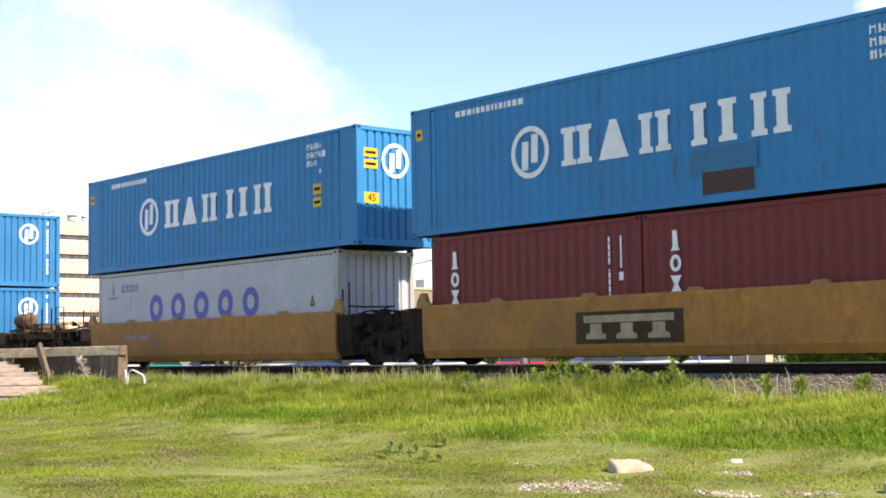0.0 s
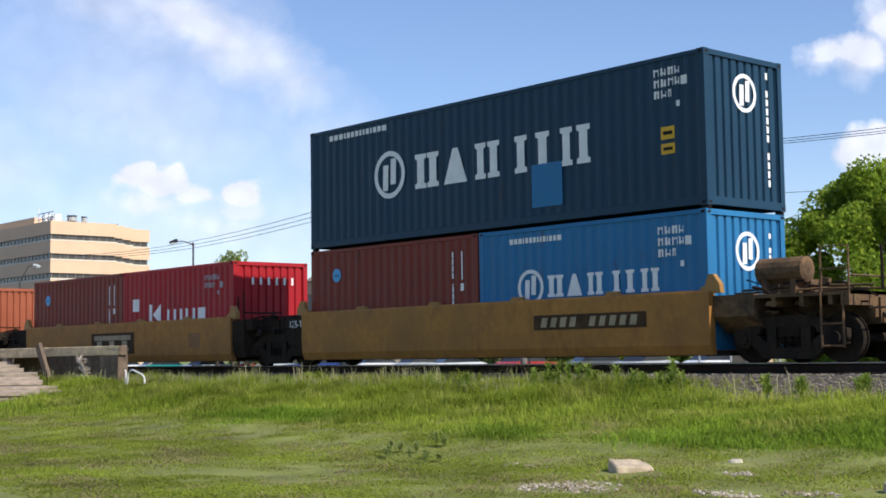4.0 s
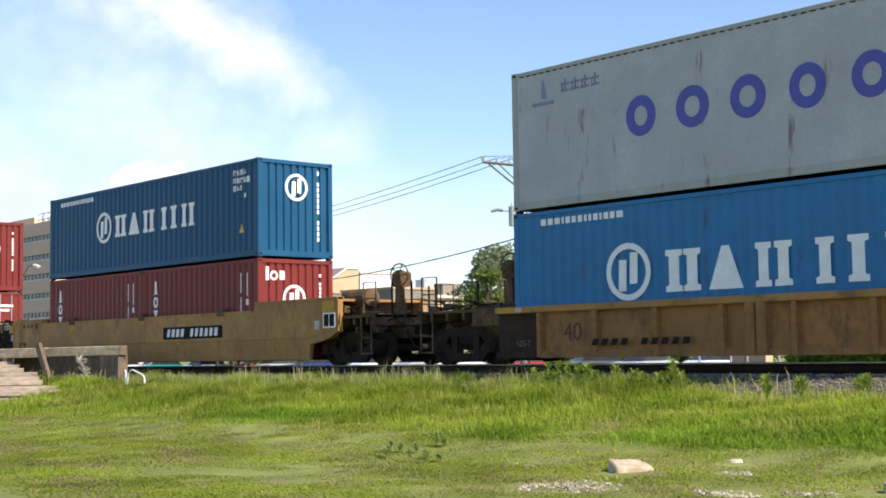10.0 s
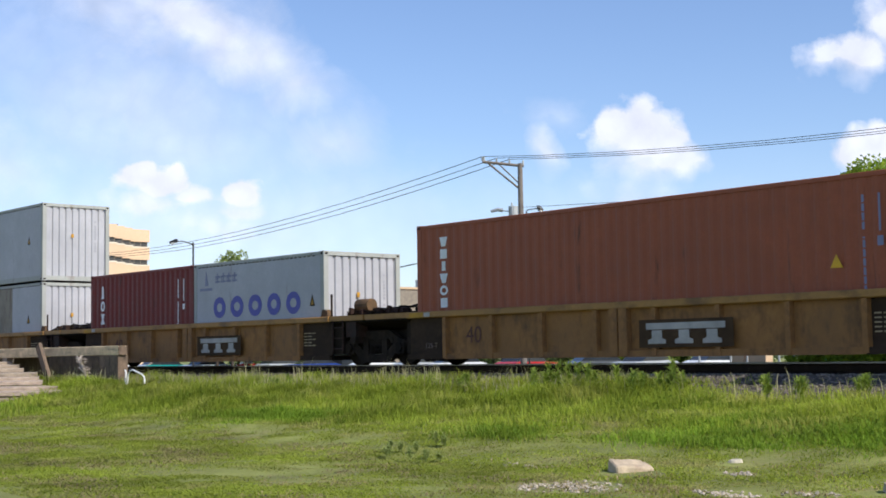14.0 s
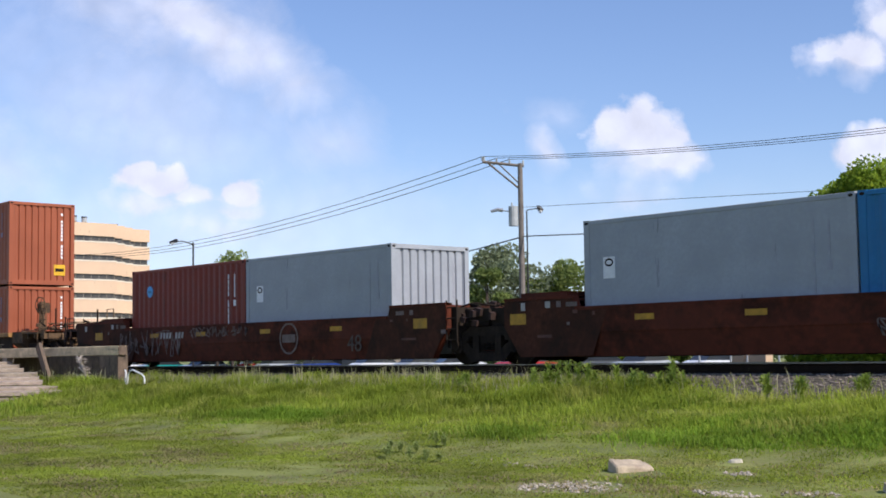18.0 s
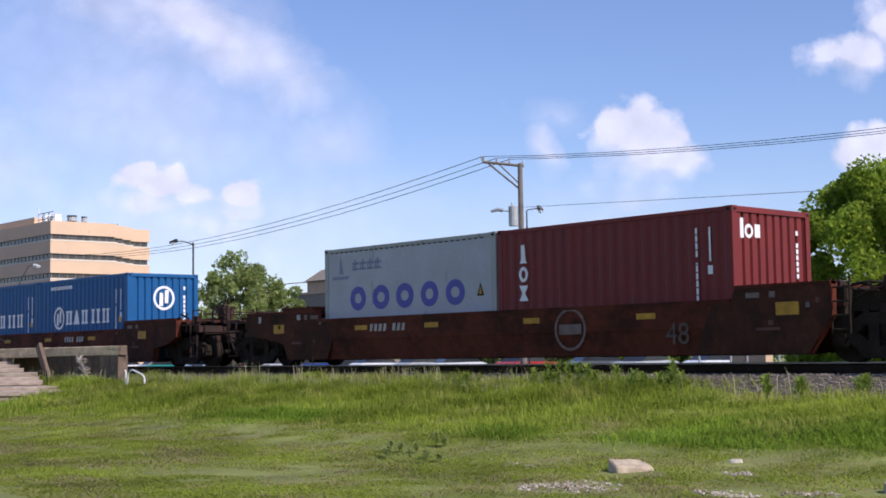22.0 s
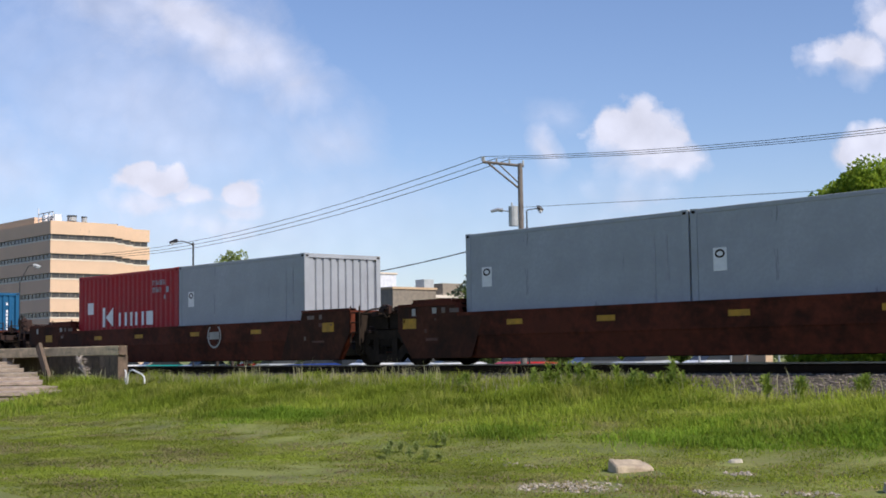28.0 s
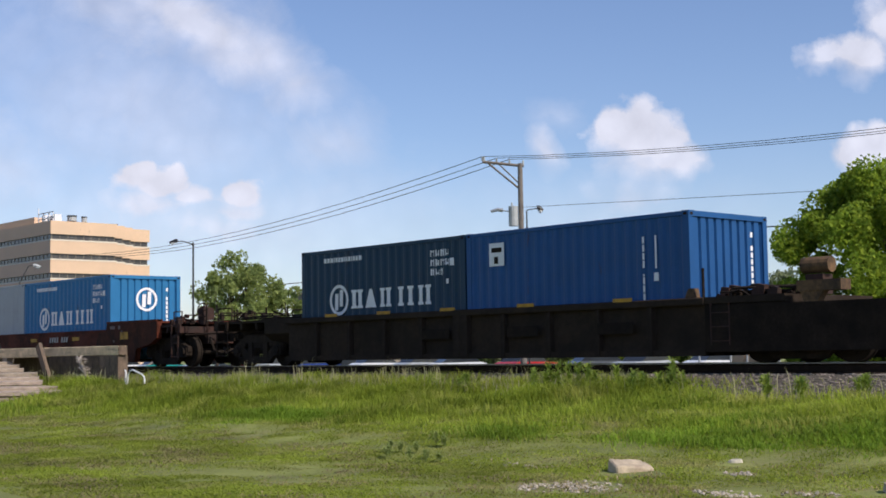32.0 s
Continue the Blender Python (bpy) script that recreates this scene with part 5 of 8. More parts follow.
def well_smooth(s, left, right, jl, jr, mat="ttx", marks=(), label="", plate_l="", plate_r=""):
    """Deep well with flat pressed side sheets. s: middle of the well; left/right: 'joint' or 'end'."""
    car = thing("well_car", label, "railcar", "cars of the train")
    h = 6.22
    z1 = 1.09
    for sy in (-1, 1):
        def P(y):
            return sy * y
        m = Mesh()
        prof = [(P(1.225), ZB), (P(1.33), ZB), (P(1.40), 0.10), (P(1.419), 0.52), (P(1.419), z1 - 0.05), (P(1.405), z1), (P(1.245), z1), (P(1.245), 0.1)]
        m.prism_x(prof, -h, h)
        part("side_sheet", m, mat, car)
    well_floor(car, -6.1, 6.1, "dark")
    fl = shared("guide_flap", lambda: fix(Mesh().prism_y([(-0.2, 0), (0.2, 0), (0.13, 0.07), (-0.13, 0.07)], -0.05, 0.05).data("guide_flap")))
    for x in (-3.9, -1.3, 1.3, 3.9):
        part("guide_flap", fl, "ttx_top", car, at=pose(x, -1.33, z1))
        part("guide_flap", fl, "ttx_top", car, at=pose(x, 1.33, z1))
    hook = shared("hook", lambda: fix(Mesh().prism_y([(-0.22, 0), (0.22, 0), (0.20, 0.16), (0.06, 0.34), (-0.04, 0.34), (-0.12, 0.14), (-0.22, 0.10)], -0.06, 0.06).data("corner_guide")))
    for d in (-1, 1):
        for sy in (-1, 1):
            part("corner_guide", hook, "ttx_top", car, "yellow hooked corner guide", at=pose(d * (h + 0.02), sy * 1.33, z1 - 0.06, 0, 0, 0 if d > 0 else 180))
    for d, kind, j, pl in ((-1, left, jl, plate_l), (1, right, jr, plate_r)):
        if kind == "joint":
            joint_end(car, d * h, d, j - s, mat, "dark", pl)
            part("grab_iron", Mesh().tube([(d * (h + 0.05), SIDE + 0.02, 0.15), (d * (h + 0.30), SIDE - 0.01, 0.2), (d * (h + 0.30), SIDE - 0.01, 0.95)], 0.018, 5), "dark", car)
            if d > 0:
                truck(car, j - s, s)
        else:
            end_platform(car, d * h, d, "rust_steel", s, abs(j - s) - h, drum=d > 0, brake=False)
    side_marks(car, marks, 0.5)
    MOVING.append((car, s, TRACK_Y, BASE))
    return car


def cut_level(prof, level, side):
    """The part of an outline in x-z above (side 1) or below (side -1) a level."""
    out = []
    for (x0, z0), (x1, z1) in zip(prof, prof[1:] + prof[:1]):
        in0, in1 = (z0 - level) * side >= 0, (z1 - level) * side >= 0
        if in0:
            out.append((x0, z0))
        if in0 != in1:
            k = (level - z0) / (z1 - z0)
            out.append((x0 + (x1 - x0) * k, level))
    return out


def well_stepped(s, half, hl, hr, z1, z2, left, right, jl, jr, mat="ttx2", marks=(), label="", taper=0.45, plate_l="", plate_r=""):
    """Well whose sides rise at both ends beyond the container (half: its half length). hl/hr: reach of the sides."""
    car = thing("well_car", label, "railcar", "cars of the train")
    xs = half + 0.12
    ochre_l = mat == "ttx2" and left == "joint"
    zl = z2 - 0.155 if ochre_l else z2
    for sy in (-1, 1):
        # side profile in x-z with raised ends and cut lower corners
        rcut = [(hr - 1.27, ZB), (hr - 1.18, 0.30), (hr - 0.40, 0.42), (hr, 0.60)] if right == "end" else [(hr - taper, ZB), (hr, ZB + 0.62)]
        lcut = [(-hl, 0.55), (-hl + 1.30, 0.42), (-hl + 1.65, 0.30), (-hl + 1.85, ZB)] if left == "end" else [(-hl, ZB + 0.62), (-hl + (0.17 if ochre_l else taper), ZB)]
        prof = rcut + [(hr, z2), (xs, z2), (xs - 0.08, z1), (-xs + 0.08, z1), (-xs, zl), (-hl, zl)] + lcut
        a, b = sorted((sy * 1.25, sy * 1.40))
        fold = 0.46 if mat != "kcs" else 0.40
        part("side_sheet", Mesh().prism_y(cut_level(prof, fold, 1), a, b), mat, car)
        lower = cut_level(prof, fold, -1)
        m = Mesh().prism_y(lower, min(sy * 1.25, sy * 1.40), max(sy * 1.25, sy * 1.40))
        # the lower half leans in towards the floor of the well
        m.v = [(x, y if abs(y) < 1.3 else sy * (1.40 - 0.13 * (fold - z)), z) for x, y, z in m.v]
        part("lower_side_sheet", m, mat, car)
        a, b = sorted((sy * 1.38, sy * 1.419))
        low = Mesh().prism_y([(-hl + 1.2, fold), (hr - 1.2, fold), (hr - 0.25, 0.62), (hr - 0.25, z1 - 0.06), (-hl + 0.25, z1 - 0.06), (-hl + 0.25, 0.62)], a, b)
        part("side_panel", low, mat, car)
        a, b = sorted((sy * 1.22, sy * 1.43))
        part("top_chord", Mesh().box(-xs + 0.1, xs - 0.1, a, b, z1 - 0.06, z1 + 0.004), mat, car)
        if mat == "kcs":
            # sooty skin over the ends of the brown cars
            a2, b2 = sorted((sy * 1.4195, sy * 1.4222))
            part("end_sheet", Mesh().prism_y([(xs - 0.9, ZB + 0.01)] + rcut + [(hr, z2 - 0.06), (xs + 0.02, z2 - 0.06), (xs - 0.06, z1 - 0.07), (xs - 0.5, z1 - 0.07)], a2, b2), "kcs_soot", car, "soot-stained end of the side")
            part("end_sheet", Mesh().prism_y(lcut + [(-xs + 0.5, ZB + 0.01), (-xs + 0.9, z1 - 0.07), (-xs + 0.06, z1 - 0.07), (-xs - 0.02, z2 - 0.06), (-hl, z2 - 0.06)], a2, b2), "kcs_soot", car, "soot-stained end of the side")
        for e0, e1, ze in ((-hl, -xs, zl), (xs, hr, z2)):
            part("end_chord", Mesh().box(e0, e1, a, b, ze - 0.05, ze + 0.004), mat, car)
        if mat == "ttx2":
            # black end plates outside the painted side, over the truck
            a, b = sorted((sy * 1.345, sy * 1.385))
            if left == "joint":
                part("end_plate", Mesh().prism_y([(-hl + 0.03, 0.26), (-hl + 0.03, zl - 0.02), (-hl - 0.90, zl - 0.02), (-hl - 0.86, 0.86), (-hl - 0.42, 0.62)], a, b), "grimy", car, "black end plate")
            if right == "joint":
                part("end_plate", Mesh().prism_y([(hr - 0.03, 0.26), (hr + 0.74, 0.30), (hr + 0.74, z2 - 0.12), (hr - 0.03, z2 - 0.03)], a, b), "grimy", car, "black end plate")
    well_floor(car, -half, half, "dark")
    for d, kind, j, reach, pl in ((-1, left, jl, hl, plate_l), (1, right, jr, hr, plate_r)):
        dk = Mesh()
        a, b = sorted((d * xs, d * (reach - 0.05)))
        ze = zl if d < 0 else z2
        dk.box(a, b, -1.25, 1.25, ze - 0.10, ze - 0.04)
        part("end_deck", dk, mat, car)
        if d < 0:
            part("top_plate", Mesh().box(-hl - 0.22 if ochre_l else -xs - 1.55, -xs - 0.25, -1.30, 1.30, zl + 0.005, zl + 0.10), mat, car)
        if kind == "joint":
            c = Mesh()
            a, b = sorted((d * (reach - 0.3), j - s - d * 0.04))
            c.box(a, b, -0.95, 0.95, 0.62, 0.98)
            c.box(a, b, -0.4, 0.4, 0.40, 0.62)
            part("end_casting", c, "dark", car)
            hz = Mesh().tube([(d * (reach - 0.1), -0.95, z2 - 0.12), (d * reach + d * 0.2, -0.9, z2 - 0.03), (d * reach + d * 0.4, -0.85, z2 - 0.02), (j - s, -0.75, z2 - 0.10)], 0.022, 5)
            hz.tube([(d * (reach - 0.1), -0.4, z2 - 0.08), (d * reach + d * 0.25, -0.35, z2), (j - s, -0.3, z2 - 0.08)], 0.02, 5)
            part("hose", hz, "dark", car)
            ra, rb = sorted((d * (reach - 0.05), j - s))
            rigging(car, ra, rb, 0.55, z2 - 0.02, int(s * 7 + d), "rust_dark" if mat == "kcs" else "rust_steel")
            bl = Mesh()
            a, b = sorted((d * (reach - 0.1), d * (reach + 0.12)))
            bl.box(a, b, -1.2, 1.2, 0.30, z2 - 0.1)
            part("bulkhead", bl, "dark", car)
            if d > 0:
                truck(car, j - s, s)
                if mat == "ttx2":
                    ladder(car, reach + 0.46, 0.25, z2 + 0.05, "rust_dark", y=-1.44, w=0.46)
                    part("reflector", Mesh().box(reach + 0.03, reach + 0.16, -1.398, -1.386, z2 - 0.46, z2 - 0.20), "amber", car, "dull amber reflector")
                else:
                    ladder(car, reach - 0.02, 0.25, z2 + 0.05, "dark", y=SIDE + 0.05, w=0.34)
            if pl:
                part("stencilled_number", glyphs(pl, 0.24), "white", car, "white stencilled figures", at=pose(-reach - 0.53, -1.389, zl - 0.14))
                part("reflector", Mesh().box(-reach - 0.24, -reach + 0.10, -1.436, -1.424, zl - 0.33, zl - 0.07), "amber", car, "dull amber reflector")
                part("placard", Mesh().box(-reach - 0.17, -reach - 0.02, -1.396, -1.385, zl - 0.60, zl - 0.38), "stencil2", car, "small pale placard")
        else:
            end_platform(car, d * (reach - 1.2), d, "rust_dark" if mat == "kcs" else "rust_steel", s, abs(j - s) - reach + 1.2, drum=mat != "kcs" and d > 0, brake=(2.43 if mat != "kcs" else 2.25) if d > 0 else False, low=mat == "kcs")
    if ochre_l:
        # lugs welded to the top chord
        for x in (-4.05, 0.35, 4.6):
            part("lug", Mesh().chamfer(x - 0.17, x + 0.17, -1.452, -1.24, z1 - 0.10, z1 + 0.015, 0.012).chamfer(x - 0.06, x + 0.10, -1.44, -1.26, z1 + 0.015, z1 + 0.11, 0.012), "rust_steel", car, "rusty welded lug")
    side_marks(car, marks, 0.5)
    MOVING.append((car, s, TRACK_Y, BASE))
    return car


def well_ribbed(s, hl, hr, left, right, jl, jr, mat="ttx3", top="ttx_top", marks=(), label="", z1=0.96, ribs=7, dark_ends=True):
    """Well with a broad top flange and upright ribs on its sides."""
    car = thing("well_car", label, "railcar", "cars of the train")
    rib = shared("rib", lambda: fix(Mesh().prism_z([(-0.05, -1.419), (0.05, -1.419), (0.07, -1.30), (-0.07, -1.30)], ZB, 0.82).data("rib")))
    rib2 = shared("rib2", lambda: fix(Mesh().prism_z([(-0.10, -1.425), (0.10, -1.425), (0.12, -1.30), (-0.12, -1.30)], ZB, z1).data("splice_post")))
    e = 1.25
    for sy in (-1, 1):
        a, b = sorted((sy * 1.25, sy * 1.31))
        part("side_sheet", Mesh().box(-hl + e, hr - e, a, b, ZB, z1 - 0.14), mat, car)
        for x0, x1 in ((-hl, -hl + e), (hr - e, hr)):
            part("end_sheet", Mesh().box(x0, x1, a, b, ZB, z1 - 0.14), ("soot" if mat != "dark" else "dark") if dark_ends else mat, car)
        a, b = sorted((sy * 1.22, sy * 1.43))
        part("top_flange", Mesh().chamfer(-hl - 0.0, hr + 0.0, a, b, z1 - 0.14, z1, 0.02), top, car, "yellow-painted top flange")
        a, b = sorted((sy * 1.25, sy * 1.40))
        sooty = dark_ends and mat != "dark"
        q = e if sooty else 0.0
        part("bottom_sill", Mesh().box(-hl + q, hr - q, a, b, ZB - 0.02, ZB + 0.10), "ttx3" if sooty else mat, car)
        if sooty:
            for x0, x1 in ((-hl, -hl + e - 0.004), (hr - e + 0.004, hr)):
                part("bottom_sill", Mesh().box(x0, x1, a, b, ZB - 0.02, ZB + 0.10), "soot", car, "sooty end of the sill")
        n = ribs
        for i in range(n + 1):
            x = -hl + e + (hr + hl - 2 * e) * i / n
            part("rib", rib, mat, car, at=pose(x, 0, 0, 0, 0, 0 if sy < 0 else 180))
        for x in (-0.12, 0.12):
            part("splice_post", rib2, mat, car, at=pose(x - 0.0, 0, 0, 0, 0, 0 if sy < 0 else 180))
    well_floor(car, -6.1, 6.1, "dark")
    yp = -1.318
    if mat != "dark":
        part("stencilled_number", glyphs("40", 0.50), "scuff", car, "faded dark stencilled figures", at=pose(-hl + e + 0.85, yp, 0.40))
        part("stencilled_number", glyphs("125-T", 0.17), "scrawl", car, "small pale stencilled figures", at=pose(-hl + 0.72, yp, 0.20))
        part("reflector", Mesh().box(-hl + 0.10, -hl + 0.58, -1.436, -1.429, z1 - 0.125, z1 - 0.02), "amber", car, "dull amber reflector")
        part("patch", Mesh().box(-hl + 0.60, -hl + 0.80, -1.436, -1.429, z1 - 0.12, z1 - 0.025), "stencil2", car, "pale paint patch")
        fine = Mesh()
        for k in range(5):
            for q in range(3 - k % 2):
                fine.box(hr - e + 0.12 + q * 0.17, hr - e + 0.12 + q * 0.17 + 0.13, yp - 0.004, yp + 0.004, 0.56 - k * 0.075, 0.585 - k * 0.075)
        fine_print(car, "small_lettering", fine, "stencil", "small lines of pale lettering")
    for d, kind, j, reach in ((-1, left, jl, hl), (1, right, jr, hr)):
        if kind == "joint":
            fr = Mesh()
            a, b = sorted((d * reach, j - s - d * 0.03))
            fr.box(a, b, -1.40, 1.40, 0.84, 0.96)
            part("end_deck", fr, top, car)
            part("end_underframe", Mesh().prism_x([(-1.37, 0.80), (-1.37, 0.838), (1.37, 0.838), (1.37, 0.80), (0.8, 0.62), (-0.8, 0.62)], a, b), "grimy", car, "dark underside of the end deck")
            c = Mesh().box(a, b, -0.6, 0.6, 0.35, 0.62)
            a, b = sorted((d * (reach - 0.1), d * (reach + 0.25)))
            c.box(a, b, -1.2, 1.2, 0.05, 0.80)
            part("end_casting", c, "dark", car)
            if d > 0:
                truck(car, j - s, s)
                ladder(car, reach + 0.15, 0.1, 0.85, "rust_dark", y=SIDE + 0.02, w=0.40, n=3)
                gr = Mesh()
                for q in range(6):
                    gr.box(reach + 0.25, reach + 1.25, -1.05 + q * 0.16, -0.95 + q * 0.16, 1.04 + 0.01 * (q % 2), 1.07)
                gr.box(reach + 0.3, reach + 0.36, -1.05, -0.1, 0.96, 1.04).box(reach + 1.1, reach + 1.16, -1.05, -0.1, 0.96, 1.04)
                part("grating", gr, "dark", car, "dark step grating")
                if mat == "ttx3" and round(j, 1) in (-31.3, -0.1, 0.0):
                    part("air_reservoir", Mesh().tube([(reach + 0.55, -0.9, 1.20), (reach + 0.58, -0.9, 1.20), (reach + 1.02, -0.9, 1.20), (reach + 1.05, -0.9, 1.20)], 0.16, 14), "rust_steel", car, "tan rusty air tank")
                part("grab_post", Mesh().tube([(reach - 0.15, -1.2, 0.95), (reach - 0.15, -1.2, 1.5)], 0.028, 5), "grimy", car)
                part("bracket", Mesh().prism_y([(reach - 0.55, 0.96), (reach - 0.30, 0.96), (reach - 0.34, 1.14), (reach - 0.46, 1.14)], -1.25, -1.1), "rust_steel", car)
                part("valve_body", Mesh().box(reach + 0.62, reach + 1.0, -1.36, -1.0, 0.45, 0.80).box(reach + 0.70, reach + 0.9, -1.3, -1.0, 0.30, 0.45), "rust_dark", car, "rusty brake valve body")
            ra, rb = sorted((d * reach, j - s))
            rigging(car, ra, rb, 0.95, 1.10, int(s * 3 + d), "rust_dark")
            pi = Mesh().tube([(d * (reach + 0.1), -0.9, 1.0), (d * (reach + 0.3), -0.9, 1.12), (j - s, -0.85, 1.10)], 0.03, 5)
            pi.tube([(d * (reach + 0.1), -0.6, 1.0), (d * (reach + 0.5), -0.6, 1.18), (j - s, -0.5, 1.06)], 0.025, 5)
            part("hose", pi, "dark", car)
        else:
            end_platform(car, d * reach, d, "rust_steel" if mat != "dark" else "dark", s, abs(j - s) - reach, drum=False, brake=0.55 if d > 0 else (0.45 if mat != "dark" else False), low=mat == "dark")
    side_marks(car, marks, 0.5)
    MOVING.append((car, s, TRACK_Y, BASE))
    return car


# ------------------------------------------------------------ ground and track
def ground_z(x, y):
    """Height of the lawn, the track bed and the lot behind."""
    if y < 9.5:
        z = 0.0
    elif y < 17.4:
        k = (y - 9.5) / 7.9
        z = 0.50 * k * k * (3 - 2 * k)
    elif y < 23.5:
        z = 0.50
    elif y < 30:
        k = (y - 23.5) / 6.5
        z = 0.50 - 0.75 * k * k * (3 - 2 * k)
    else:
        z = -0.25
    if -70 < x < 12 and -2 < y < 18:
        z += 0.05 * noise.noise(Vector((x * 0.35, y * 0.35, 0))) + 0.025 * noise.noise(Vector((x * 1.3, y * 1.3, 3)))
    return z


def ground_sheet():
    xs = [-3000, -1500, -800, -400, -200, -120] + list(np.arange(-72, 13, 0.55)) + [30, 80, 200, 500, 1500, 3000]
    ys = [-3000, -1200, -500, -200, -80, -30, -12, -4] + list(np.arange(0, 30.6, 0.45)) + [36, 45, 60, 90, 150, 300, 800, 1800, 3500]
    vs = [(float(x), float(y), ground_z(x, y)) for y in ys for x in xs]
    n = len(xs)
    fs = [(j * n + i, j * n + i + 1, (j + 1) * n + i + 1, (j + 1) * n + i) for j in range(len(ys) - 1) for i in range(n - 1)]
    m = Mesh()
    m.v, m.f = vs, fs
    me = m.data("ground", True)
    me.materials.append(M["ground"])
    return tagged(new("ground", me), "patchy green lawn with dry bare spots beside the track", "ground", kind="structure")


ground = ground_sheet()

ball = thing("ballast_bed", "grey crushed-stone ballast bed under the track", "ballast", kind="structure")
bp = [(17.5, 0.44), (18.1, 0.52), (19.35, EYE - 0.435), (22.8, EYE - 0.435), (24.2, 0.44), (24.2, 0.30), (17.5, 0.30)]
part("bed", Mesh().prism_x(bp, -420, 420), "ballast", ball)


def stones(name, spots, mat, label, seed, kind_parent=None):
    """Many small angular stones joined: spots are (x, y, z, size)."""
    rg = random.Random(seed)
    base = [(0, 0, 1), (0.9, 0.1, 0.2), (-0.2, 0.9, 0.3), (-0.9, -0.1, 0.15), (0.2, -0.9, 0.2), (0, 0, -0.4)]
    tri = [(0, 1, 2), (0, 2, 3), (0, 3, 4), (0, 4, 1), (5, 2, 1), (5, 3, 2), (5, 4, 3), (5, 1, 4)]
    m = Mesh()
    for x, y, z, s in spots:
        a = rg.uniform(0, 6.28)
        c, q = math.cos(a), math.sin(a)
        k = [rg.uniform(0.7, 1.2) for _ in range(6)]
        m.add([(x + s * (u * c - v * q) * k[i], y + s * (u * q + v * c) * k[i], z + s * 0.7 * w * k[i]) for i, (u, v, w) in enumerate(base)], tri)
    return m


rg = random.Random(11)
spots = []
for _ in range(9000):
    x, y = rg.uniform(-30, -6), rg.uniform(17.6, 19.9)
    z = np.interp(y, [17.5, 18.1, 19.35, 22], [0.44, 0.52, EYE - 0.435, EYE - 0.435])
    spots.append((x, y, float(z), rg.uniform(0.022, 0.05)))
part("ballast_stones", stones("ballast_stones", spots, "gravel", "", 12), "gravel", ball, "loose grey ballast stones")["kind"] = "stuff"

track = thing("track", "steel rails on dark timber sleepers", "railway track", kind="structure")


def rail_profile(y, z):
    p = [(-0.076, 0), (0.076, 0), (0.076, 0.012), (0.012, 0.03), (0.009, 0.13), (0.036, 0.145), (0.036, 0.168), (-0.036, 0.168), (-0.036, 0.145), (-0.009, 0.13), (-0.012, 0.03), (-0.076, 0.012)]
    return [(y + a, z + b) for a, b in p]


for sy in (-1, 1):
    yy = TRACK_Y + sy * 0.753
    r = part("rail", Mesh().prism_x(rail_profile(yy, RAIL_Z - 0.180), -420, 420), "rail", track, "rusty steel rail")
    part("rail_head", Mesh().box(-420, 420, yy - 0.030, yy + 0.030, RAIL_Z - 0.012, RAIL_Z), "railhead", r, "polished running surface")
tie = fix(Mesh().chamfer(-0.11, 0.11, -1.30, 1.30, -0.17, 0.0, 0.012).data("sleeper"))
far = Mesh()
for i in range(-700, 701):
    x = i * 0.56
    if -75 < x < 5:
        part("sleeper", tie, "sleeper", track, at=pose(x, TRACK_Y + 0.02 * math.sin(i * 1.7), RAIL_Z - 0.182, 0, 0, 1.2 * math.sin(i * 2.3)))
    elif abs(x) < 300:
        far.box(x - 0.11, x + 0.11, TRACK_Y - 1.3, TRACK_Y + 1.3, RAIL_Z - 0.35, RAIL_Z - 0.182)
part("far_sleepers", far, "sleeper", track)["kind"] = "stuff"

lot = thing("parking_lot", "grey asphalt parking lot behind the track, carried on unseen to dim the office", "parking lot", kind="structure")
# far -x stretch is added unseen, cuts ground light bounced onto the office
part("asphalt", Mesh().box(-330, 30, 40, 110.9, -0.30, -0.235), "asphalt", lot)


# ------------------------------------------------------------ grass
def root_z(x, y):
    """Where a blade grows: the lawn, or the shoulder of the ballast."""
    return max(ground_z(x, y), float(np.interp(y, [17.5, 18.1, 19.35, 22.0], [0.44, 0.52, EYE - 0.435, EYE - 0.435])) if y > 17.5 else -9.0)


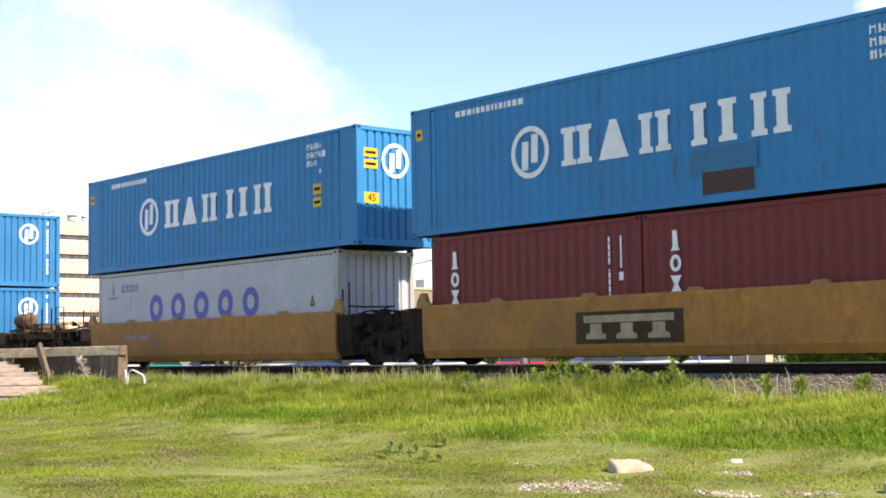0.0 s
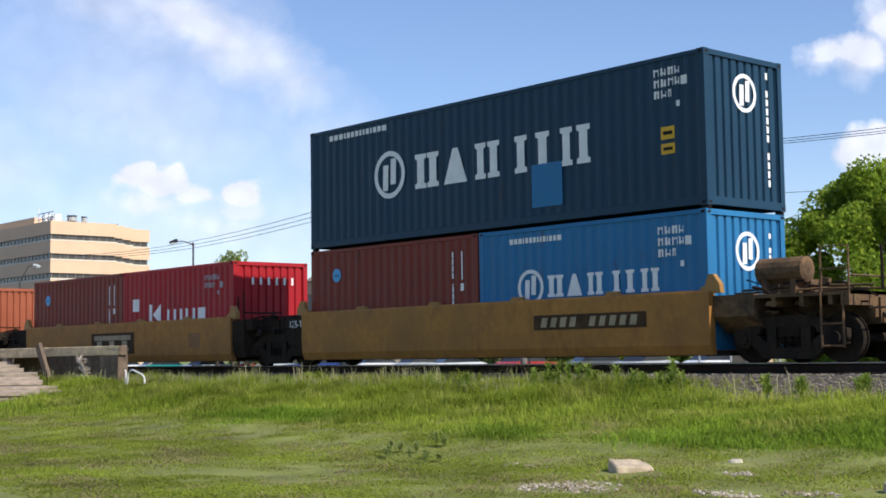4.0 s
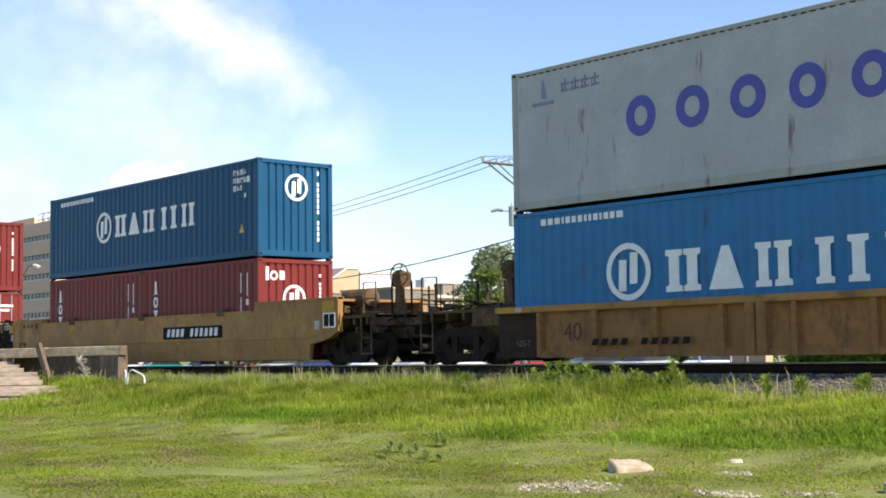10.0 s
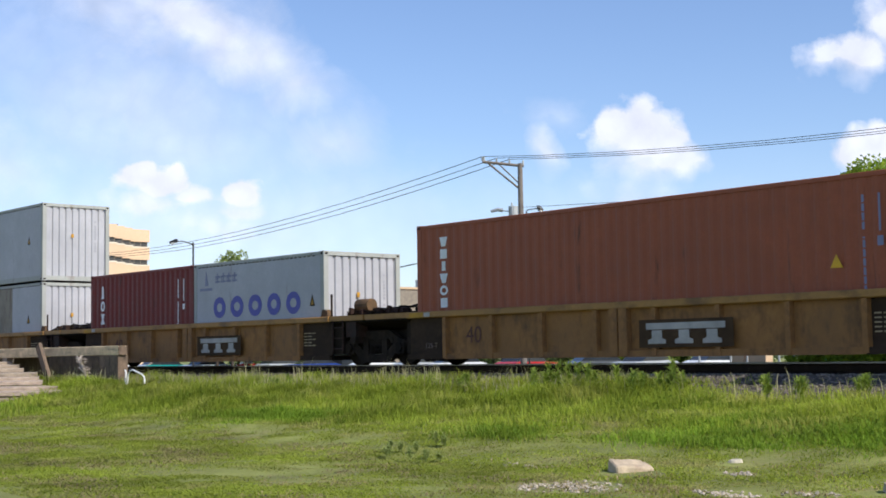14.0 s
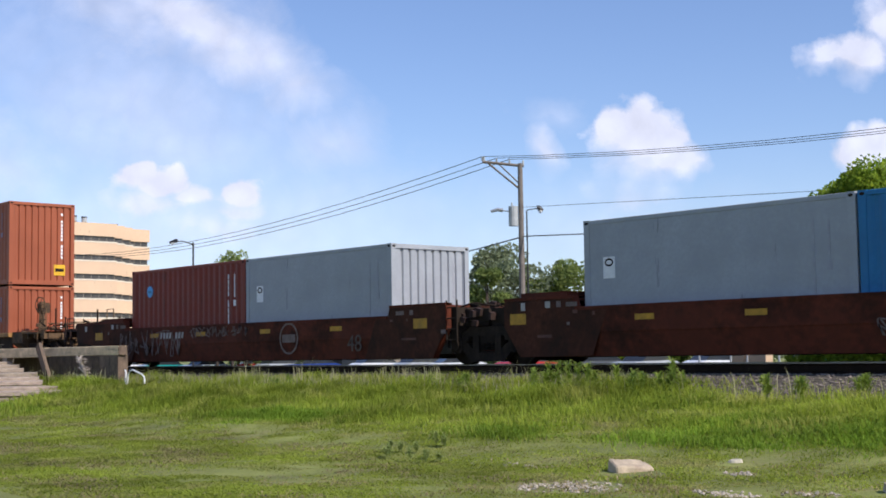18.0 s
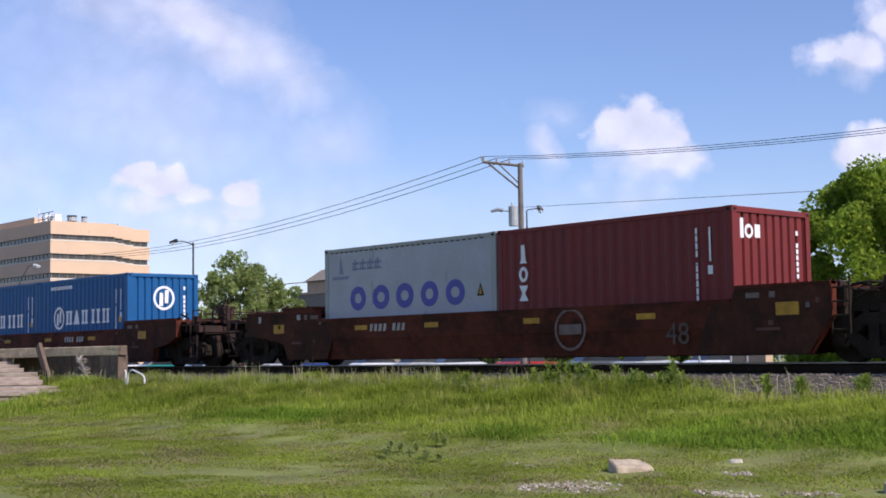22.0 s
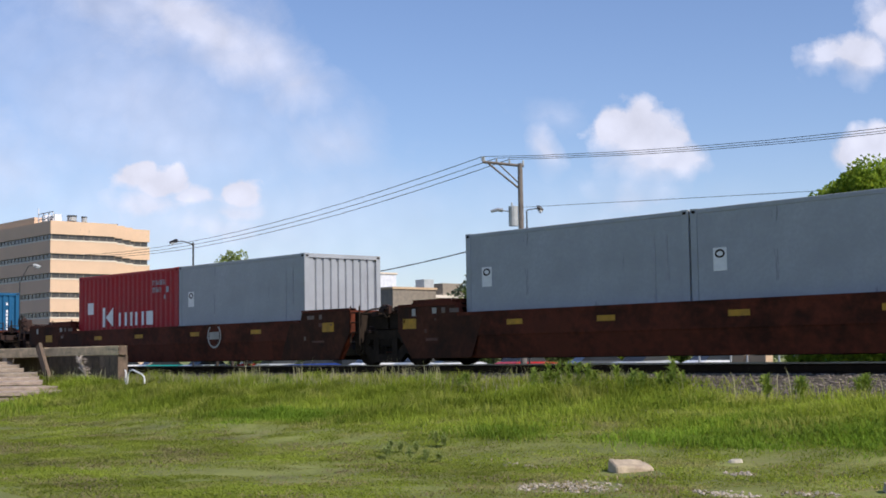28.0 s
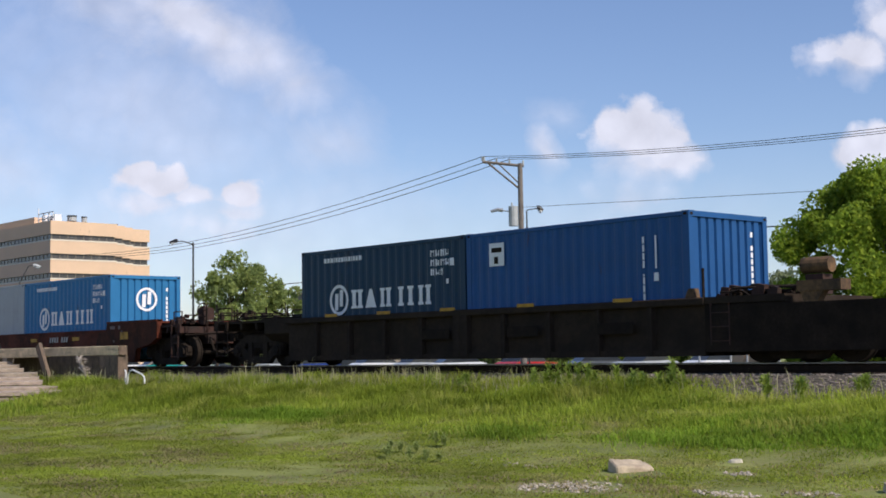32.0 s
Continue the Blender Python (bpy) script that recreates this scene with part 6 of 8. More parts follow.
def blades(name, n, area, height, width, mat, label, seed, lean=0.35, density=None, view_wedge=False):
    """Grass blades as bent two-piece strips. area: (x0, x1, y0, y1); height(x, y, rnd) in metres."""
    rs = np.random.RandomState(seed)
    x = rs.uniform(area[0], area[1], n)
    y = rs.uniform(area[2], area[3], n)
    if view_wedge:
        # only the wedge of ground inside the camera's view is sown
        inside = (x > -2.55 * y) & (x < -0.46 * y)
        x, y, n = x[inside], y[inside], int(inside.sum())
    keep = np.array([density(a, b) for a, b in zip(x, y)]) > rs.rand(n) if density else np.ones(n, bool)
    x, y = x[keep], y[keep]
    n = len(x)
    z = np.array([root_z(a, b) for a, b in zip(x, y)]) - 0.01
    h = np.array([height(a, b) for a, b in zip(x, y)]) * rs.uniform(0.55, 1.25, n)
    az, bend = rs.uniform(0, 2 * np.pi, n), rs.uniform(0.25, 1.0, n) * lean
    w = width * rs.uniform(0.7, 1.3, n)
    fx, fy = np.cos(az), np.sin(az)
    sx, sy = -fy * w / 2, fx * w / 2
    v = np.empty((n, 5, 3))
    mx, my = x + fx * h * bend * 0.35, y + fy * h * bend * 0.35
    v[:, 0] = np.stack([x - sx, y - sy, z], -1)
    v[:, 1] = np.stack([x + sx, y + sy, z], -1)
    v[:, 2] = np.stack([mx + sx * 0.8, my + sy * 0.8, z + h * 0.66], -1)
    v[:, 3] = np.stack([mx - sx * 0.8, my - sy * 0.8, z + h * 0.66], -1)
    v[:, 4] = np.stack([x + fx * h * bend, y + fy * h * bend, z + h * (1 - 0.28 * bend)], -1)
    me = bpy.data.meshes.new(name)
    me.vertices.add(n * 5)
    me.vertices.foreach_set("co", v.ravel())
    base = np.arange(n)[:, None] * 5
    loops = (base + np.array([0, 1, 2, 3, 3, 2, 4])).ravel()
    me.loops.add(len(loops))
    me.loops.foreach_set("vertex_index", loops)
    me.polygons.add(n * 2)
    st = (np.arange(n)[:, None] * 7 + np.array([0, 4])).ravel()
    me.polygons.foreach_set("loop_start", st)
    me.polygons.foreach_set("loop_total", np.tile([4, 3], n))
    me.update(calc_edges=True)
    me.materials.append(M[mat])
    return tagged(new(name, me), label, "grass", kind="stuff")


def patch(x, y):
    """Dry and lush patches of the lawn, 0 to 1."""
    return 0.5 + 0.7 * noise.noise(Vector((x * 0.28, y * 0.55, 5))) + 0.35 * noise.noise(Vector((x * 0.9, y * 1.6, 9)))


def bare(x, y):
    """Gravel spots in the lawn near the rock, and clearings that keep the rocks in the camera's view."""
    d = min(math.hypot((x + 8.75) / 0.52, (y - 9.30) / 0.62), math.hypot((x + 7.36) / 0.40, (y - 9.82) / 0.28), math.hypot((x + 6.75) / 0.4, (y - 10.15) / 0.25), math.hypot((x + 8.1) / 0.25, (y - 11.0) / 0.15),
            math.hypot((x + 9.0) / 0.42, (y - 10.42) / 0.32), math.hypot((x + 8.52) / 0.18, (y - 11.5) / 0.16), math.hypot((x + 6.3) / 0.2, (y - 10.5) / 0.2))
    return min(1.0, max(0.0, (d - 0.8) * 2.5))


def lush(x, y):
    """Taller growth towards the track."""
    k = min(1.0, max(0.0, (y - 12.6 + 1.4 * noise.noise(Vector((x * 0.3, y * 0.3, 2)))) / 4.0))
    return min(1.0, k + 0.55 * math.exp(-((x + 9.3) / 1.6) ** 2 - ((y - 14.5) / 1.1) ** 2) + 0.45 * math.exp(-((x + 13.2) / 1.0) ** 2 - ((y - 12.7) / 0.8) ** 2) + 0.35 * math.exp(-((x + 16.4) / 1.4) ** 2 - ((y - 13.9) / 0.9) ** 2) + 0.4 * math.exp(-((x + 25.2) / 2.5) ** 2 - ((y - 14.2) / 1.2) ** 2))


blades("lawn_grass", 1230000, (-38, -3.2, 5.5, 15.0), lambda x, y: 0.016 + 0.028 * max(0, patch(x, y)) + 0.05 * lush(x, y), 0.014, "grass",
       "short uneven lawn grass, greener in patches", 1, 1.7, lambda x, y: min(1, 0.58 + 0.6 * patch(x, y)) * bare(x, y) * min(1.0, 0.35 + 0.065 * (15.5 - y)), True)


def clump(x, y):
    """Uneven height of the unmown grass, 0.4 to 1.3."""
    return max(0.4, min(1.3, 0.85 + 0.8 * noise.noise(Vector((x * 0.8, y * 0.9, 21))) + 0.3 * noise.noise(Vector((x * 2.6, y * 2.6, 23)))))


def tall_here(x, y):
    """How thick the unmown grass stands: dense by the track, thinning towards the lawn and over the stones."""
    k = (0.08 + 0.92 * lush(x, y)) * (0.45 + patch(x, y)) * bare(x, y)
    if y > 16.6 and x > -14.4:
        k *= 0.10 if x > -13.3 else 0.5
    if y > 17.8:
        k *= 0.8 if x < -14.4 else 0.3
    return k


blades("tall_grass", 270000, (-48, -6.5, 11.6, 18.9), lambda x, y: (0.07 + 0.30 * lush(x, y) * (1 if x < -13.5 else 0.6) * (1 if y < 17.9 else 0.62)) * clump(x, y), 0.0125, "grass_tall",
       "tall loose green grass along the track", 2, 1.5, tall_here)


def lush_spots(x, y):
    """Where the grass grows deep green and thick."""
    k = 0.0
    for cx, cy, rx, ry in ((-25.0, 14.8, 3.2, 1.0), (-14.8, 16.2, 3.0, 0.7), (-9.3, 14.3, 2.2, 0.7), (-8.2, 13.3, 2.0, 0.7), (-9.8, 12.7, 1.6, 0.4), (-19.5, 13.4, 2.0, 0.6), (-30.0, 12.6, 2.2, 0.7), (-13.0, 12.4, 1.2, 0.4)):
        k = max(k, math.exp(-((x - cx) / rx) ** 2 - ((y - cy) / ry) ** 2))
    return max(0.0, k * 1.1 - 0.12 + 0.35 * noise.noise(Vector((x * 0.9, y * 1.1, 31))))


def dry_spots(x, y):
    """Where dead straw lies in the short lawn."""
    k = noise.noise(Vector((x * 0.5, y * 0.9, 41))) + 0.6 * noise.noise(Vector((x * 1.7, y * 2.3, 43)))
    return max(0.0, min(1.0, k * 1.6)) * max(0.0, min(1.0, (13.0 - y) / 3.0))


blades("lush_grass", 330000, (-36, -6, 11.4, 17.6), lambda x, y: (0.07 + 0.13 * lush_spots(x, y)) * clump(x, y), 0.0115, "grass_lush",
       "thick deep green grass in lush patches", 6, 1.5, lambda x, y: lush_spots(x, y) * bare(x, y))
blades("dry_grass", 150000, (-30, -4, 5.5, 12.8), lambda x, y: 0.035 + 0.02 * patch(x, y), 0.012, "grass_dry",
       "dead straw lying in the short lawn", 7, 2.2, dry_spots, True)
blades("ramp_grass", 7000, (-33.5, -24.5, 10.2, 15.6), lambda x, y: 0.32 * clump(x, y), 0.018, "grass_tall",
       "long grass growing round the ramp", 4, 1.1, lambda x, y: max(0.0, 1 - abs((x + 30.5) + (y - 14.9) * 0.9) / 1.4))
blades("seed_grass", 9000, (-46, -9, 16.2, 18.4), lambda x, y: 0.48 * clump(x, y), 0.013, "seed",
       "thin straw-coloured seeding grass stalks", 3, 0.45, lambda x, y: 0.55 if x < -15 else 0.06)


def weed(x, y, h, seed, size=1.0, mat="weed", label="leafy bright green weed growing in the tall grass"):
    """A leafy upright weed."""
    rgw = random.Random(seed)
    z = ground_z(x, y)
    ob = thing("weed", label, "weed", "weeds along the track", loc=(x, y, z))
    part("stem", Mesh().tube([(0, 0, -0.05), (0.02, 0.01, h * 0.5), (0.05, 0.0, h)], 0.008 * size, 5, 0.004 * size), mat, ob)
    m = Mesh()
    for i in range(90):
        zz = h * rgw.uniform(0.15, 1.0)
        a = rgw.uniform(0, 6.28)
        l, w = rgw.uniform(0.12, 0.25) * (1.2 - 0.6 * zz / h) * size, rgw.uniform(0.010, 0.020) * size
        c, s = math.cos(a), math.sin(a)
        up = rgw.uniform(0.5, 1.3) * l
        m.add([(0, 0, zz), (c * l * 0.5 - s * w, s * l * 0.5 + c * w, zz + up * 0.7), (c * l, s * l, zz + up * 0.6), (c * l * 0.5 + s * w, s * l * 0.5 - c * w, zz + up * 0.7)], [(0, 1, 2, 3)])
    part("leaves", m, mat, ob)
    return ob


rgq = random.Random(77)
for i in range(22):
    # thickest where the stones begin
    x = -13.7 - 3.4 * rgq.random() ** 1.2 if i < 17 else rgq.uniform(-30, -18)
    weed(x, rgq.uniform(16.5, 17.3), rgq.uniform(0.34, 0.58) if i < 17 else rgq.uniform(0.25, 0.36), 40 + i)
for i in range(12):
    u, v = 0.36 * math.sin(i * 2.4), 0.75 * math.sin(i * 1.3 + 0.4)
    weed(-12.6 + 0.66 * u - 0.75 * v, 10.7 + 0.75 * u + 0.66 * v, 0.12 + 0.04 * math.sin(i * 1.9), 93 + i, 0.42, "weed_dull", "dull green feathery weed in the short lawn")
for i in range(5):
    weed(rgq.uniform(-12.6, -10.4), rgq.uniform(16.9, 17.5), rgq.uniform(0.22, 0.34), 70 + i)


def boulder(name, label, loc, size, mat, seed, cut=0.55):
    bm = bmesh.new()
    bmesh.ops.create_icosphere(bm, subdivisions=3, radius=1)
    for v in bm.verts:
        d = v.co.normalized()
        k = 1 + 0.20 * noise.noise(d * 1.3 + Vector((seed, 0, 0))) + 0.06 * noise.noise(d * 4 + Vector((0, seed, 0)))
        c = [max(-cut, min(cut, q)) for q in d * k]
        v.co = Vector((c[0] * size[0] + 0.15 * size[0] * c[2], c[1] * size[1], c[2] * size[2]))
    me = bpy.data.meshes.new(name)
    bm.to_mesh(me)
    bm.free()
    me.materials.append(M[mat])
    ob = new(name, me)
    ob.matrix_basis = pose(*loc, 3, -4, 40)
    return tagged(ob, label, "rock")


def stone_block(label, loc, turn, size, seed):
    """A broken block: sloping top, rough ends, chipped edges."""
    lx, ly, zf, zb = size
    bm = bmesh.new()
    vs = [bm.verts.new(c) for c in ((-lx, -ly, -0.06), (lx, -ly, -0.06), (lx, ly, -0.06), (-lx, ly, -0.06),
                                    (-lx * 0.96, -ly * 0.92, zf * 1.12), (lx * 0.93, -ly * 0.95, zf * 0.82), (lx * 0.80, ly * 0.95, zb * 0.88), (-lx * 0.90, ly, zb))]
    for f in ((3, 2, 1, 0), (4, 5, 6, 7), (0, 1, 5, 4), (1, 2, 6, 5), (2, 3, 7, 6), (3, 0, 4, 7)):
        bm.faces.new([vs[i] for i in f])
    bmesh.ops.bevel(bm, geom=list(bm.edges), offset=0.014, segments=1, affect="EDGES")
    bmesh.ops.subdivide_edges(bm, edges=list(bm.edges), cuts=4, use_grid_fill=True)
    for v in bm.verts:
        q = v.co.copy()
        v.co += 0.012 * Vector((noise.noise(q * 9 + Vector((seed, 0, 0))), noise.noise(q * 9 + Vector((0, seed, 0))), noise.noise(q * 9 + Vector((0, 0, seed))))) + Vector((0, 0, 0.006 * noise.noise(q * 30)))
    bm.normal_update()
    me = bpy.data.meshes.new("rock")
    bm.to_mesh(me)
    bm.free()
    me.materials.append(M["stone"])
    ob = new("rock", me)
    ob.matrix_basis = pose(*loc, 0, 0, turn)
    return tagged(ob, label, "rock")


stone_block("sloping tan block of stone lying in the grass", (-9.14, 10.62, 0.0), 62, (0.21, 0.15, 0.10, 0.165), 3)
boulder("rock", "small pale rounded stone in the grass", (-8.60, 11.62, 0.045), (0.10, 0.09, 0.10), "stone2", 8, 0.8)
boulder("rock", "small tan stone at the edge of the grass", (-6.20, 10.62, 0.03), (0.16, 0.14, 0.13), "stone", 5)

gs = []
for cx, cy, rx, ry, n in ((-8.75, 9.30, 0.46, 0.54, 240), (-7.36, 9.82, 0.32, 0.22, 90), (-6.75, 10.15, 0.32, 0.18, 30), (-8.1, 11.0, 0.25, 0.15, 40), (-10.6, 10.6, 0.4, 0.2, 30)):
    for _ in range(n):
        a, r = rg.uniform(0, 6.28), rg.random() ** 0.7
        x, y = cx + rx * r * math.cos(a), cy + ry * r * math.sin(a)
        gs.append((x, y, ground_z(x, y), rg.uniform(0.010, 0.034)))
me = stones("pebbles", gs, "gravel", "", 21).data("pebbles")
me.materials.append(paint("pale_pebbles", (0.39, 0.34, 0.27), 0.95, grain=0.2, vary=0.35, island=True))
tagged(new("pebbles", me), "loose pale gravel showing through the grass", "gravel", kind="stuff")


# ------------------------------------------------------------ loading ramp
def plank(parent, x0, x1, y0, y1, z, t, tilt=0.0, name="plank", rz=0.0, mat="timber"):
    m = Mesh().chamfer(-(x1 - x0) / 2, (x1 - x0) / 2, -(y1 - y0) / 2, (y1 - y0) / 2, -t, 0, 0.012)
    return part(name, m, mat, parent, at=pose((x0 + x1) / 2, (y0 + y1) / 2, z, 0, tilt, rz))


dock = thing("timber_dock", "weathered grey timber loading dock with a heavy edge beam", "dock")
plank(dock, -36.0, -31.62, 16.9, 17.15, 1.60, 0.24, name="edge_beam", mat="timber_pale")
plank(dock, -52.0, -36.05, 16.9, 17.15, 1.61, 0.27, name="edge_beam", mat="timber_pale")
# thin cap whose dark colour tones down the sunlit end of the beam
part("end_grain", Mesh().chamfer(-31.62, -31.59, 16.905, 17.145, 1.365, 1.595, 0.03), "oldpost", dock, "beam end cap with shade put into its colour")
part("post", Mesh().chamfer(-0.50, 0.50, -0.14, 0.14, 0, 0.92, 0.015), "oldpost", dock, "thick brown timber post", at=pose(-32.15, 17.05, 0.45))
part("post", Mesh().chamfer(-0.16, 0.16, -0.12, 0.12, 0, 0.95, 0.012), "timber", dock, at=pose(-38.6, 17.05, 0.42))
part("post", Mesh().chamfer(-0.16, 0.16, -0.12, 0.12, 0, 0.95, 0.012), "timber", dock, at=pose(-45.0, 17.05, 0.42))
part("brace", Mesh().chamfer(-0.11, 0.11, -0.05, 0.05, -0.25, 1.36, 0.01), "oldpost", dock, "leaning timber stake", at=pose(-34.85, 16.60, 0.55, 0, -34, 0))
for i in range(7):
    plank(dock, -52, -38.0, 17.2 + i * 0.14, 17.33 + i * 0.14, 1.58 - 0.003 * (i % 3), 0.06, name="deck_board")
# added backing, closes the gap so the space below the deck stays dark
part("back_board", Mesh().box(-52, -34.2, 18.0, 18.06, 0.35, 1.5), "oldpost", dock, "added board that fills the dark beneath the dock")

ramp = thing("timber_ramp", "weathered grey plank ramp rising to the dock", "ramp")
A, B = Vector((-30.8, 15.0, 0.50)), Vector((-39.4, 17.2, 1.36))
for i in range(9):
    # broad boards laid across the slope, each a little askew
    p = A.lerp(B, i / 8.2)
    ex = 0.10 * math.sin(i * 2.1) + 0.06 * math.sin(i * 5.3)
    m = Mesh().chamfer(-0.05 - ex, 5.6, -1.08, 0.0, -0.10, 0.0, 0.014)
    part("plank", m, "timber", ramp, at=pose(p.x, p.y, p.z + 0.012 * math.sin(i * 4.1), 0, 0, -115.8 + 0.7 * math.sin(i * 2.7)) @ pose(0, 0, 0, -1.0 + 0.8 * math.sin(i * 3), 0, 0))
part("stringer", Mesh().box(0.05, 5.5, -0.16, -0.04, -0.45, -0.125), "timber", ramp, at=pose(A.x, A.y, A.z, 0, 0, -115.8))
part("stringer", Mesh().prism_y([(0.3, -0.3), (0.3, -0.11), (8.7, 0.70), (8.7, -0.3)], -0.06, 0.06), "timber", ramp, at=pose(A.x - 0.2, A.y - 0.45, A.z, 0, 0, 165.7))

twig = thing("dead_weed", "pale dry dead weed leaning beside the dock post", "weed", loc=(-32.75, 16.62, 0.52))
rgd = random.Random(91)
part("stem", Mesh().tube([(0, 0, -0.05), (-0.16, 0, 0.42), (-0.42, 0, 0.76)], 0.014, 5, 0.007), "dead", twig)
dm = Mesh()
for i in range(90):
    k = rgd.uniform(0.25, 1.0)
    x, z = -0.42 * k ** 1.3, 0.76 * k
    dm.tube([(x, 0, z), (x + rgd.uniform(-0.34, 0.34), rgd.uniform(-0.1, 0.1), z + rgd.uniform(-0.06, 0.14))], 0.014, 4, 0.007)
part("dry_twigs", dm, "dead", twig)["kind"] = "stuff"

pipe = thing("bent_pipe", "white-painted bent pipe sticking out of the grass", "pipe")
part("tube", Mesh().tube([(-29.94, 16.2, 0.45), (-29.92, 16.2, 0.95), (-29.96, 16.2, 0.99)], 0.019, 8), "pipe", pipe)
part("tube", Mesh().tube([(-29.84, 16.2, 0.62), (-29.82, 16.2, 0.86), (-29.72, 16.2, 0.96), (-29.58, 16.2, 0.99), (-29.12, 16.2, 0.88), (-29.02, 16.2, 0.81), (-29.0, 16.2, 0.66)], 0.020, 8), "pipe", pipe)


# ------------------------------------------------------------ buildings
office = thing("office_building", "tan office block with dark ribbon windows and stepped corner", "building", loc=(-233.9, 111.2, -0.25))


def storeys(x0, x1, y0, y1, top):
    """Spandrels, pale sills and recessed window bands of one wing."""
    z, k = top, 0
    while z > 0.5:
        lo = max(0.0, z - (2.45 if k == 0 else 2.63))
        part("wall", Mesh().box(x0, x1, y0, y1, lo, z), "concrete", office)
        part("sill", Mesh().box(x0 - 0.06, x1 + 0.06, y0 - 0.06, y1 + 0.06, z - 0.28, z), "lightband", office) if k else None
        if lo > 1.2:
            w = part("window_band", Mesh().box(x0 + 0.35, x1 - 0.35, y0 + 0.35, y1 - 0.35, lo - 0.96, lo), "office_glass", office, "grey ribbon window")
            mu = Mesh()
            n = int((y1 - y0) / 1.6)
            for i in range(n + 1):
                yy = y0 + 0.4 + (y1 - y0 - 0.8) * i / max(1, n)
                mu.box(x1 - 0.36, x1 - 0.27, yy - 0.05, yy + 0.05, lo - 0.96, lo)
            n = int((x1 - x0) / 1.6)
            for i in range(n + 1):
                xx = x0 + 0.4 + (x1 - x0 - 0.8) * i / max(1, n)
                mu.box(xx - 0.05, xx + 0.05, y0 + 0.27, y0 + 0.36, lo - 0.96, lo)
            part("mullions", mu, "roofgrey", w)["kind"] = "stuff"
        z = lo - 0.96
        k += 1


storeys(-40, 0, 0, 13.5, 27.2)
storeys(-40, -2.4, 13.5, 16.4, 27.2)
storeys(-40, -4.8, 16.4, 19.4, 27.2)
storeys(-40, -7.2, 19.4, 24.5, 27.2)
part("penthouse", Mesh().box(-30, -9, 1.0, 6, 27.2, 28.6), "concrete", office)
for x, y, r in ((-2.0, 2.2, 0.75), (-2.0, 5.2, 0.85), (-2.6, 8.0, 0.5)):
    fan = part("roof_fan", Mesh().prism_z([(x + r * math.cos(k * 0.524), y + r * math.sin(k * 0.524)) for k in range(12)], 27.5, 28.35), "polegrey", office, "round rooftop fan housing")
    part("fan_curb", Mesh().box(x - r * 0.8, x + r * 0.8, y - r * 0.8, y + r * 0.8, 27.2, 27.5), "darkpole", fan)
    part("fan_cap", Mesh().prism_z([(x + r * 1.15 * math.cos(k * 0.524), y + r * 1.15 * math.sin(k * 0.524)) for k in range(12)], 28.35, 28.55), "darkpole", fan)
frame_bars = Mesh()
for xx in (-6.6, -4.4, -2.2, -0.5):
    frame_bars.box(xx, xx + 0.16, 0.6, 0.76, 27.2, 29.0 if xx > -5 else 30.0)
for zz in (27.8, 28.85):
    frame_bars.box(-6.6, -0.34, 0.6, 0.76, zz, zz + 0.15)
part("roof_frame", frame_bars, "roofwhite", office, "white rooftop screen frame")
for x0, x1, z1 in ((-6.2, -4.8, 28.7), (-3.9, -2.6, 28.4), (-1.9, -0.9, 28.6)):
    part("cooling_unit", Mesh().chamfer(x0, x1, 1.2, 2.6, 27.2, z1, 0.08), "roofwhite", office, "pale rooftop cooling unit")
part("roof_pipe", Mesh().tube([(-5.5, 14.2, 27.2), (-5.5, 14.2, 27.7), (-5.5, 16.6, 27.75)], 0.12, 6), "darkpole", office)

shop = thing("low_building", "tan stucco building with a sloped roof edge", "building", loc=(-111.4, 83.6, -0.25))
part("wall", Mesh().box(-4.2, 0, 0, 3.55, 0, 9.3), "tan", shop)
part("gable", Mesh().prism_x([(0.0, 9.3), (3.55, 9.3), (3.55, 10.45), (2.0, 10.45)], -4.2, 0.0), "tan", shop)
part("roof", Mesh().prism_x([(-0.25, 9.22), (2.0, 10.5), (3.7, 10.5), (3.7, 10.62), (1.95, 10.62), (-0.25, 9.34)], -4.35, 0.04), "roofgrey", shop, "grey sloped roof sheet")
part("trim", Mesh().prism_x([(-0.28, 9.2), (2.0, 10.48), (3.72, 10.48), (3.72, 10.64), (1.95, 10.64), (-0.28, 9.36)], 0.045, 0.12), "roofwhite", shop, "white roof edge")
part("window", Mesh().box(-3.4, -0.9, -0.05, 0.05, 5.8, 8.0), "glass", shop)
wing = thing("low_building", "low grey-tan flat-roofed building before the tan building", "building", loc=(-100.7, 75.0, -0.25))
part("wall", Mesh().box(-5.2, 0, 0, 3.0, 0, 7.3), "roofgrey", wing)
part("roof", Mesh().box(-5.3, 0.1, -0.1, 3.1, 7.3, 7.5), "tan", wing)
wing2 = thing("low_building", "low grey-tan flat-roofed building behind the lot", "building", loc=(-98.4, 75.0, -0.25))
part("wall", Mesh().box(0, 7.3, 0, 5.0, 0, 7.25), "roofgrey", wing2)
part("roof", Mesh().box(-0.1, 7.4, -0.1, 5.1, 7.25, 7.45), "tan", wing2)
hall = thing("white_building", "bright white flat-roofed building beside the tan building", "building", loc=(-112.5, 88.2, -0.25))
part("wall", Mesh().box(-8, 0, 0, 4.95, 0, 10.15), "roofwhite", hall)
part("roof", Mesh().box(-8.1, 0.1, -0.1, 5.05, 10.15, 10.35), "lightband", hall)
shed = thing("long_shed", "long low tan building with a flat roof", "building", loc=(-119.0, 91.8, -0.25))
part("wall", Mesh().box(-6, 0, 0, 19.5, 0, 8.1), "tan", shed)
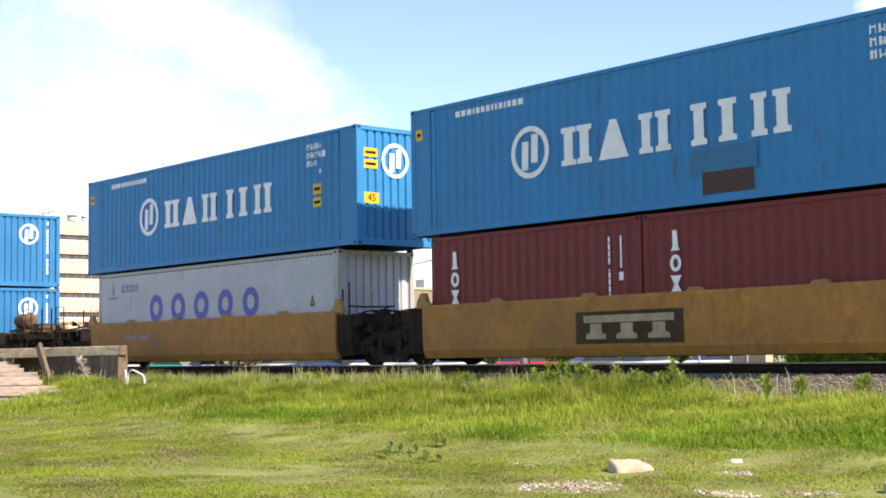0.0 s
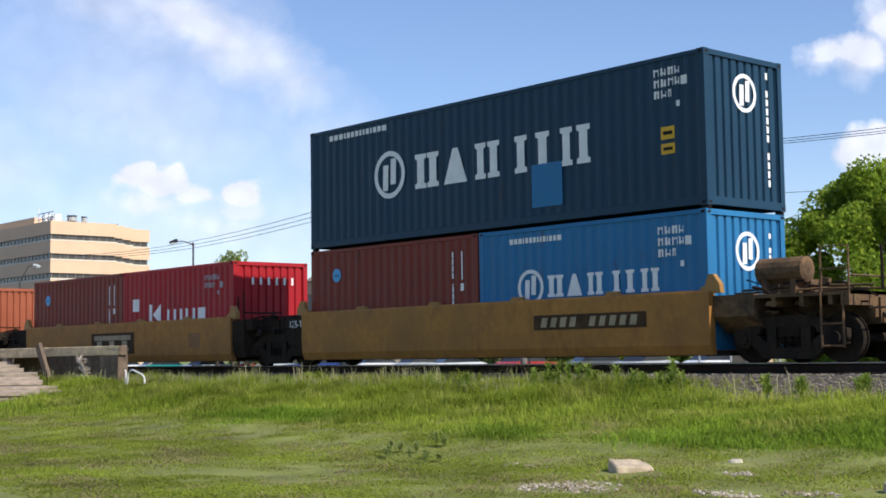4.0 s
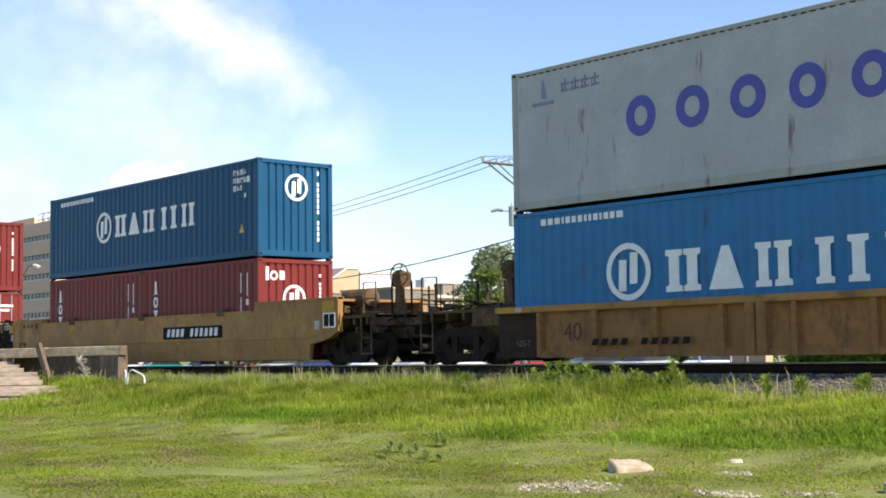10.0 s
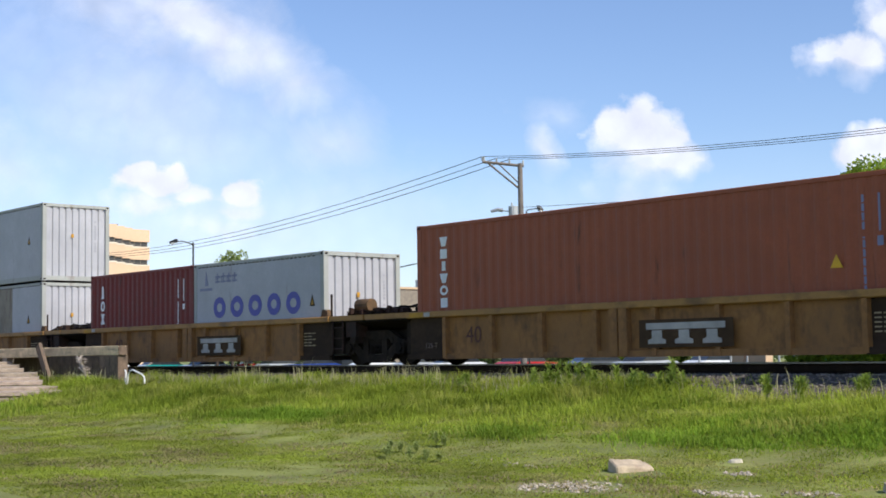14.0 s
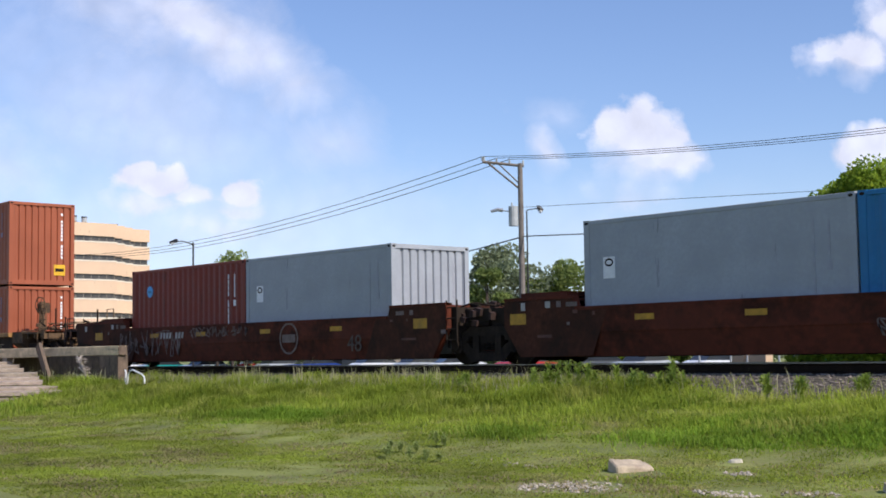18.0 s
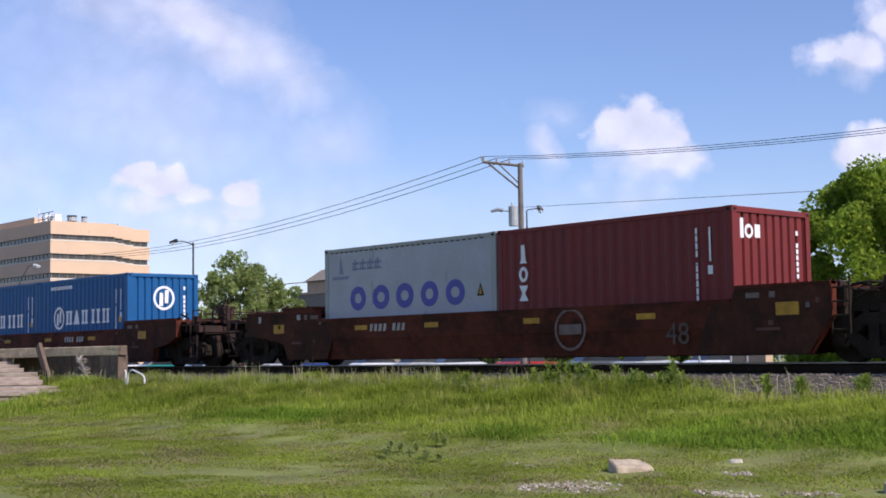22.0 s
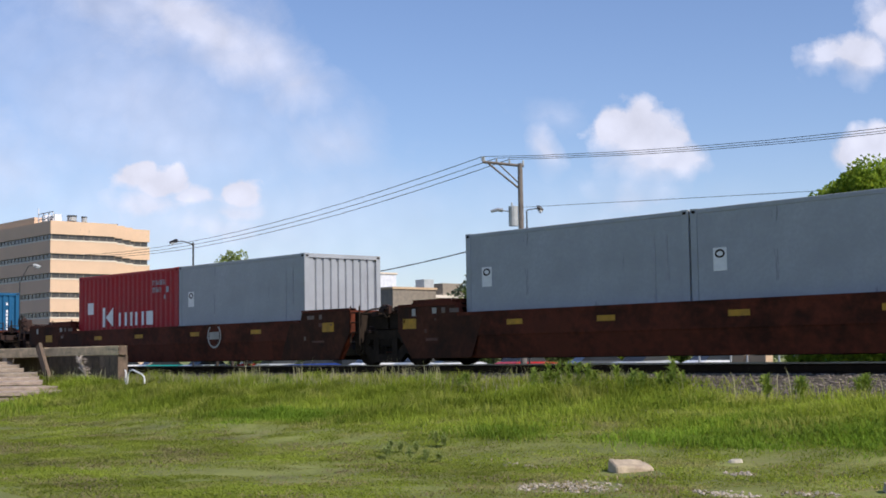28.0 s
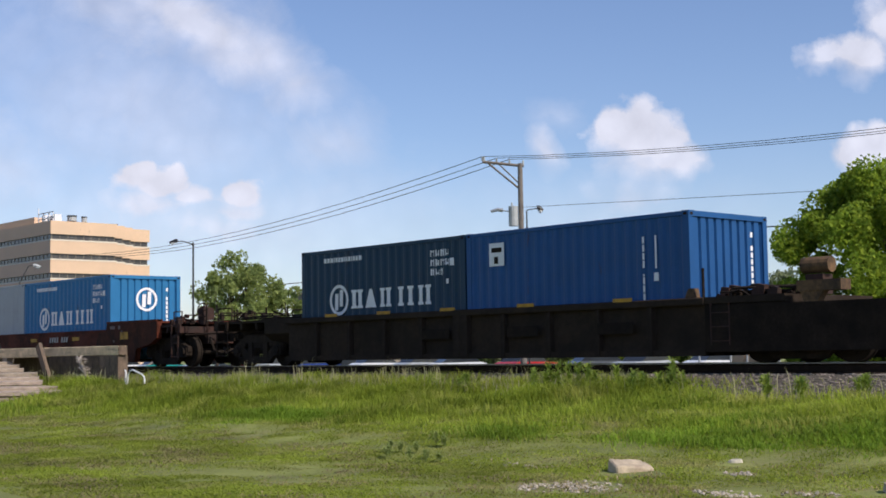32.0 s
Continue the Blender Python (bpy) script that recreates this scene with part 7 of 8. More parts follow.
part("roof", Mesh().box(-6.2, 0.25, -0.2, 19.7, 8.1, 8.45), "lightband", shed)
for i in range(6):
    part("window", Mesh().box(-0.05, 0.05, 1.4 + i * 3.0, 2.9 + i * 3.0, 4.4, 6.0), "glass", shed)
for y, w, h, mm in ((12.3, 1.5, 1.9, "polegrey"), (15.2, 3.3, 1.5, "roofgrey"), (8.2, 1.2, 0.9, "roofwhite")):
    part("roof_unit", Mesh().box(-3.2, -1.6, y, y + w, 8.45, 8.45 + h), mm, shed, "boxy rooftop unit")


# ------------------------------------------------------------ poles and wires
PX, PY = -47.15, 47.05
pole = thing("utility_pole", "grey wooden utility pole with a braced side arm and transformer", "utility pole", loc=(PX, PY, -0.25))
part("mast", Mesh().tube([(0, 0, -0.3), (0, 0, 5), (0, 0, 10.85)], 0.17, 10, 0.12), "pole", pole)
AX = Vector((-1.20, -1.42, 0))       # the arm reaches over towards the track


def arm_pt(k, z):
    return (AX.x * k, AX.y * k, z)


part("cross_arm", Mesh().tube([arm_pt(-0.10, 10.72), arm_pt(1.0, 10.95)], 0.075, 6), "pole", pole)
part("brace", Mesh().tube([arm_pt(0.0, 9.55), arm_pt(0.85, 10.88)], 0.05, 6), "pole", pole)
part("brace", Mesh().tube([arm_pt(0.03, 9.85), arm_pt(0.55, 10.8)], 0.035, 6), "pole", pole)
for k in (-0.08, 0.28, 0.62, 0.95, 1.0):
    p = arm_pt(k, 10.78 + 0.21 * k)
    part("insulator", Mesh().tube([p, (p[0], p[1], p[2] + 0.10), (p[0], p[1], p[2] + 0.24)], 0.055, 8, 0.04), "polegrey", pole)
part("transformer", Mesh().tube([(-0.25, -0.28, 7.75), (-0.25, -0.28, 7.80), (-0.25, -0.28, 8.62), (-0.25, -0.28, 8.72)], 0.24, 12), "polegrey", pole, "grey pole-top transformer can")
part("bushing", Mesh().tube([(-0.34, -0.28, 8.7), (-0.34, -0.28, 8.92)], 0.04, 6), "polegrey", pole)

M["lamp_glass"] = paint("lamp_lens", (0.7, 0.7, 0.68), 0.3)


def street_lamp(name, x, y, h, arm, label, mat="galv", mast=0.07, rise=0.25, head=None):
    ob = thing("street_lamp", label, "street lamp", "street lamps", loc=(x, y, -0.25))
    part("mast", Mesh().tube([(0, 0, -0.2), (0, 0, h if rise < 0.5 else h + 0.12 - rise)], mast, 8, mast * 0.7), mat, ob)
    ax, ay = arm
    part("arm", Mesh().tube([(0, 0, h + 0.10 - rise), (ax * 0.5, ay * 0.5, h + 0.10), (ax * 0.85, ay * 0.85, h + 0.12)], mast * 0.5, 6), mat, ob)
    hd = Mesh().tube([(ax * 0.8, ay * 0.8, h + 0.12), (ax * 0.9, ay * 0.9, h + 0.14), (ax * 1.05, ay * 1.05, h + 0.06), (ax * 1.2, ay * 1.2, h)], 0.16, 8, 0.09)
    part("lamp_head", hd, head or mat, ob)
    part("lens", Mesh().tube([(ax * 0.95, ay * 0.95, h + 0.02), (ax * 1.12, ay * 1.12, h - 0.05)], 0.10, 8), "lamp_glass", ob)
    return ob


street_lamp("street_lamp", -86.7, 52.4, 10.0, (-0.95, -1.1), "tall street lamp with a curved arm", "darkpole", 0.09)
street_lamp("street_lamp", -104.8, 47.2, 9.05, (0.95, 1.05), "street lamp with a long slanting arm and pale head", "darkpole", 0.07, 1.35, "polegrey")
street_lamp("street_lamp", PX + 0.19, PY + 0.21, 8.48, (0.44, 0.50), "lamp on a dark pole beside the utility pole", "darkpole", 0.05, 0.06)
side = thing("pole_lamp", "lamp head on an arm clamped to the utility pole", "street lamp", loc=(PX, PY, -0.25))
part("arm", Mesh().tube([(-0.1, -0.1, 8.42), (-0.75, -0.72, 8.55)], 0.03, 6), "galv", side)
part("lamp_head", Mesh().tube([(-0.65, -0.6, 8.55), (-0.85, -0.8, 8.58), (-1.08, -1.02, 8.50)], 0.10, 8, 0.07), "galv", side)


def wire(a, b, sag, r=0.012, n=14, label="thin sagging overhead wire"):
    a, b = Vector(a), Vector(b)
    pts = [a.lerp(b, i / n) - Vector((0, 0, sag * 4 * (i / n) * (1 - i / n))) for i in range(n + 1)]
    ob = thing("overhead_wire", label, "wire", "overhead wires")
    part("cable", Mesh().tube(pts, r, 5), "wire", ob)
    return ob


def at_arm(k, up=0.22):
    p = arm_pt(k, 10.78 + 0.21 * k + up - 0.25)
    return (PX + p[0], PY + p[1], p[2])


for k, dz in ((1.0, 0.0), (0.62, -0.12), (0.28, -0.25)):
    wire(at_arm(k), (-116 + 2.0 * (1 - k), 58.1 + 2.2 * (1 - k), 10.95 + dz), 1.06, 0.018)
for k, dz in ((1.0, 0.0), (0.62, 0.05), (0.28, 0.1)):
    wire(at_arm(k), (9.0 + 1.2 * (1 - k), 45.7 + 1.4 * (1 - k), 10.7 + dz), 1.52, 0.014)
wire((PX, PY, 8.42), (10, 47.2, 5.6), 0.05, 0.012)
wire((PX, PY, 6.95), (-95, 64.5, 7.3), 0.5, 0.034)
wire((PX, PY, 6.98), (10, 47.2, 4.3), 0.0, 0.030)


# ------------------------------------------------------------ trees
def tree(x, y, h, r, leaves, mat, label, seed, leaf=0.22, trunk_r=0.2, low=0.25, squash=1.0, clumps=26, name="tree", small=0.24, large=0.40, tall=0.75):
    """Tapered trunk, limbs, and a crown of many leaves in uneven clumps."""
    rgt = np.random.RandomState(seed)
    ob = thing(name, label, "tree", "trees behind the track", loc=(x, y, -0.25))
    t = Mesh().tube([(0, 0, -0.2), (0.05 * h * 0.3, 0.03, h * 0.3), (-0.02 * h, 0.02 * h, h * 0.62), (0, 0, h * 0.8)], trunk_r, 9, trunk_r * 0.25)
    part("trunk", t, "bark", ob)
    cents = []
    for i in range(clumps):
        k = rgt.uniform(0, 1)
        zz = h * (low + (1 - low) * k ** 0.85 * 0.93)
        rad = r * squash * (0.35 + 0.75 * math.sin(math.pi * min(1, 0.18 + 0.8 * k)) ) * math.sqrt(rgt.uniform(0.05, 1))
        a = rgt.uniform(0, 2 * math.pi)
        cents.append((rad * math.cos(a) * 0.82, rad * math.sin(a) * 0.82, zz))
    for i, c in enumerate(cents[: min(12 if leaves > 30000 else 6, clumps)]):
        z0 = max(h * 0.2, c[2] * 0.62)
        part("limb", Mesh().tube([(0, 0, z0), (c[0] * 0.5, c[1] * 0.5, (z0 + c[2]) / 2 + 0.05 * h), c], trunk_r * 0.32, 5, trunk_r * 0.08), "bark", ob)
    n = leaves
    ci = rgt.randint(0, len(cents), n)
    C = np.array(cents)[ci]
    d = rgt.normal(size=(n, 3))
    d /= np.linalg.norm(d, axis=1)[:, None]
    cr = (r * rgt.uniform(small, large, len(cents)))[ci][:, None] * rgt.uniform(0.35, 1.0, n)[:, None] ** 0.5
    p = C + d * cr * np.array([1, 1, tall])
    a1 = rgt.normal(size=(n, 3)) * 0.6 + d * 0.3
    a1 /= np.linalg.norm(a1, axis=1)[:, None]
    a2 = np.cross(a1, rgt.normal(size=(n, 3)))
    a2 /= np.linalg.norm(a2, axis=1)[:, None]
    s = leaf * rgt.uniform(0.6, 1.3, n)[:, None]
    v = np.stack([p - a1 * s, p + a2 * s * 0.55, p + a1 * s, p - a2 * s * 0.55], 1)
    me = bpy.data.meshes.new("crown")
    me.from_pydata(v.reshape(-1, 3).tolist(), [], (np.arange(n * 4).reshape(-1, 4)).tolist())
    part("crown", me, mat, ob)
    return ob


MID = "bushy mid-green tree behind the lot"
BIG = "large broad green tree with dense bright leaves"
tree(-25.0, 43.6, 7.95, 5.0, 130000, "leaf", BIG, 5, 0.088, 0.28, 0.10, 1.0, 190, small=0.07, large=0.19, tall=1.0)
tree(-19.5, 46.0, 7.9, 4.4, 46000, "leaf", BIG, 6, 0.09, 0.28, 0.10, 1.0, 80, small=0.12, large=0.30, tall=1.2)
LIGHT = "light green feathery tree with sky showing through its twigs"
tree(-89.6, 56.2, 8.4, 2.30, 2600, "leaf4", LIGHT, 7, 0.16, 0.14, 0.15, 1.0, 34, small=0.16, large=0.30, tall=1.1)
tree(-90.7, 58.3, 10.0, 2.50, 3000, "leaf4", LIGHT, 27, 0.15, 0.15, 0.25, 1.0, 44, small=0.12, large=0.26, tall=1.3)
tree(-90.7, 59.6, 9.0, 3.10, 5200, "leaf4", LIGHT, 8, 0.16, 0.18, 0.08, 1.0, 52, small=0.14, large=0.28, tall=1.1)
tree(-91.3, 61.6, 8.9, 3.00, 5000, "leaf4", LIGHT, 18, 0.16, 0.18, 0.06, 1.0, 48, small=0.14, large=0.28, tall=1.1)
tree(-91.0, 63.6, 7.6, 2.60, 4200, "leaf4", LIGHT, 20, 0.17, 0.16, 0.05, 1.0, 34, small=0.16, large=0.30)
tree(-85.8, 81.3, 9.4, 2.70, 7540, "leaf2", MID, 9, 0.19, 0.22, 0.05, 1.0, 30)
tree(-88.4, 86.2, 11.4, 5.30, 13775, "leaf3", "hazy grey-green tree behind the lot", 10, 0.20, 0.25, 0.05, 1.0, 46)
tree(-84.5, 92.5, 11.2, 5.00, 17400, "leaf2", MID, 15, 0.19, 0.25, 0.05, 1.0, 54)
tree(-80.6, 96.9, 10.9, 4.10, 13050, "leaf2", MID, 11, 0.19, 0.22, 0.05, 1.0, 44)
tree(-76.2, 97.8, 9.2, 2.84, 9425, "leaf", "smaller bright green tree behind the lot", 12, 0.19, 0.2, 0.05, 1.0, 30)
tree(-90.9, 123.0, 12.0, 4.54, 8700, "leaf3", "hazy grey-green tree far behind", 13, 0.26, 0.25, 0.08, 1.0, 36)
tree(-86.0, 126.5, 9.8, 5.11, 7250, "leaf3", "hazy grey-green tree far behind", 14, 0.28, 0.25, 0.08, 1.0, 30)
tree(-82.8, 94.4, 8.0, 3.69, 8700, "leaf", MID, 16, 0.20, 0.22, 0.05, 1.0, 30)
tree(-86.9, 89.6, 8.0, 3.69, 8700, "leaf2", MID, 17, 0.20, 0.22, 0.05, 1.0, 30)
tree(-72.4, 98.5, 7.4, 3.41, 7250, "leaf2", MID, 19, 0.20, 0.2, 0.05, 1.0, 28)


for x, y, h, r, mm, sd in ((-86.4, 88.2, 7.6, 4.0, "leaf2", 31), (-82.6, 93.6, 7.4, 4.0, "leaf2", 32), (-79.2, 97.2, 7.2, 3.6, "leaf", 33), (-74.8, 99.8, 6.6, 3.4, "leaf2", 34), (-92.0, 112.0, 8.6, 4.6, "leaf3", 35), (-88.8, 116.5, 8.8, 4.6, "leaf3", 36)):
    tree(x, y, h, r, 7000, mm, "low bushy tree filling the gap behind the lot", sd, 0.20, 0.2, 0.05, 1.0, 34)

# ------------------------------------------------------------ parked cars
def parked_car(x, y, rz, col, label):
    ob = thing("parked_car", label, "car", "cars in the lot", loc=(x, y, -0.235), rz=rz)
    prof = [(-2.15, 0.35), (2.15, 0.35), (2.2, 0.62), (2.05, 0.86), (1.1, 0.95), (-1.75, 0.98), (-2.15, 0.85)]
    part("body", Mesh().prism_y(prof, -0.86, 0.86), col, ob)
    part("cabin", Mesh().prism_y([(1.0, 0.93), (0.35, 1.40), (-1.15, 1.42), (-1.75, 0.95)], -0.74, 0.74), "glass", ob, "dark car windows")
    part("roof", Mesh().prism_y([(0.36, 1.39), (0.30, 1.45), (-1.10, 1.47), (-1.16, 1.41)], -0.72, 0.72), col, ob)
    ty = shared("tyre", lambda: fix(Mesh().disc_y(0, 0, 0.32, -0.1, 0.1, 18).data("tyre")))
    ri = shared("rim", lambda: fix(Mesh().disc_y(0, 0, 0.20, -0.11, 0.11, 14).data("rim")))
    for wx in (-1.35, 1.35):
        for wy in (-0.78, 0.78):
            w = part("wheel", ty, "mark_black", ob, at=pose(wx, wy, 0.32))
            part("rim", ri, "galv", w)
    for wy in (-0.6, 0.6):
        part("headlight", Mesh().box(2.10, 2.19, wy - 0.15, wy + 0.15, 0.64, 0.78), "roofwhite", ob)
    return ob


CARS = [("pcar_white", (0.75, 0.76, 0.77)), ("pcar_teal", (0.01, 0.30, 0.28)), ("pcar_red", (0.40, 0.02, 0.02)), ("pcar_silver", (0.42, 0.44, 0.46)), ("pcar_blue", (0.02, 0.05, 0.22)), ("pcar_grey", (0.10, 0.11, 0.12))]
for n, c in CARS:
    M[n] = paint(n, c, 0.25, grain=0.03, spec=0.6)
order = [0, 3, 1, 0, 2, 3, 4, 0, 3, 0, 2, 5, 3, 0, 1, 3]
words = {0: "white", 1: "teal", 2: "red", 3: "silver", 4: "dark blue", 5: "dark grey"}
for i, k in enumerate(order):
    parked_car(-112 + i * 5.2, 60 + 1.5 * math.sin(i * 1.9), 80 + 14 * math.sin(i * 2.7) + (180 if i % 3 == 0 else 0), CARS[k][0], f"{words[k]} parked car in the lot")


def bollard(x, y):
    ob = thing("bollard", "short white post at the edge of the parking lot", "bollard", "posts along the lot", loc=(x, y, -0.235))
    part("post", Mesh().tube([(0, 0, 0), (0, 0, 1.38)], 0.055, 8), "polegrey", ob)
    part("cap", Mesh().tube([(0, 0, 1.38), (0, 0, 1.50), (0, 0, 1.55)], 0.075, 8, 0.05), "roofwhite", ob, "white cap")


for x in (-44.2, -42.2, -41.2, -39.3, -38.4, -37.2):
    bollard(x, 57.0)
for x, w in ((-40.8, 0.5), (-42.0, 0.36)):
    ob = thing("utility_box", "tan metal utility box beside the lot", "utility box", "boxes along the lot", loc=(x, 57.6, -0.235))
    part("body", Mesh().chamfer(-w, w, -0.3, 0.3, 0.0, 1.42, 0.03), "tan", ob)
    part("lid", Mesh().box(-w - 0.04, w + 0.04, -0.34, 0.34, 1.42, 1.48), "lightband", ob)


# ------------------------------------------------------------ the train
F20, F40, F45, STD, HC = 6.058, 12.192, 13.716, 2.591, 2.896
H20 = 3.048                     # half the pitch of two short boxes in one well
UP = BASE + STD + 0.062         # floor of an upper box over a standard one
UPH = BASE + HC + 0.062


def pair(s, left, right):
    """Two twenty-foot boxes in one well."""
    left(s - H20)
    right(s + H20)


BLUE = "blue corrugated steel shipping container with white emblem and white marking"
MAR = "maroon corrugated steel shipping container with short white marking"
DOT = "red-brown corrugated steel shipping container with a round light blue decal"
GRY = "plain light grey steel shipping container with a white label plate"
COS = "pale grey steel shipping container with large violet-blue marking"
TRI = "orange-brown corrugated steel shipping container with upright white marking"
YEL = "yellow articulated well car with flat sooty side sheets"
OCH = "long ochre well car with raised side ends"
RIB = "brown-yellow well car with ribbed sides and yellow top flange"
KCS = "dark brown well car with grimy raised side ends"

TTX = ("plate", -0.27, 0.48, 2.66, 0.62, "sooty", "stencil", 3)
M["sooty"] = paint("sooty_dark_plate", (0.080, 0.048, 0.026), 0.85, spec=0.12, grain=0.25, grain_scale=3)
M["stencil2"] = paint("pale_grey_stencil_paint", (0.45, 0.42, 0.38), 0.7, grain=0.2)
M["stencil"] = paint("pale_stencil_paint", (0.40, 0.31, 0.19), 0.7, grain=0.2)
M["faded"] = paint("faded_stencil_paint", (0.118, 0.083, 0.066), 0.85, grain=0.4, grain_scale=5)
M["scrawl"] = paint("pale_spray_paint", (0.205, 0.150, 0.128), 0.8, grain=0.3, grain_scale=6)
M["scuff"] = paint("scuffed_brown_paint", (0.13, 0.06, 0.045), 0.85, grain=0.3, grain_scale=5)
M["red_mark"] = paint("faded_red_paint", (0.30, 0.05, 0.03), 0.7, grain=0.2)
M["amber"] = paint("dull_amber_reflector", (0.50, 0.26, 0.02), 0.6, grain=0.25, grain_scale=5)
M["patchrust"] = paint("rust_brown_touch_up", (0.075, 0.035, 0.03), 0.7)

# car ahead of the first one in view
blue_box(-204.45, F40, STD, BASE, "blue", BLUE)
blue_box(-204.45, F40, STD, UP, "blue", BLUE)
well_smooth(-204.45, "joint", "end", -212.3, -194.5, label=YEL)
# five yellow units
cosco_box(-184.55, F40, STD, BASE, "cosco", COS)
a45 = blue_box(-184.52, F45, HC, UP, "blue2", "long mid-blue steel shipping container with white marking overhanging its well", signs=True)
well_smooth(-184.53, "end", "joint", -194.5, -176.70, marks=[("plate", -3.4, 0.62, 1.5, 0.2, None, "mark_grey", 8)], label=YEL)
pair(-168.92, lambda s: tex_box(s, F20, STD, BASE, "maroon", MAR), lambda s: tex_box(s, F20, STD, BASE, "maroon", MAR))
b45 = blue_box(-168.80, F45, HC, UP, "blue2", "long mid-blue steel shipping container with white marking overhanging its well", signs=True)
part("touch_up_patch", rect(1.05, 2.55, 0.55, 1.02), "patchblue", b45, "dull teal-blue repair patch")
part("touch_up_patch", Mesh().box(1.34, 2.47, YF - 0.003, YF, 0.18, 0.58), "patchrust", b45, "rust-brown repair patch")
for o45 in (b45, a45):
    sign_yellow(o45, -6.68, 2.18, 0.22, 0.26)
    end_sign(o45, F45, -0.98, 1.01, 0.46, 0.27, "45")
    end_sign(o45, F45, -0.98, 2.14, 0.42, 0.22)
    end_sign(o45, F45, -0.98, 1.86, 0.42, 0.22)
well_smooth(-168.88, "joint", "joint", -176.70, -161.03, marks=[TTX], label=YEL)
triton_box(-153.18, F40, STD, BASE, "brick", TRI)
well_smooth(-153.18, "joint", "joint", -161.03, -145.36, marks=[TTX, ("figs", -5.95, 0.40, "40", 0.52, "mark_black")], label=YEL, plate_l="125-T")
pair(-137.55, lambda s: dot_box(s, F20, STD, BASE, "oxide", DOT), lambda s: kline_box(s, F20, STD, BASE, "red", "bright red corrugated steel shipping container with white marking"))
well_smooth(-137.54, "joint", "joint", -145.36, -129.71, marks=[TTX, ("rect", 4.4, 0.5, 0.6, 0.4, "ttx3")], label=YEL)
pair(-121.88, lambda s: dot_box(s, F20, STD, BASE, "oxide", DOT), lambda s: blue_box(s, F20, STD, BASE, "blue", BLUE, signs=False))
jn = blue_box(-121.86, F40, HC, UP, "navy", "dark navy-blue shipping container with a light blue repair patch", signs=True)
part("touch_up_patch", Mesh().box(1.63, 2.49, YF - 0.006, YF - 0.001, 0.33, 1.22), "blue", jn, "light blue repair patch")
well_smooth(-121.88, "joint", "end", -129.71, -112.05, marks=[("plate", 3.3, 0.61, 2.95, 0.30, "sooty", "stencil", 10)], label=YEL, plate_l="125-T")
# three ochre units
pair(-100.18, lambda s: dot_box(s, F20, STD, BASE, "oxide", DOT), lambda s: blue_box(s, F20, STD, BASE, "blue", BLUE, plain_end=True))
well_stepped(-100.18, 6.1, 9.40, 8.44, 1.21, 1.42, "end", "joint", -112.05, -90.24, marks=[("plate", -3.57, 0.73, 3.1, 0.34, "mark_black", "white", 11), ("figs", -7.95, 0.38, "53", 0.56, "mark_black")], label=OCH)
gl = -80.31
tb = container(gl - H20, F20, STD, BASE, "maroon", "maroon corrugated steel shipping container with a small square emblem")
part("emblem", Mesh().box(-2.40, -1.15, YF, YF + 0.004, 1.75, 2.39), "mark_grey", tb, "small blue-grey square emblem")
part("emblem_wedge", Mesh().prism_y([(-2.3, 2.08), (-1.25, 2.34), (-1.25, 2.08)], YF - 0.004, YF), "mark_yellow", tb)
part("emblem_bars", Mesh().box(-2.3, -1.25, YF - 0.004, YF, 1.82, 2.02), "white", tb)
upright_code(tb, 2.2, 0.75, 2.26)
tg = container(gl + H20, F20, STD, BASE, "maroon", "maroon shipping container with yellow upright marking and rear doors", doors=True)
mm = Mesh()
for zz in (1.87, 1.30):
    mm.box(-2.25, -1.9, YF, YF + 0.004, zz + 0.42, zz + 0.5).box(-2.25, -2.15, YF, YF + 0.004, zz, zz + 0.42)
    mm.box(-2.0, -1.9, YF, YF + 0.004, zz, zz + 0.28).box(-2.15, -2.0, YF, YF + 0.004, zz, zz + 0.09)
part("side_marking", mm, "mark_yellow", tg, "upright yellow marking")
code_block(tg, 0.9, 2.2, 3, 0.6)
tx = tex_box(gl, F40, STD, UP, "maroon", MAR)
end_emblem(tx, F40, -0.05, 1.55, 0.37)
warn(tx, 5.35, 0.70)
well_stepped(gl, 6.1, 8.42, 8.24, 1.21, 1.42, "joint", "joint", -90.24, -70.55, marks=[("plate", 1.33, 0.68, 2.0, 0.72, None, "red_mark", 3), ("figs", -7.66, 0.37, "53", 0.56, "mark_black")], label=OCH, plate_l="125T")
hb = -60.73
pair(hb, lambda s: tex_box(s, F20, STD, BASE, "maroon", MAR), lambda s: end_emblem(tex_box(s, F20, STD, BASE, "maroon", MAR), F20, -0.05, 1.55, 0.37))
hu = blue_box(hb, F40, STD, UP, "teal", "petrol-blue corrugated steel shipping container with white marking")
warn(hu, 5.31, 0.66)
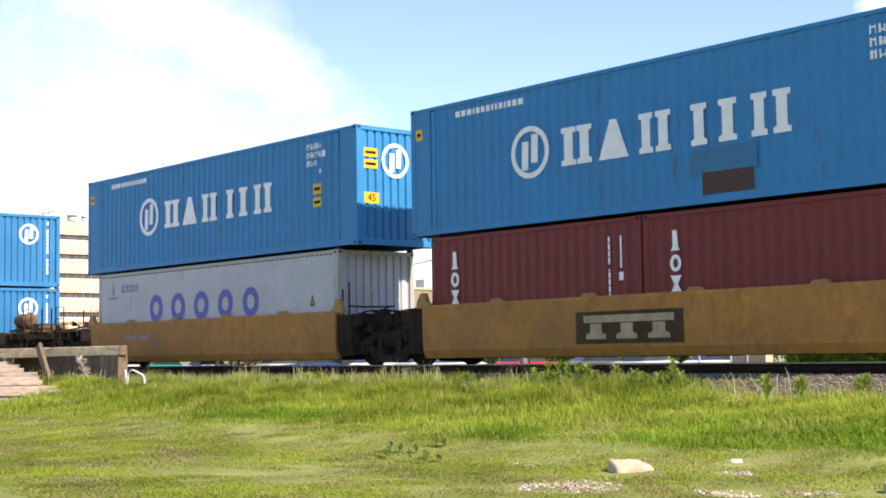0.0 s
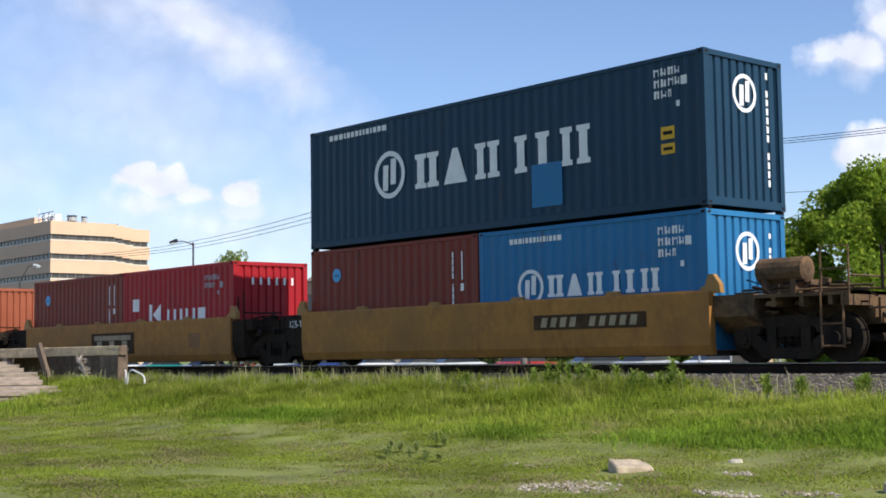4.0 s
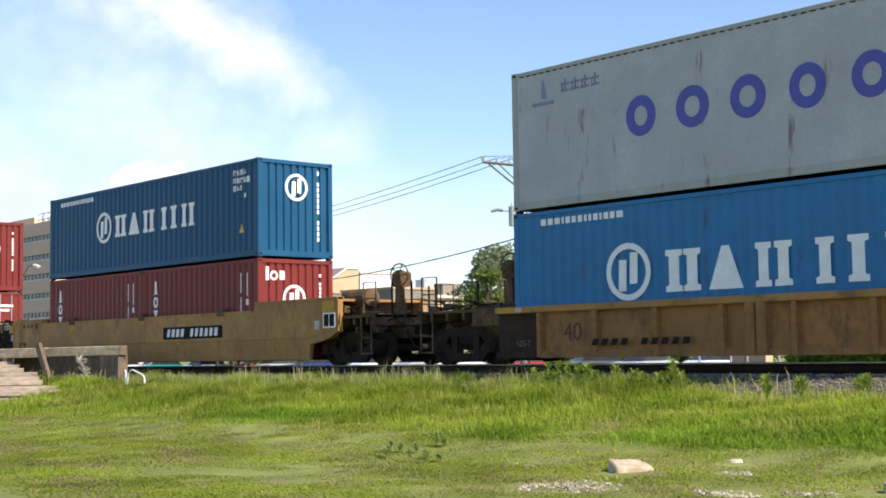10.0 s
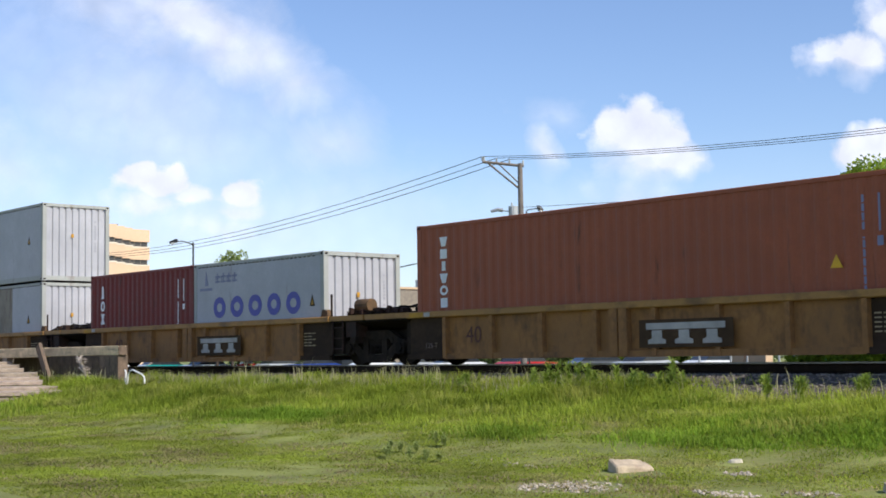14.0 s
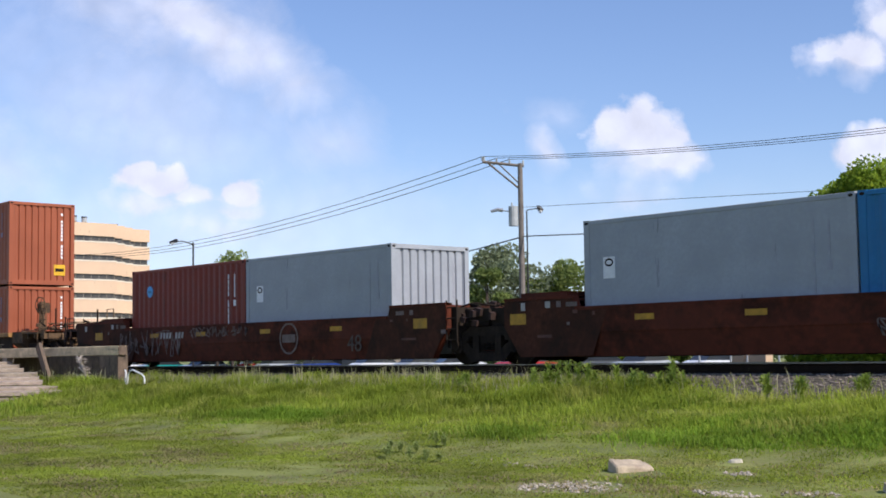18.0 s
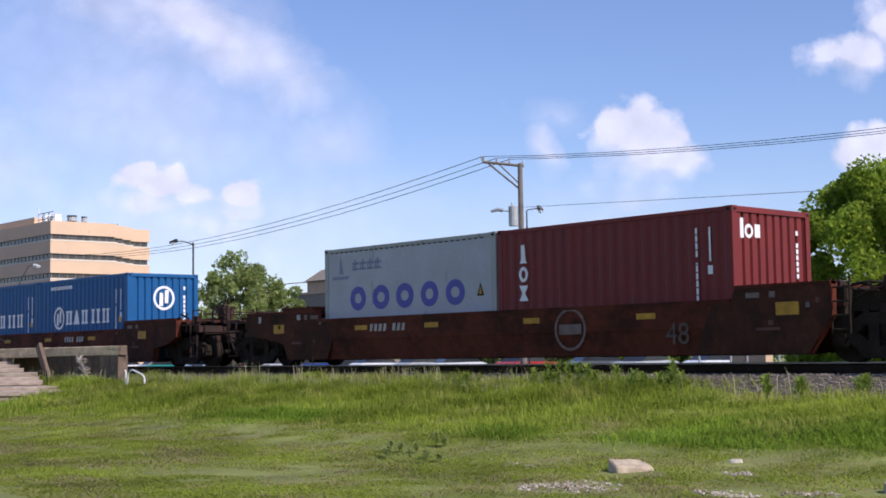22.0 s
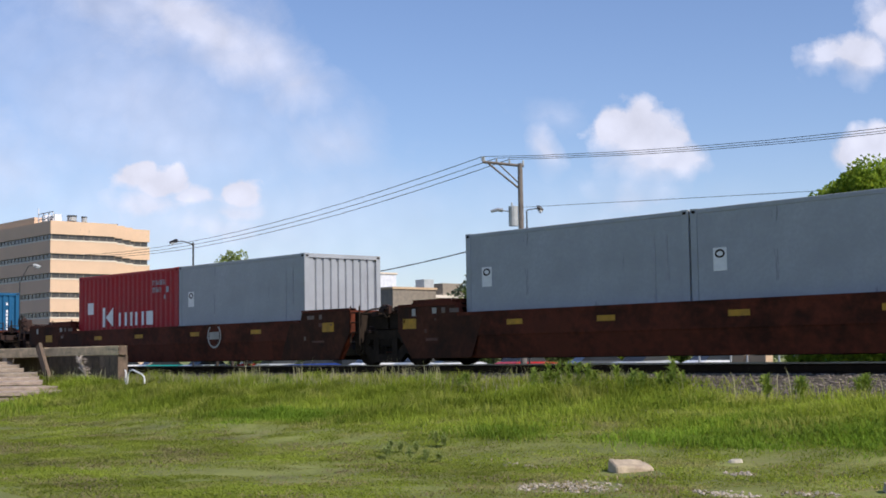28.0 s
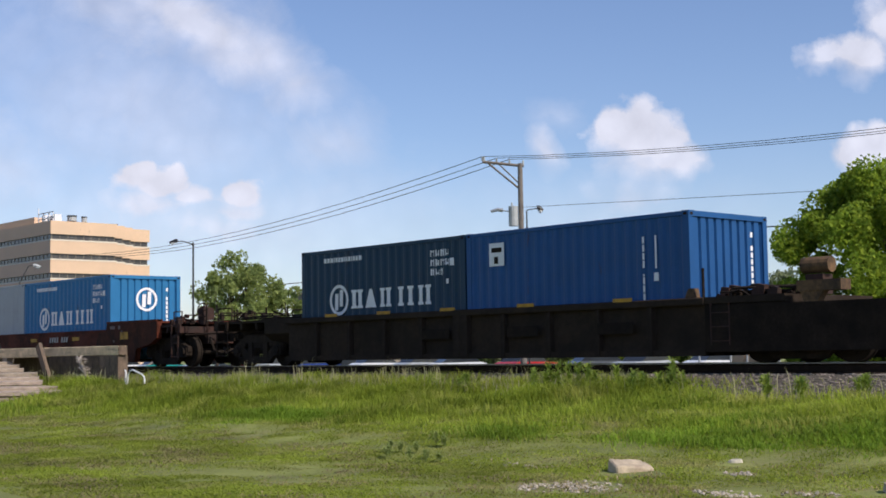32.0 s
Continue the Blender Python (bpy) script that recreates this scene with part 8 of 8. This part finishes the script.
# the four rust_dark rects paint the dark of small openings in the side
well_stepped(hb, 6.1, 8.45, 9.75, 1.21, 1.42, "joint", "end", -70.55, -48.95, marks=[("plate", 3.13, 0.71, 3.1, 0.34, "mark_black", "white", 11), ("figs", -7.66, 0.38, "53", 0.56, "mark_black"), ("rect", -7.54, 1.12, 0.12, 0.10, "rust_dark"), ("rect", -7.21, 1.13, 0.10, 0.09, "rust_dark"), ("rect", -6.96, 1.13, 0.10, 0.09, "rust_dark"), ("rect", -6.60, 1.12, 0.12, 0.16, "rust_dark"), ("rect", -4.10, 1.00, 0.30, 0.17, "amber"), ("rect", 8.92, 0.76, 0.18, 0.22, "stencil2"), ("rect", 9.42, 0.87, 0.42, 0.30, "mark_black"), ("outline", 9.42, 0.87, 0.49, 0.36, "white"), ("rect", 9.38, 1.20, 0.5, 0.28, "amber")], label=OCH, plate_l="125T")
# five ribbed units
ch = cosco_box(-39.03, F40, HC, UPH, "cosco2", "pale grey steel shipping container with rusty corners")
for q, z0, z1 in ((5.62, 2.1, 2.5), (5.72, 1.3, 1.55), (5.66, 0.5, 0.9), (5.4, 0.22, 0.4)):
    part("rust_patch", rect(q, q + 0.28, z0, z1), "bare", ch, "brown rust patch")
fine_print(ch, "small_lettering", bars_row(3.75, 4.5, 1.40, 1.62, [1, 0.6, 1.4, 0.5, 1], 0.4), "mark_pale", "faded grey lettering")
ib = blue_box(-39.05, F40, HC, BASE, "blue", "blue corrugated steel shipping container with white marking and yellow signs", signs=True)
end_sign(ib, F40, -0.95, 1.85, 0.30, 0.20)
end_sign(ib, F40, -0.95, 1.58, 0.30, 0.18)
for q, z0, z1 in ((5.75, 2.05, 2.35), (5.80, 1.2, 1.75), (5.6, 0.45, 0.7)):
    part("rust_patch", rect(q, q + 0.13, z0, z1), "bare", ib, "brown rust patch")
RT = ("plate", 1.60, 0.33, 2.15, 0.52, "sooty", "stencil2", 3)
well_ribbed(-39.03, 6.5, 6.55, "end", "joint", -48.95, -31.27, marks=[("plate", -2.6, 0.20, 2.8, 0.2, None, "mark_black", 10)], label=RIB)
cj = cosco_box(-23.52, F40, STD, BASE, "cosco", "pale grey steel shipping container with a bare rusty band")
cosco_box(-23.52, F40, STD, UP, "cosco", COS)
part("scraped_band", Mesh().box(-0.8, 3.78, YF + 0.0046, YF + 0.0058, 0.17, STD - 0.09), "bare", cj, "brown scraped rusty band")
well_ribbed(-23.45, 6.3, 6.55, "joint", "joint", -31.27, -15.72, marks=[RT], label=RIB)
pair(-7.91, lambda s: tex_box(s, F20, STD, BASE, "maroon", MAR), lambda s: cosco_box(s, F20, STD, BASE, "cosco", COS))
well_ribbed(-7.9, 6.2, 6.5, "joint", "joint", -15.72, -0.05, marks=[RT], label=RIB)
triton_box(7.78, F40, HC, BASE, "brick", TRI)
well_ribbed(7.78, 6.24, 6.5, "joint", "joint", -0.05, 15.58, marks=[RT], label=RIB)
triton_box(23.38, F40, STD, BASE, "brick", TRI)
tu = triton_box(23.38, F40, HC, UP, "brick", TRI)
end_sign(tu, F40, 0.45, 0.35, 0.42, 0.38)
well_ribbed(23.38, 6.24, 6.6, "joint", "end", 15.58, 33.2, marks=[], label=RIB)
# nine brown units


def kcs(s, left, right, jl, jr, extra):
    hl = 9.2 if left == "end" else 8.15
    hr = 9.2 if right == "end" else 8.15
    marks = [("rect", x, 0.66 if abs(x) < 7 else 0.70, 0.46, 0.11 if abs(x) < 7 else 0.22, "amber") for x in (-7.75, -4.4, -1.9, 1.2, 4.2, 7.3)] + list(extra)
    marks += [("rect", -8.6 if left == "end" else -7.6, 0.95, 0.12, 0.16, "stencil2"), ("rect", 6.6, 0.95, 0.28, 0.09, "scrawl"), ("rect", 7.0, 0.95, 0.12, 0.11, "scrawl"), ("rect", -6.9, 0.97, 0.14, 0.13, "stencil2"), ("rect", -6.6, 0.97, 0.12, 0.12, "scrawl"), ("rect", -6.25, 0.96, 0.3, 0.09, "scrawl"), ("rect", 0.3, 0.86, 1.1, 0.035, "stencil2"), ("rect", 6.9, 0.36, 0.5, 0.05, "scuff"), ("rect", -7.0, 0.34, 0.4, 0.06, "scuff")]
    rgk = random.Random(int(s * 11))
    for q in range(6):
        marks.append(("rect", (1 if q % 2 else -1) * rgk.uniform(5.6, 8.1), rgk.uniform(0.74, 0.84) if q % 3 else rgk.uniform(0.3, 0.6), rgk.uniform(0.05, 0.17), rgk.uniform(0.04, 0.10), rgk.choice(("scrawl", "scuff", "scuff"))))
    return well_stepped(s, 6.1, hl, hr, 0.90, 1.13, left, right, jl, jr, mat="kcs", marks=marks, label=KCS)


BARS = ("plate", 3.02, 0.65, 1.5, 0.26, None, "stencil2", 8)
BARS_L = ("plate", -3.43, 0.65, 1.5, 0.26, None, "stencil2", 8)
pair(44.21, lambda s: dot_box(s, F20, STD, BASE, "oxide", DOT), lambda s: grey_box(s, F20, STD, BASE, "grey", GRY))
kcs(44.21, "end", "joint", 33.2, 53.28, [BARS_L, ("scrawl", -4.9, 0.45, 3.2, 0.75, 4, "scrawl"), ("scrawl", -1.1, 0.72, 2.8, 0.32, 5, "scrawl"), ("ring", 2.25, 0.46, 0.40, "scrawl"), ("figs", 4.92, 0.28, "48", 0.56, "faded")])
pair(62.35, lambda s: grey_box(s, F20, STD, BASE, "grey", GRY), lambda s: blue_box(s, F20, STD, BASE, "blue", BLUE))
kcs(62.35, "joint", "joint", 53.28, 71.40, [("scrawl", 2.1, 0.42, 3.4, 0.45, 7, "scrawl"), ("wave", 5.6, 0.38, 3.3, 0.30, 5, "scrawl")])
pair(80.42, lambda s: blue_box(s, F20, STD, BASE, "royal", BLUE, upright=True), lambda s: blue_box(s, F20, STD, BASE, "royal", BLUE, upright=True))
kcs(80.42, "joint", "end", 71.40, 91.40, [BARS, ("scrawl", -6.6, 0.5, 1.9, 0.6, 9, "scrawl"), ("wave", -3.6, 0.72, 3.4, 0.22, 4, "scrawl"), ("figs", -5.15, 0.27, "48", 0.54, "faded")])
pair(102.43, lambda s: cosco_box(s, F20, STD, BASE, "cosco", COS), lambda s: tex_box(s, F20, STD, BASE, "maroon", MAR))
kcs(102.43, "end", "joint", 91.40, 111.48, [BARS_L, ("ring", 2.27, 0.46, 0.42, "scrawl"), ("figs", 4.94, 0.30, "48", 0.56, "faded")])
pair(120.51, lambda s: tex_box(s, F20, STD, BASE, "maroon", MAR), lambda s: dot_box(s, F20, STD, BASE, "oxide", DOT))
kcs(120.51, "joint", "joint", 111.48, 129.53, [("figs", -5.25, 0.30, "48", 0.56, "faded"), ("rect", -7.0, 0.62, 0.35, 0.28, "amber")])
pair(138.55, lambda s: dot_box(s, F20, STD, BASE, "oxide", DOT), lambda s: blue_box(s, F20, STD, BASE, "blue3", BLUE))
kcs(138.55, "joint", "end", 129.53, 149.50, [BARS, ("figs", -5.13, 0.26, "48", 0.52, "faded")])
pair(160.5, lambda s: kline_box(s, F20, STD, BASE, "red", "bright red corrugated steel shipping container with white marking"), lambda s: grey_box(s, F20, STD, BASE, "grey", GRY))
kcs(160.5, "end", "joint", 149.50, 169.55, [("ring", 2.2, 0.60, 0.34, "stencil2")])
pair(178.6, lambda s: grey_box(s, F20, STD, BASE, "grey", GRY), lambda s: grey_box(s, F20, STD, BASE, "grey", GRY))
kcs(178.6, "joint", "joint", 169.55, 187.65, [])
pair(196.67, lambda s: grey_box(s, F20, STD, BASE, "grey", GRY), lambda s: blue_box(s, F20, STD, BASE, "blue", BLUE))
kcs(196.67, "joint", "end", 187.65, 207.7, [BARS, ("scrawl", -2.1, 0.42, 1.4, 0.8, 12, "scrawl")])
# last unit in view, nearly black
pair(218.77, lambda s: blue_box(s, F20, STD, BASE, "navy", "dark navy-blue shipping container with white marking"), lambda s: container(s, F20, STD, BASE, "royal2", "deep blue corrugated steel shipping container with a white label plate"))
last = MOVING[-1][0]
pl = part("label_plate", Mesh().box(-2.31, -1.86, YF, YF + 0.004, 1.85, 2.34), "white", last, "white label plate")
part("label_bars", Mesh().box(-2.16, -2.04, YF - 0.003, YF, 1.90, 2.05).box(-2.24, -1.93, YF - 0.003, YF, 2.14, 2.24), "mark_black", pl)
upright_code(last, 1.9, 0.5, 2.2)
end_code(last, F20, STD, 0.72, 0.6, 2.3)
lc = well_ribbed(218.77, 6.5, 6.5, "end", "joint", 207.7, 227.0, mat="dark", top="dark", marks=[("rect", x, 0.955, 0.48, 0.12, "amber") for x in (-4.6, -2.6, -0.4, 2.0, 4.6)] + [("rect", x, 0.45, 0.9, 0.22, "grimy") for x in (-0.8, 1.9, 4.4)],
            label="nearly black sooty well car with ribbed sides", ribs=8)

part("air_reservoir", Mesh().tube([(8.08, -0.6, 1.46), (8.11, -0.6, 1.46), (8.61, -0.6, 1.46), (8.64, -0.6, 1.46)], 0.14, 14), "rust_steel", lc, "tan rusty air tank")
part("tank_saddle", Mesh().box(8.2, 8.55, -0.75, -0.45, 0.95, 1.30), "rust_dark", lc)
part("tan_bracket", Mesh().prism_y([(8.45, 0.98), (9.3, 0.98), (9.3, 1.16), (8.45, 1.16)], -1.40, -1.1).prism_y([(8.6, 0.72), (8.78, 0.72), (8.95, 0.98), (8.5, 0.98)], -1.38, -1.2), "rust_steel", lc)
# added dark sheet, hides the truck so this corner stays one dark mass
part("apron_sheet", Mesh().box(6.52, 10.4, -1.405, -1.368, -0.02, 0.80), "grimy", lc, "added dark sheet covering the truck")


def motions():
    """The whole train runs along the track; its wheels turn."""
    for ob, s, y, z in MOVING:
        walk(ob, [(t, pose(s + run, y, z)) for t, run in ROWS])
    for w, s, dx in SPINNING:
        # turn every frame while it passes before the camera
        rows, n = [], 0
        for f in range(0, 961):
            t = f / 30
            x = s + run_to(t)
            if f in (0, 960) or -62 < x < -8:
                rows.append((t, Matrix.Translation((dx, 0, 0)) @ Matrix.Rotation(-n * 0.975, 4, "Y")))
            if -62 < x < -8:
                n += 1
        if len(rows) > 2:
            walk(w, rows)


motions()
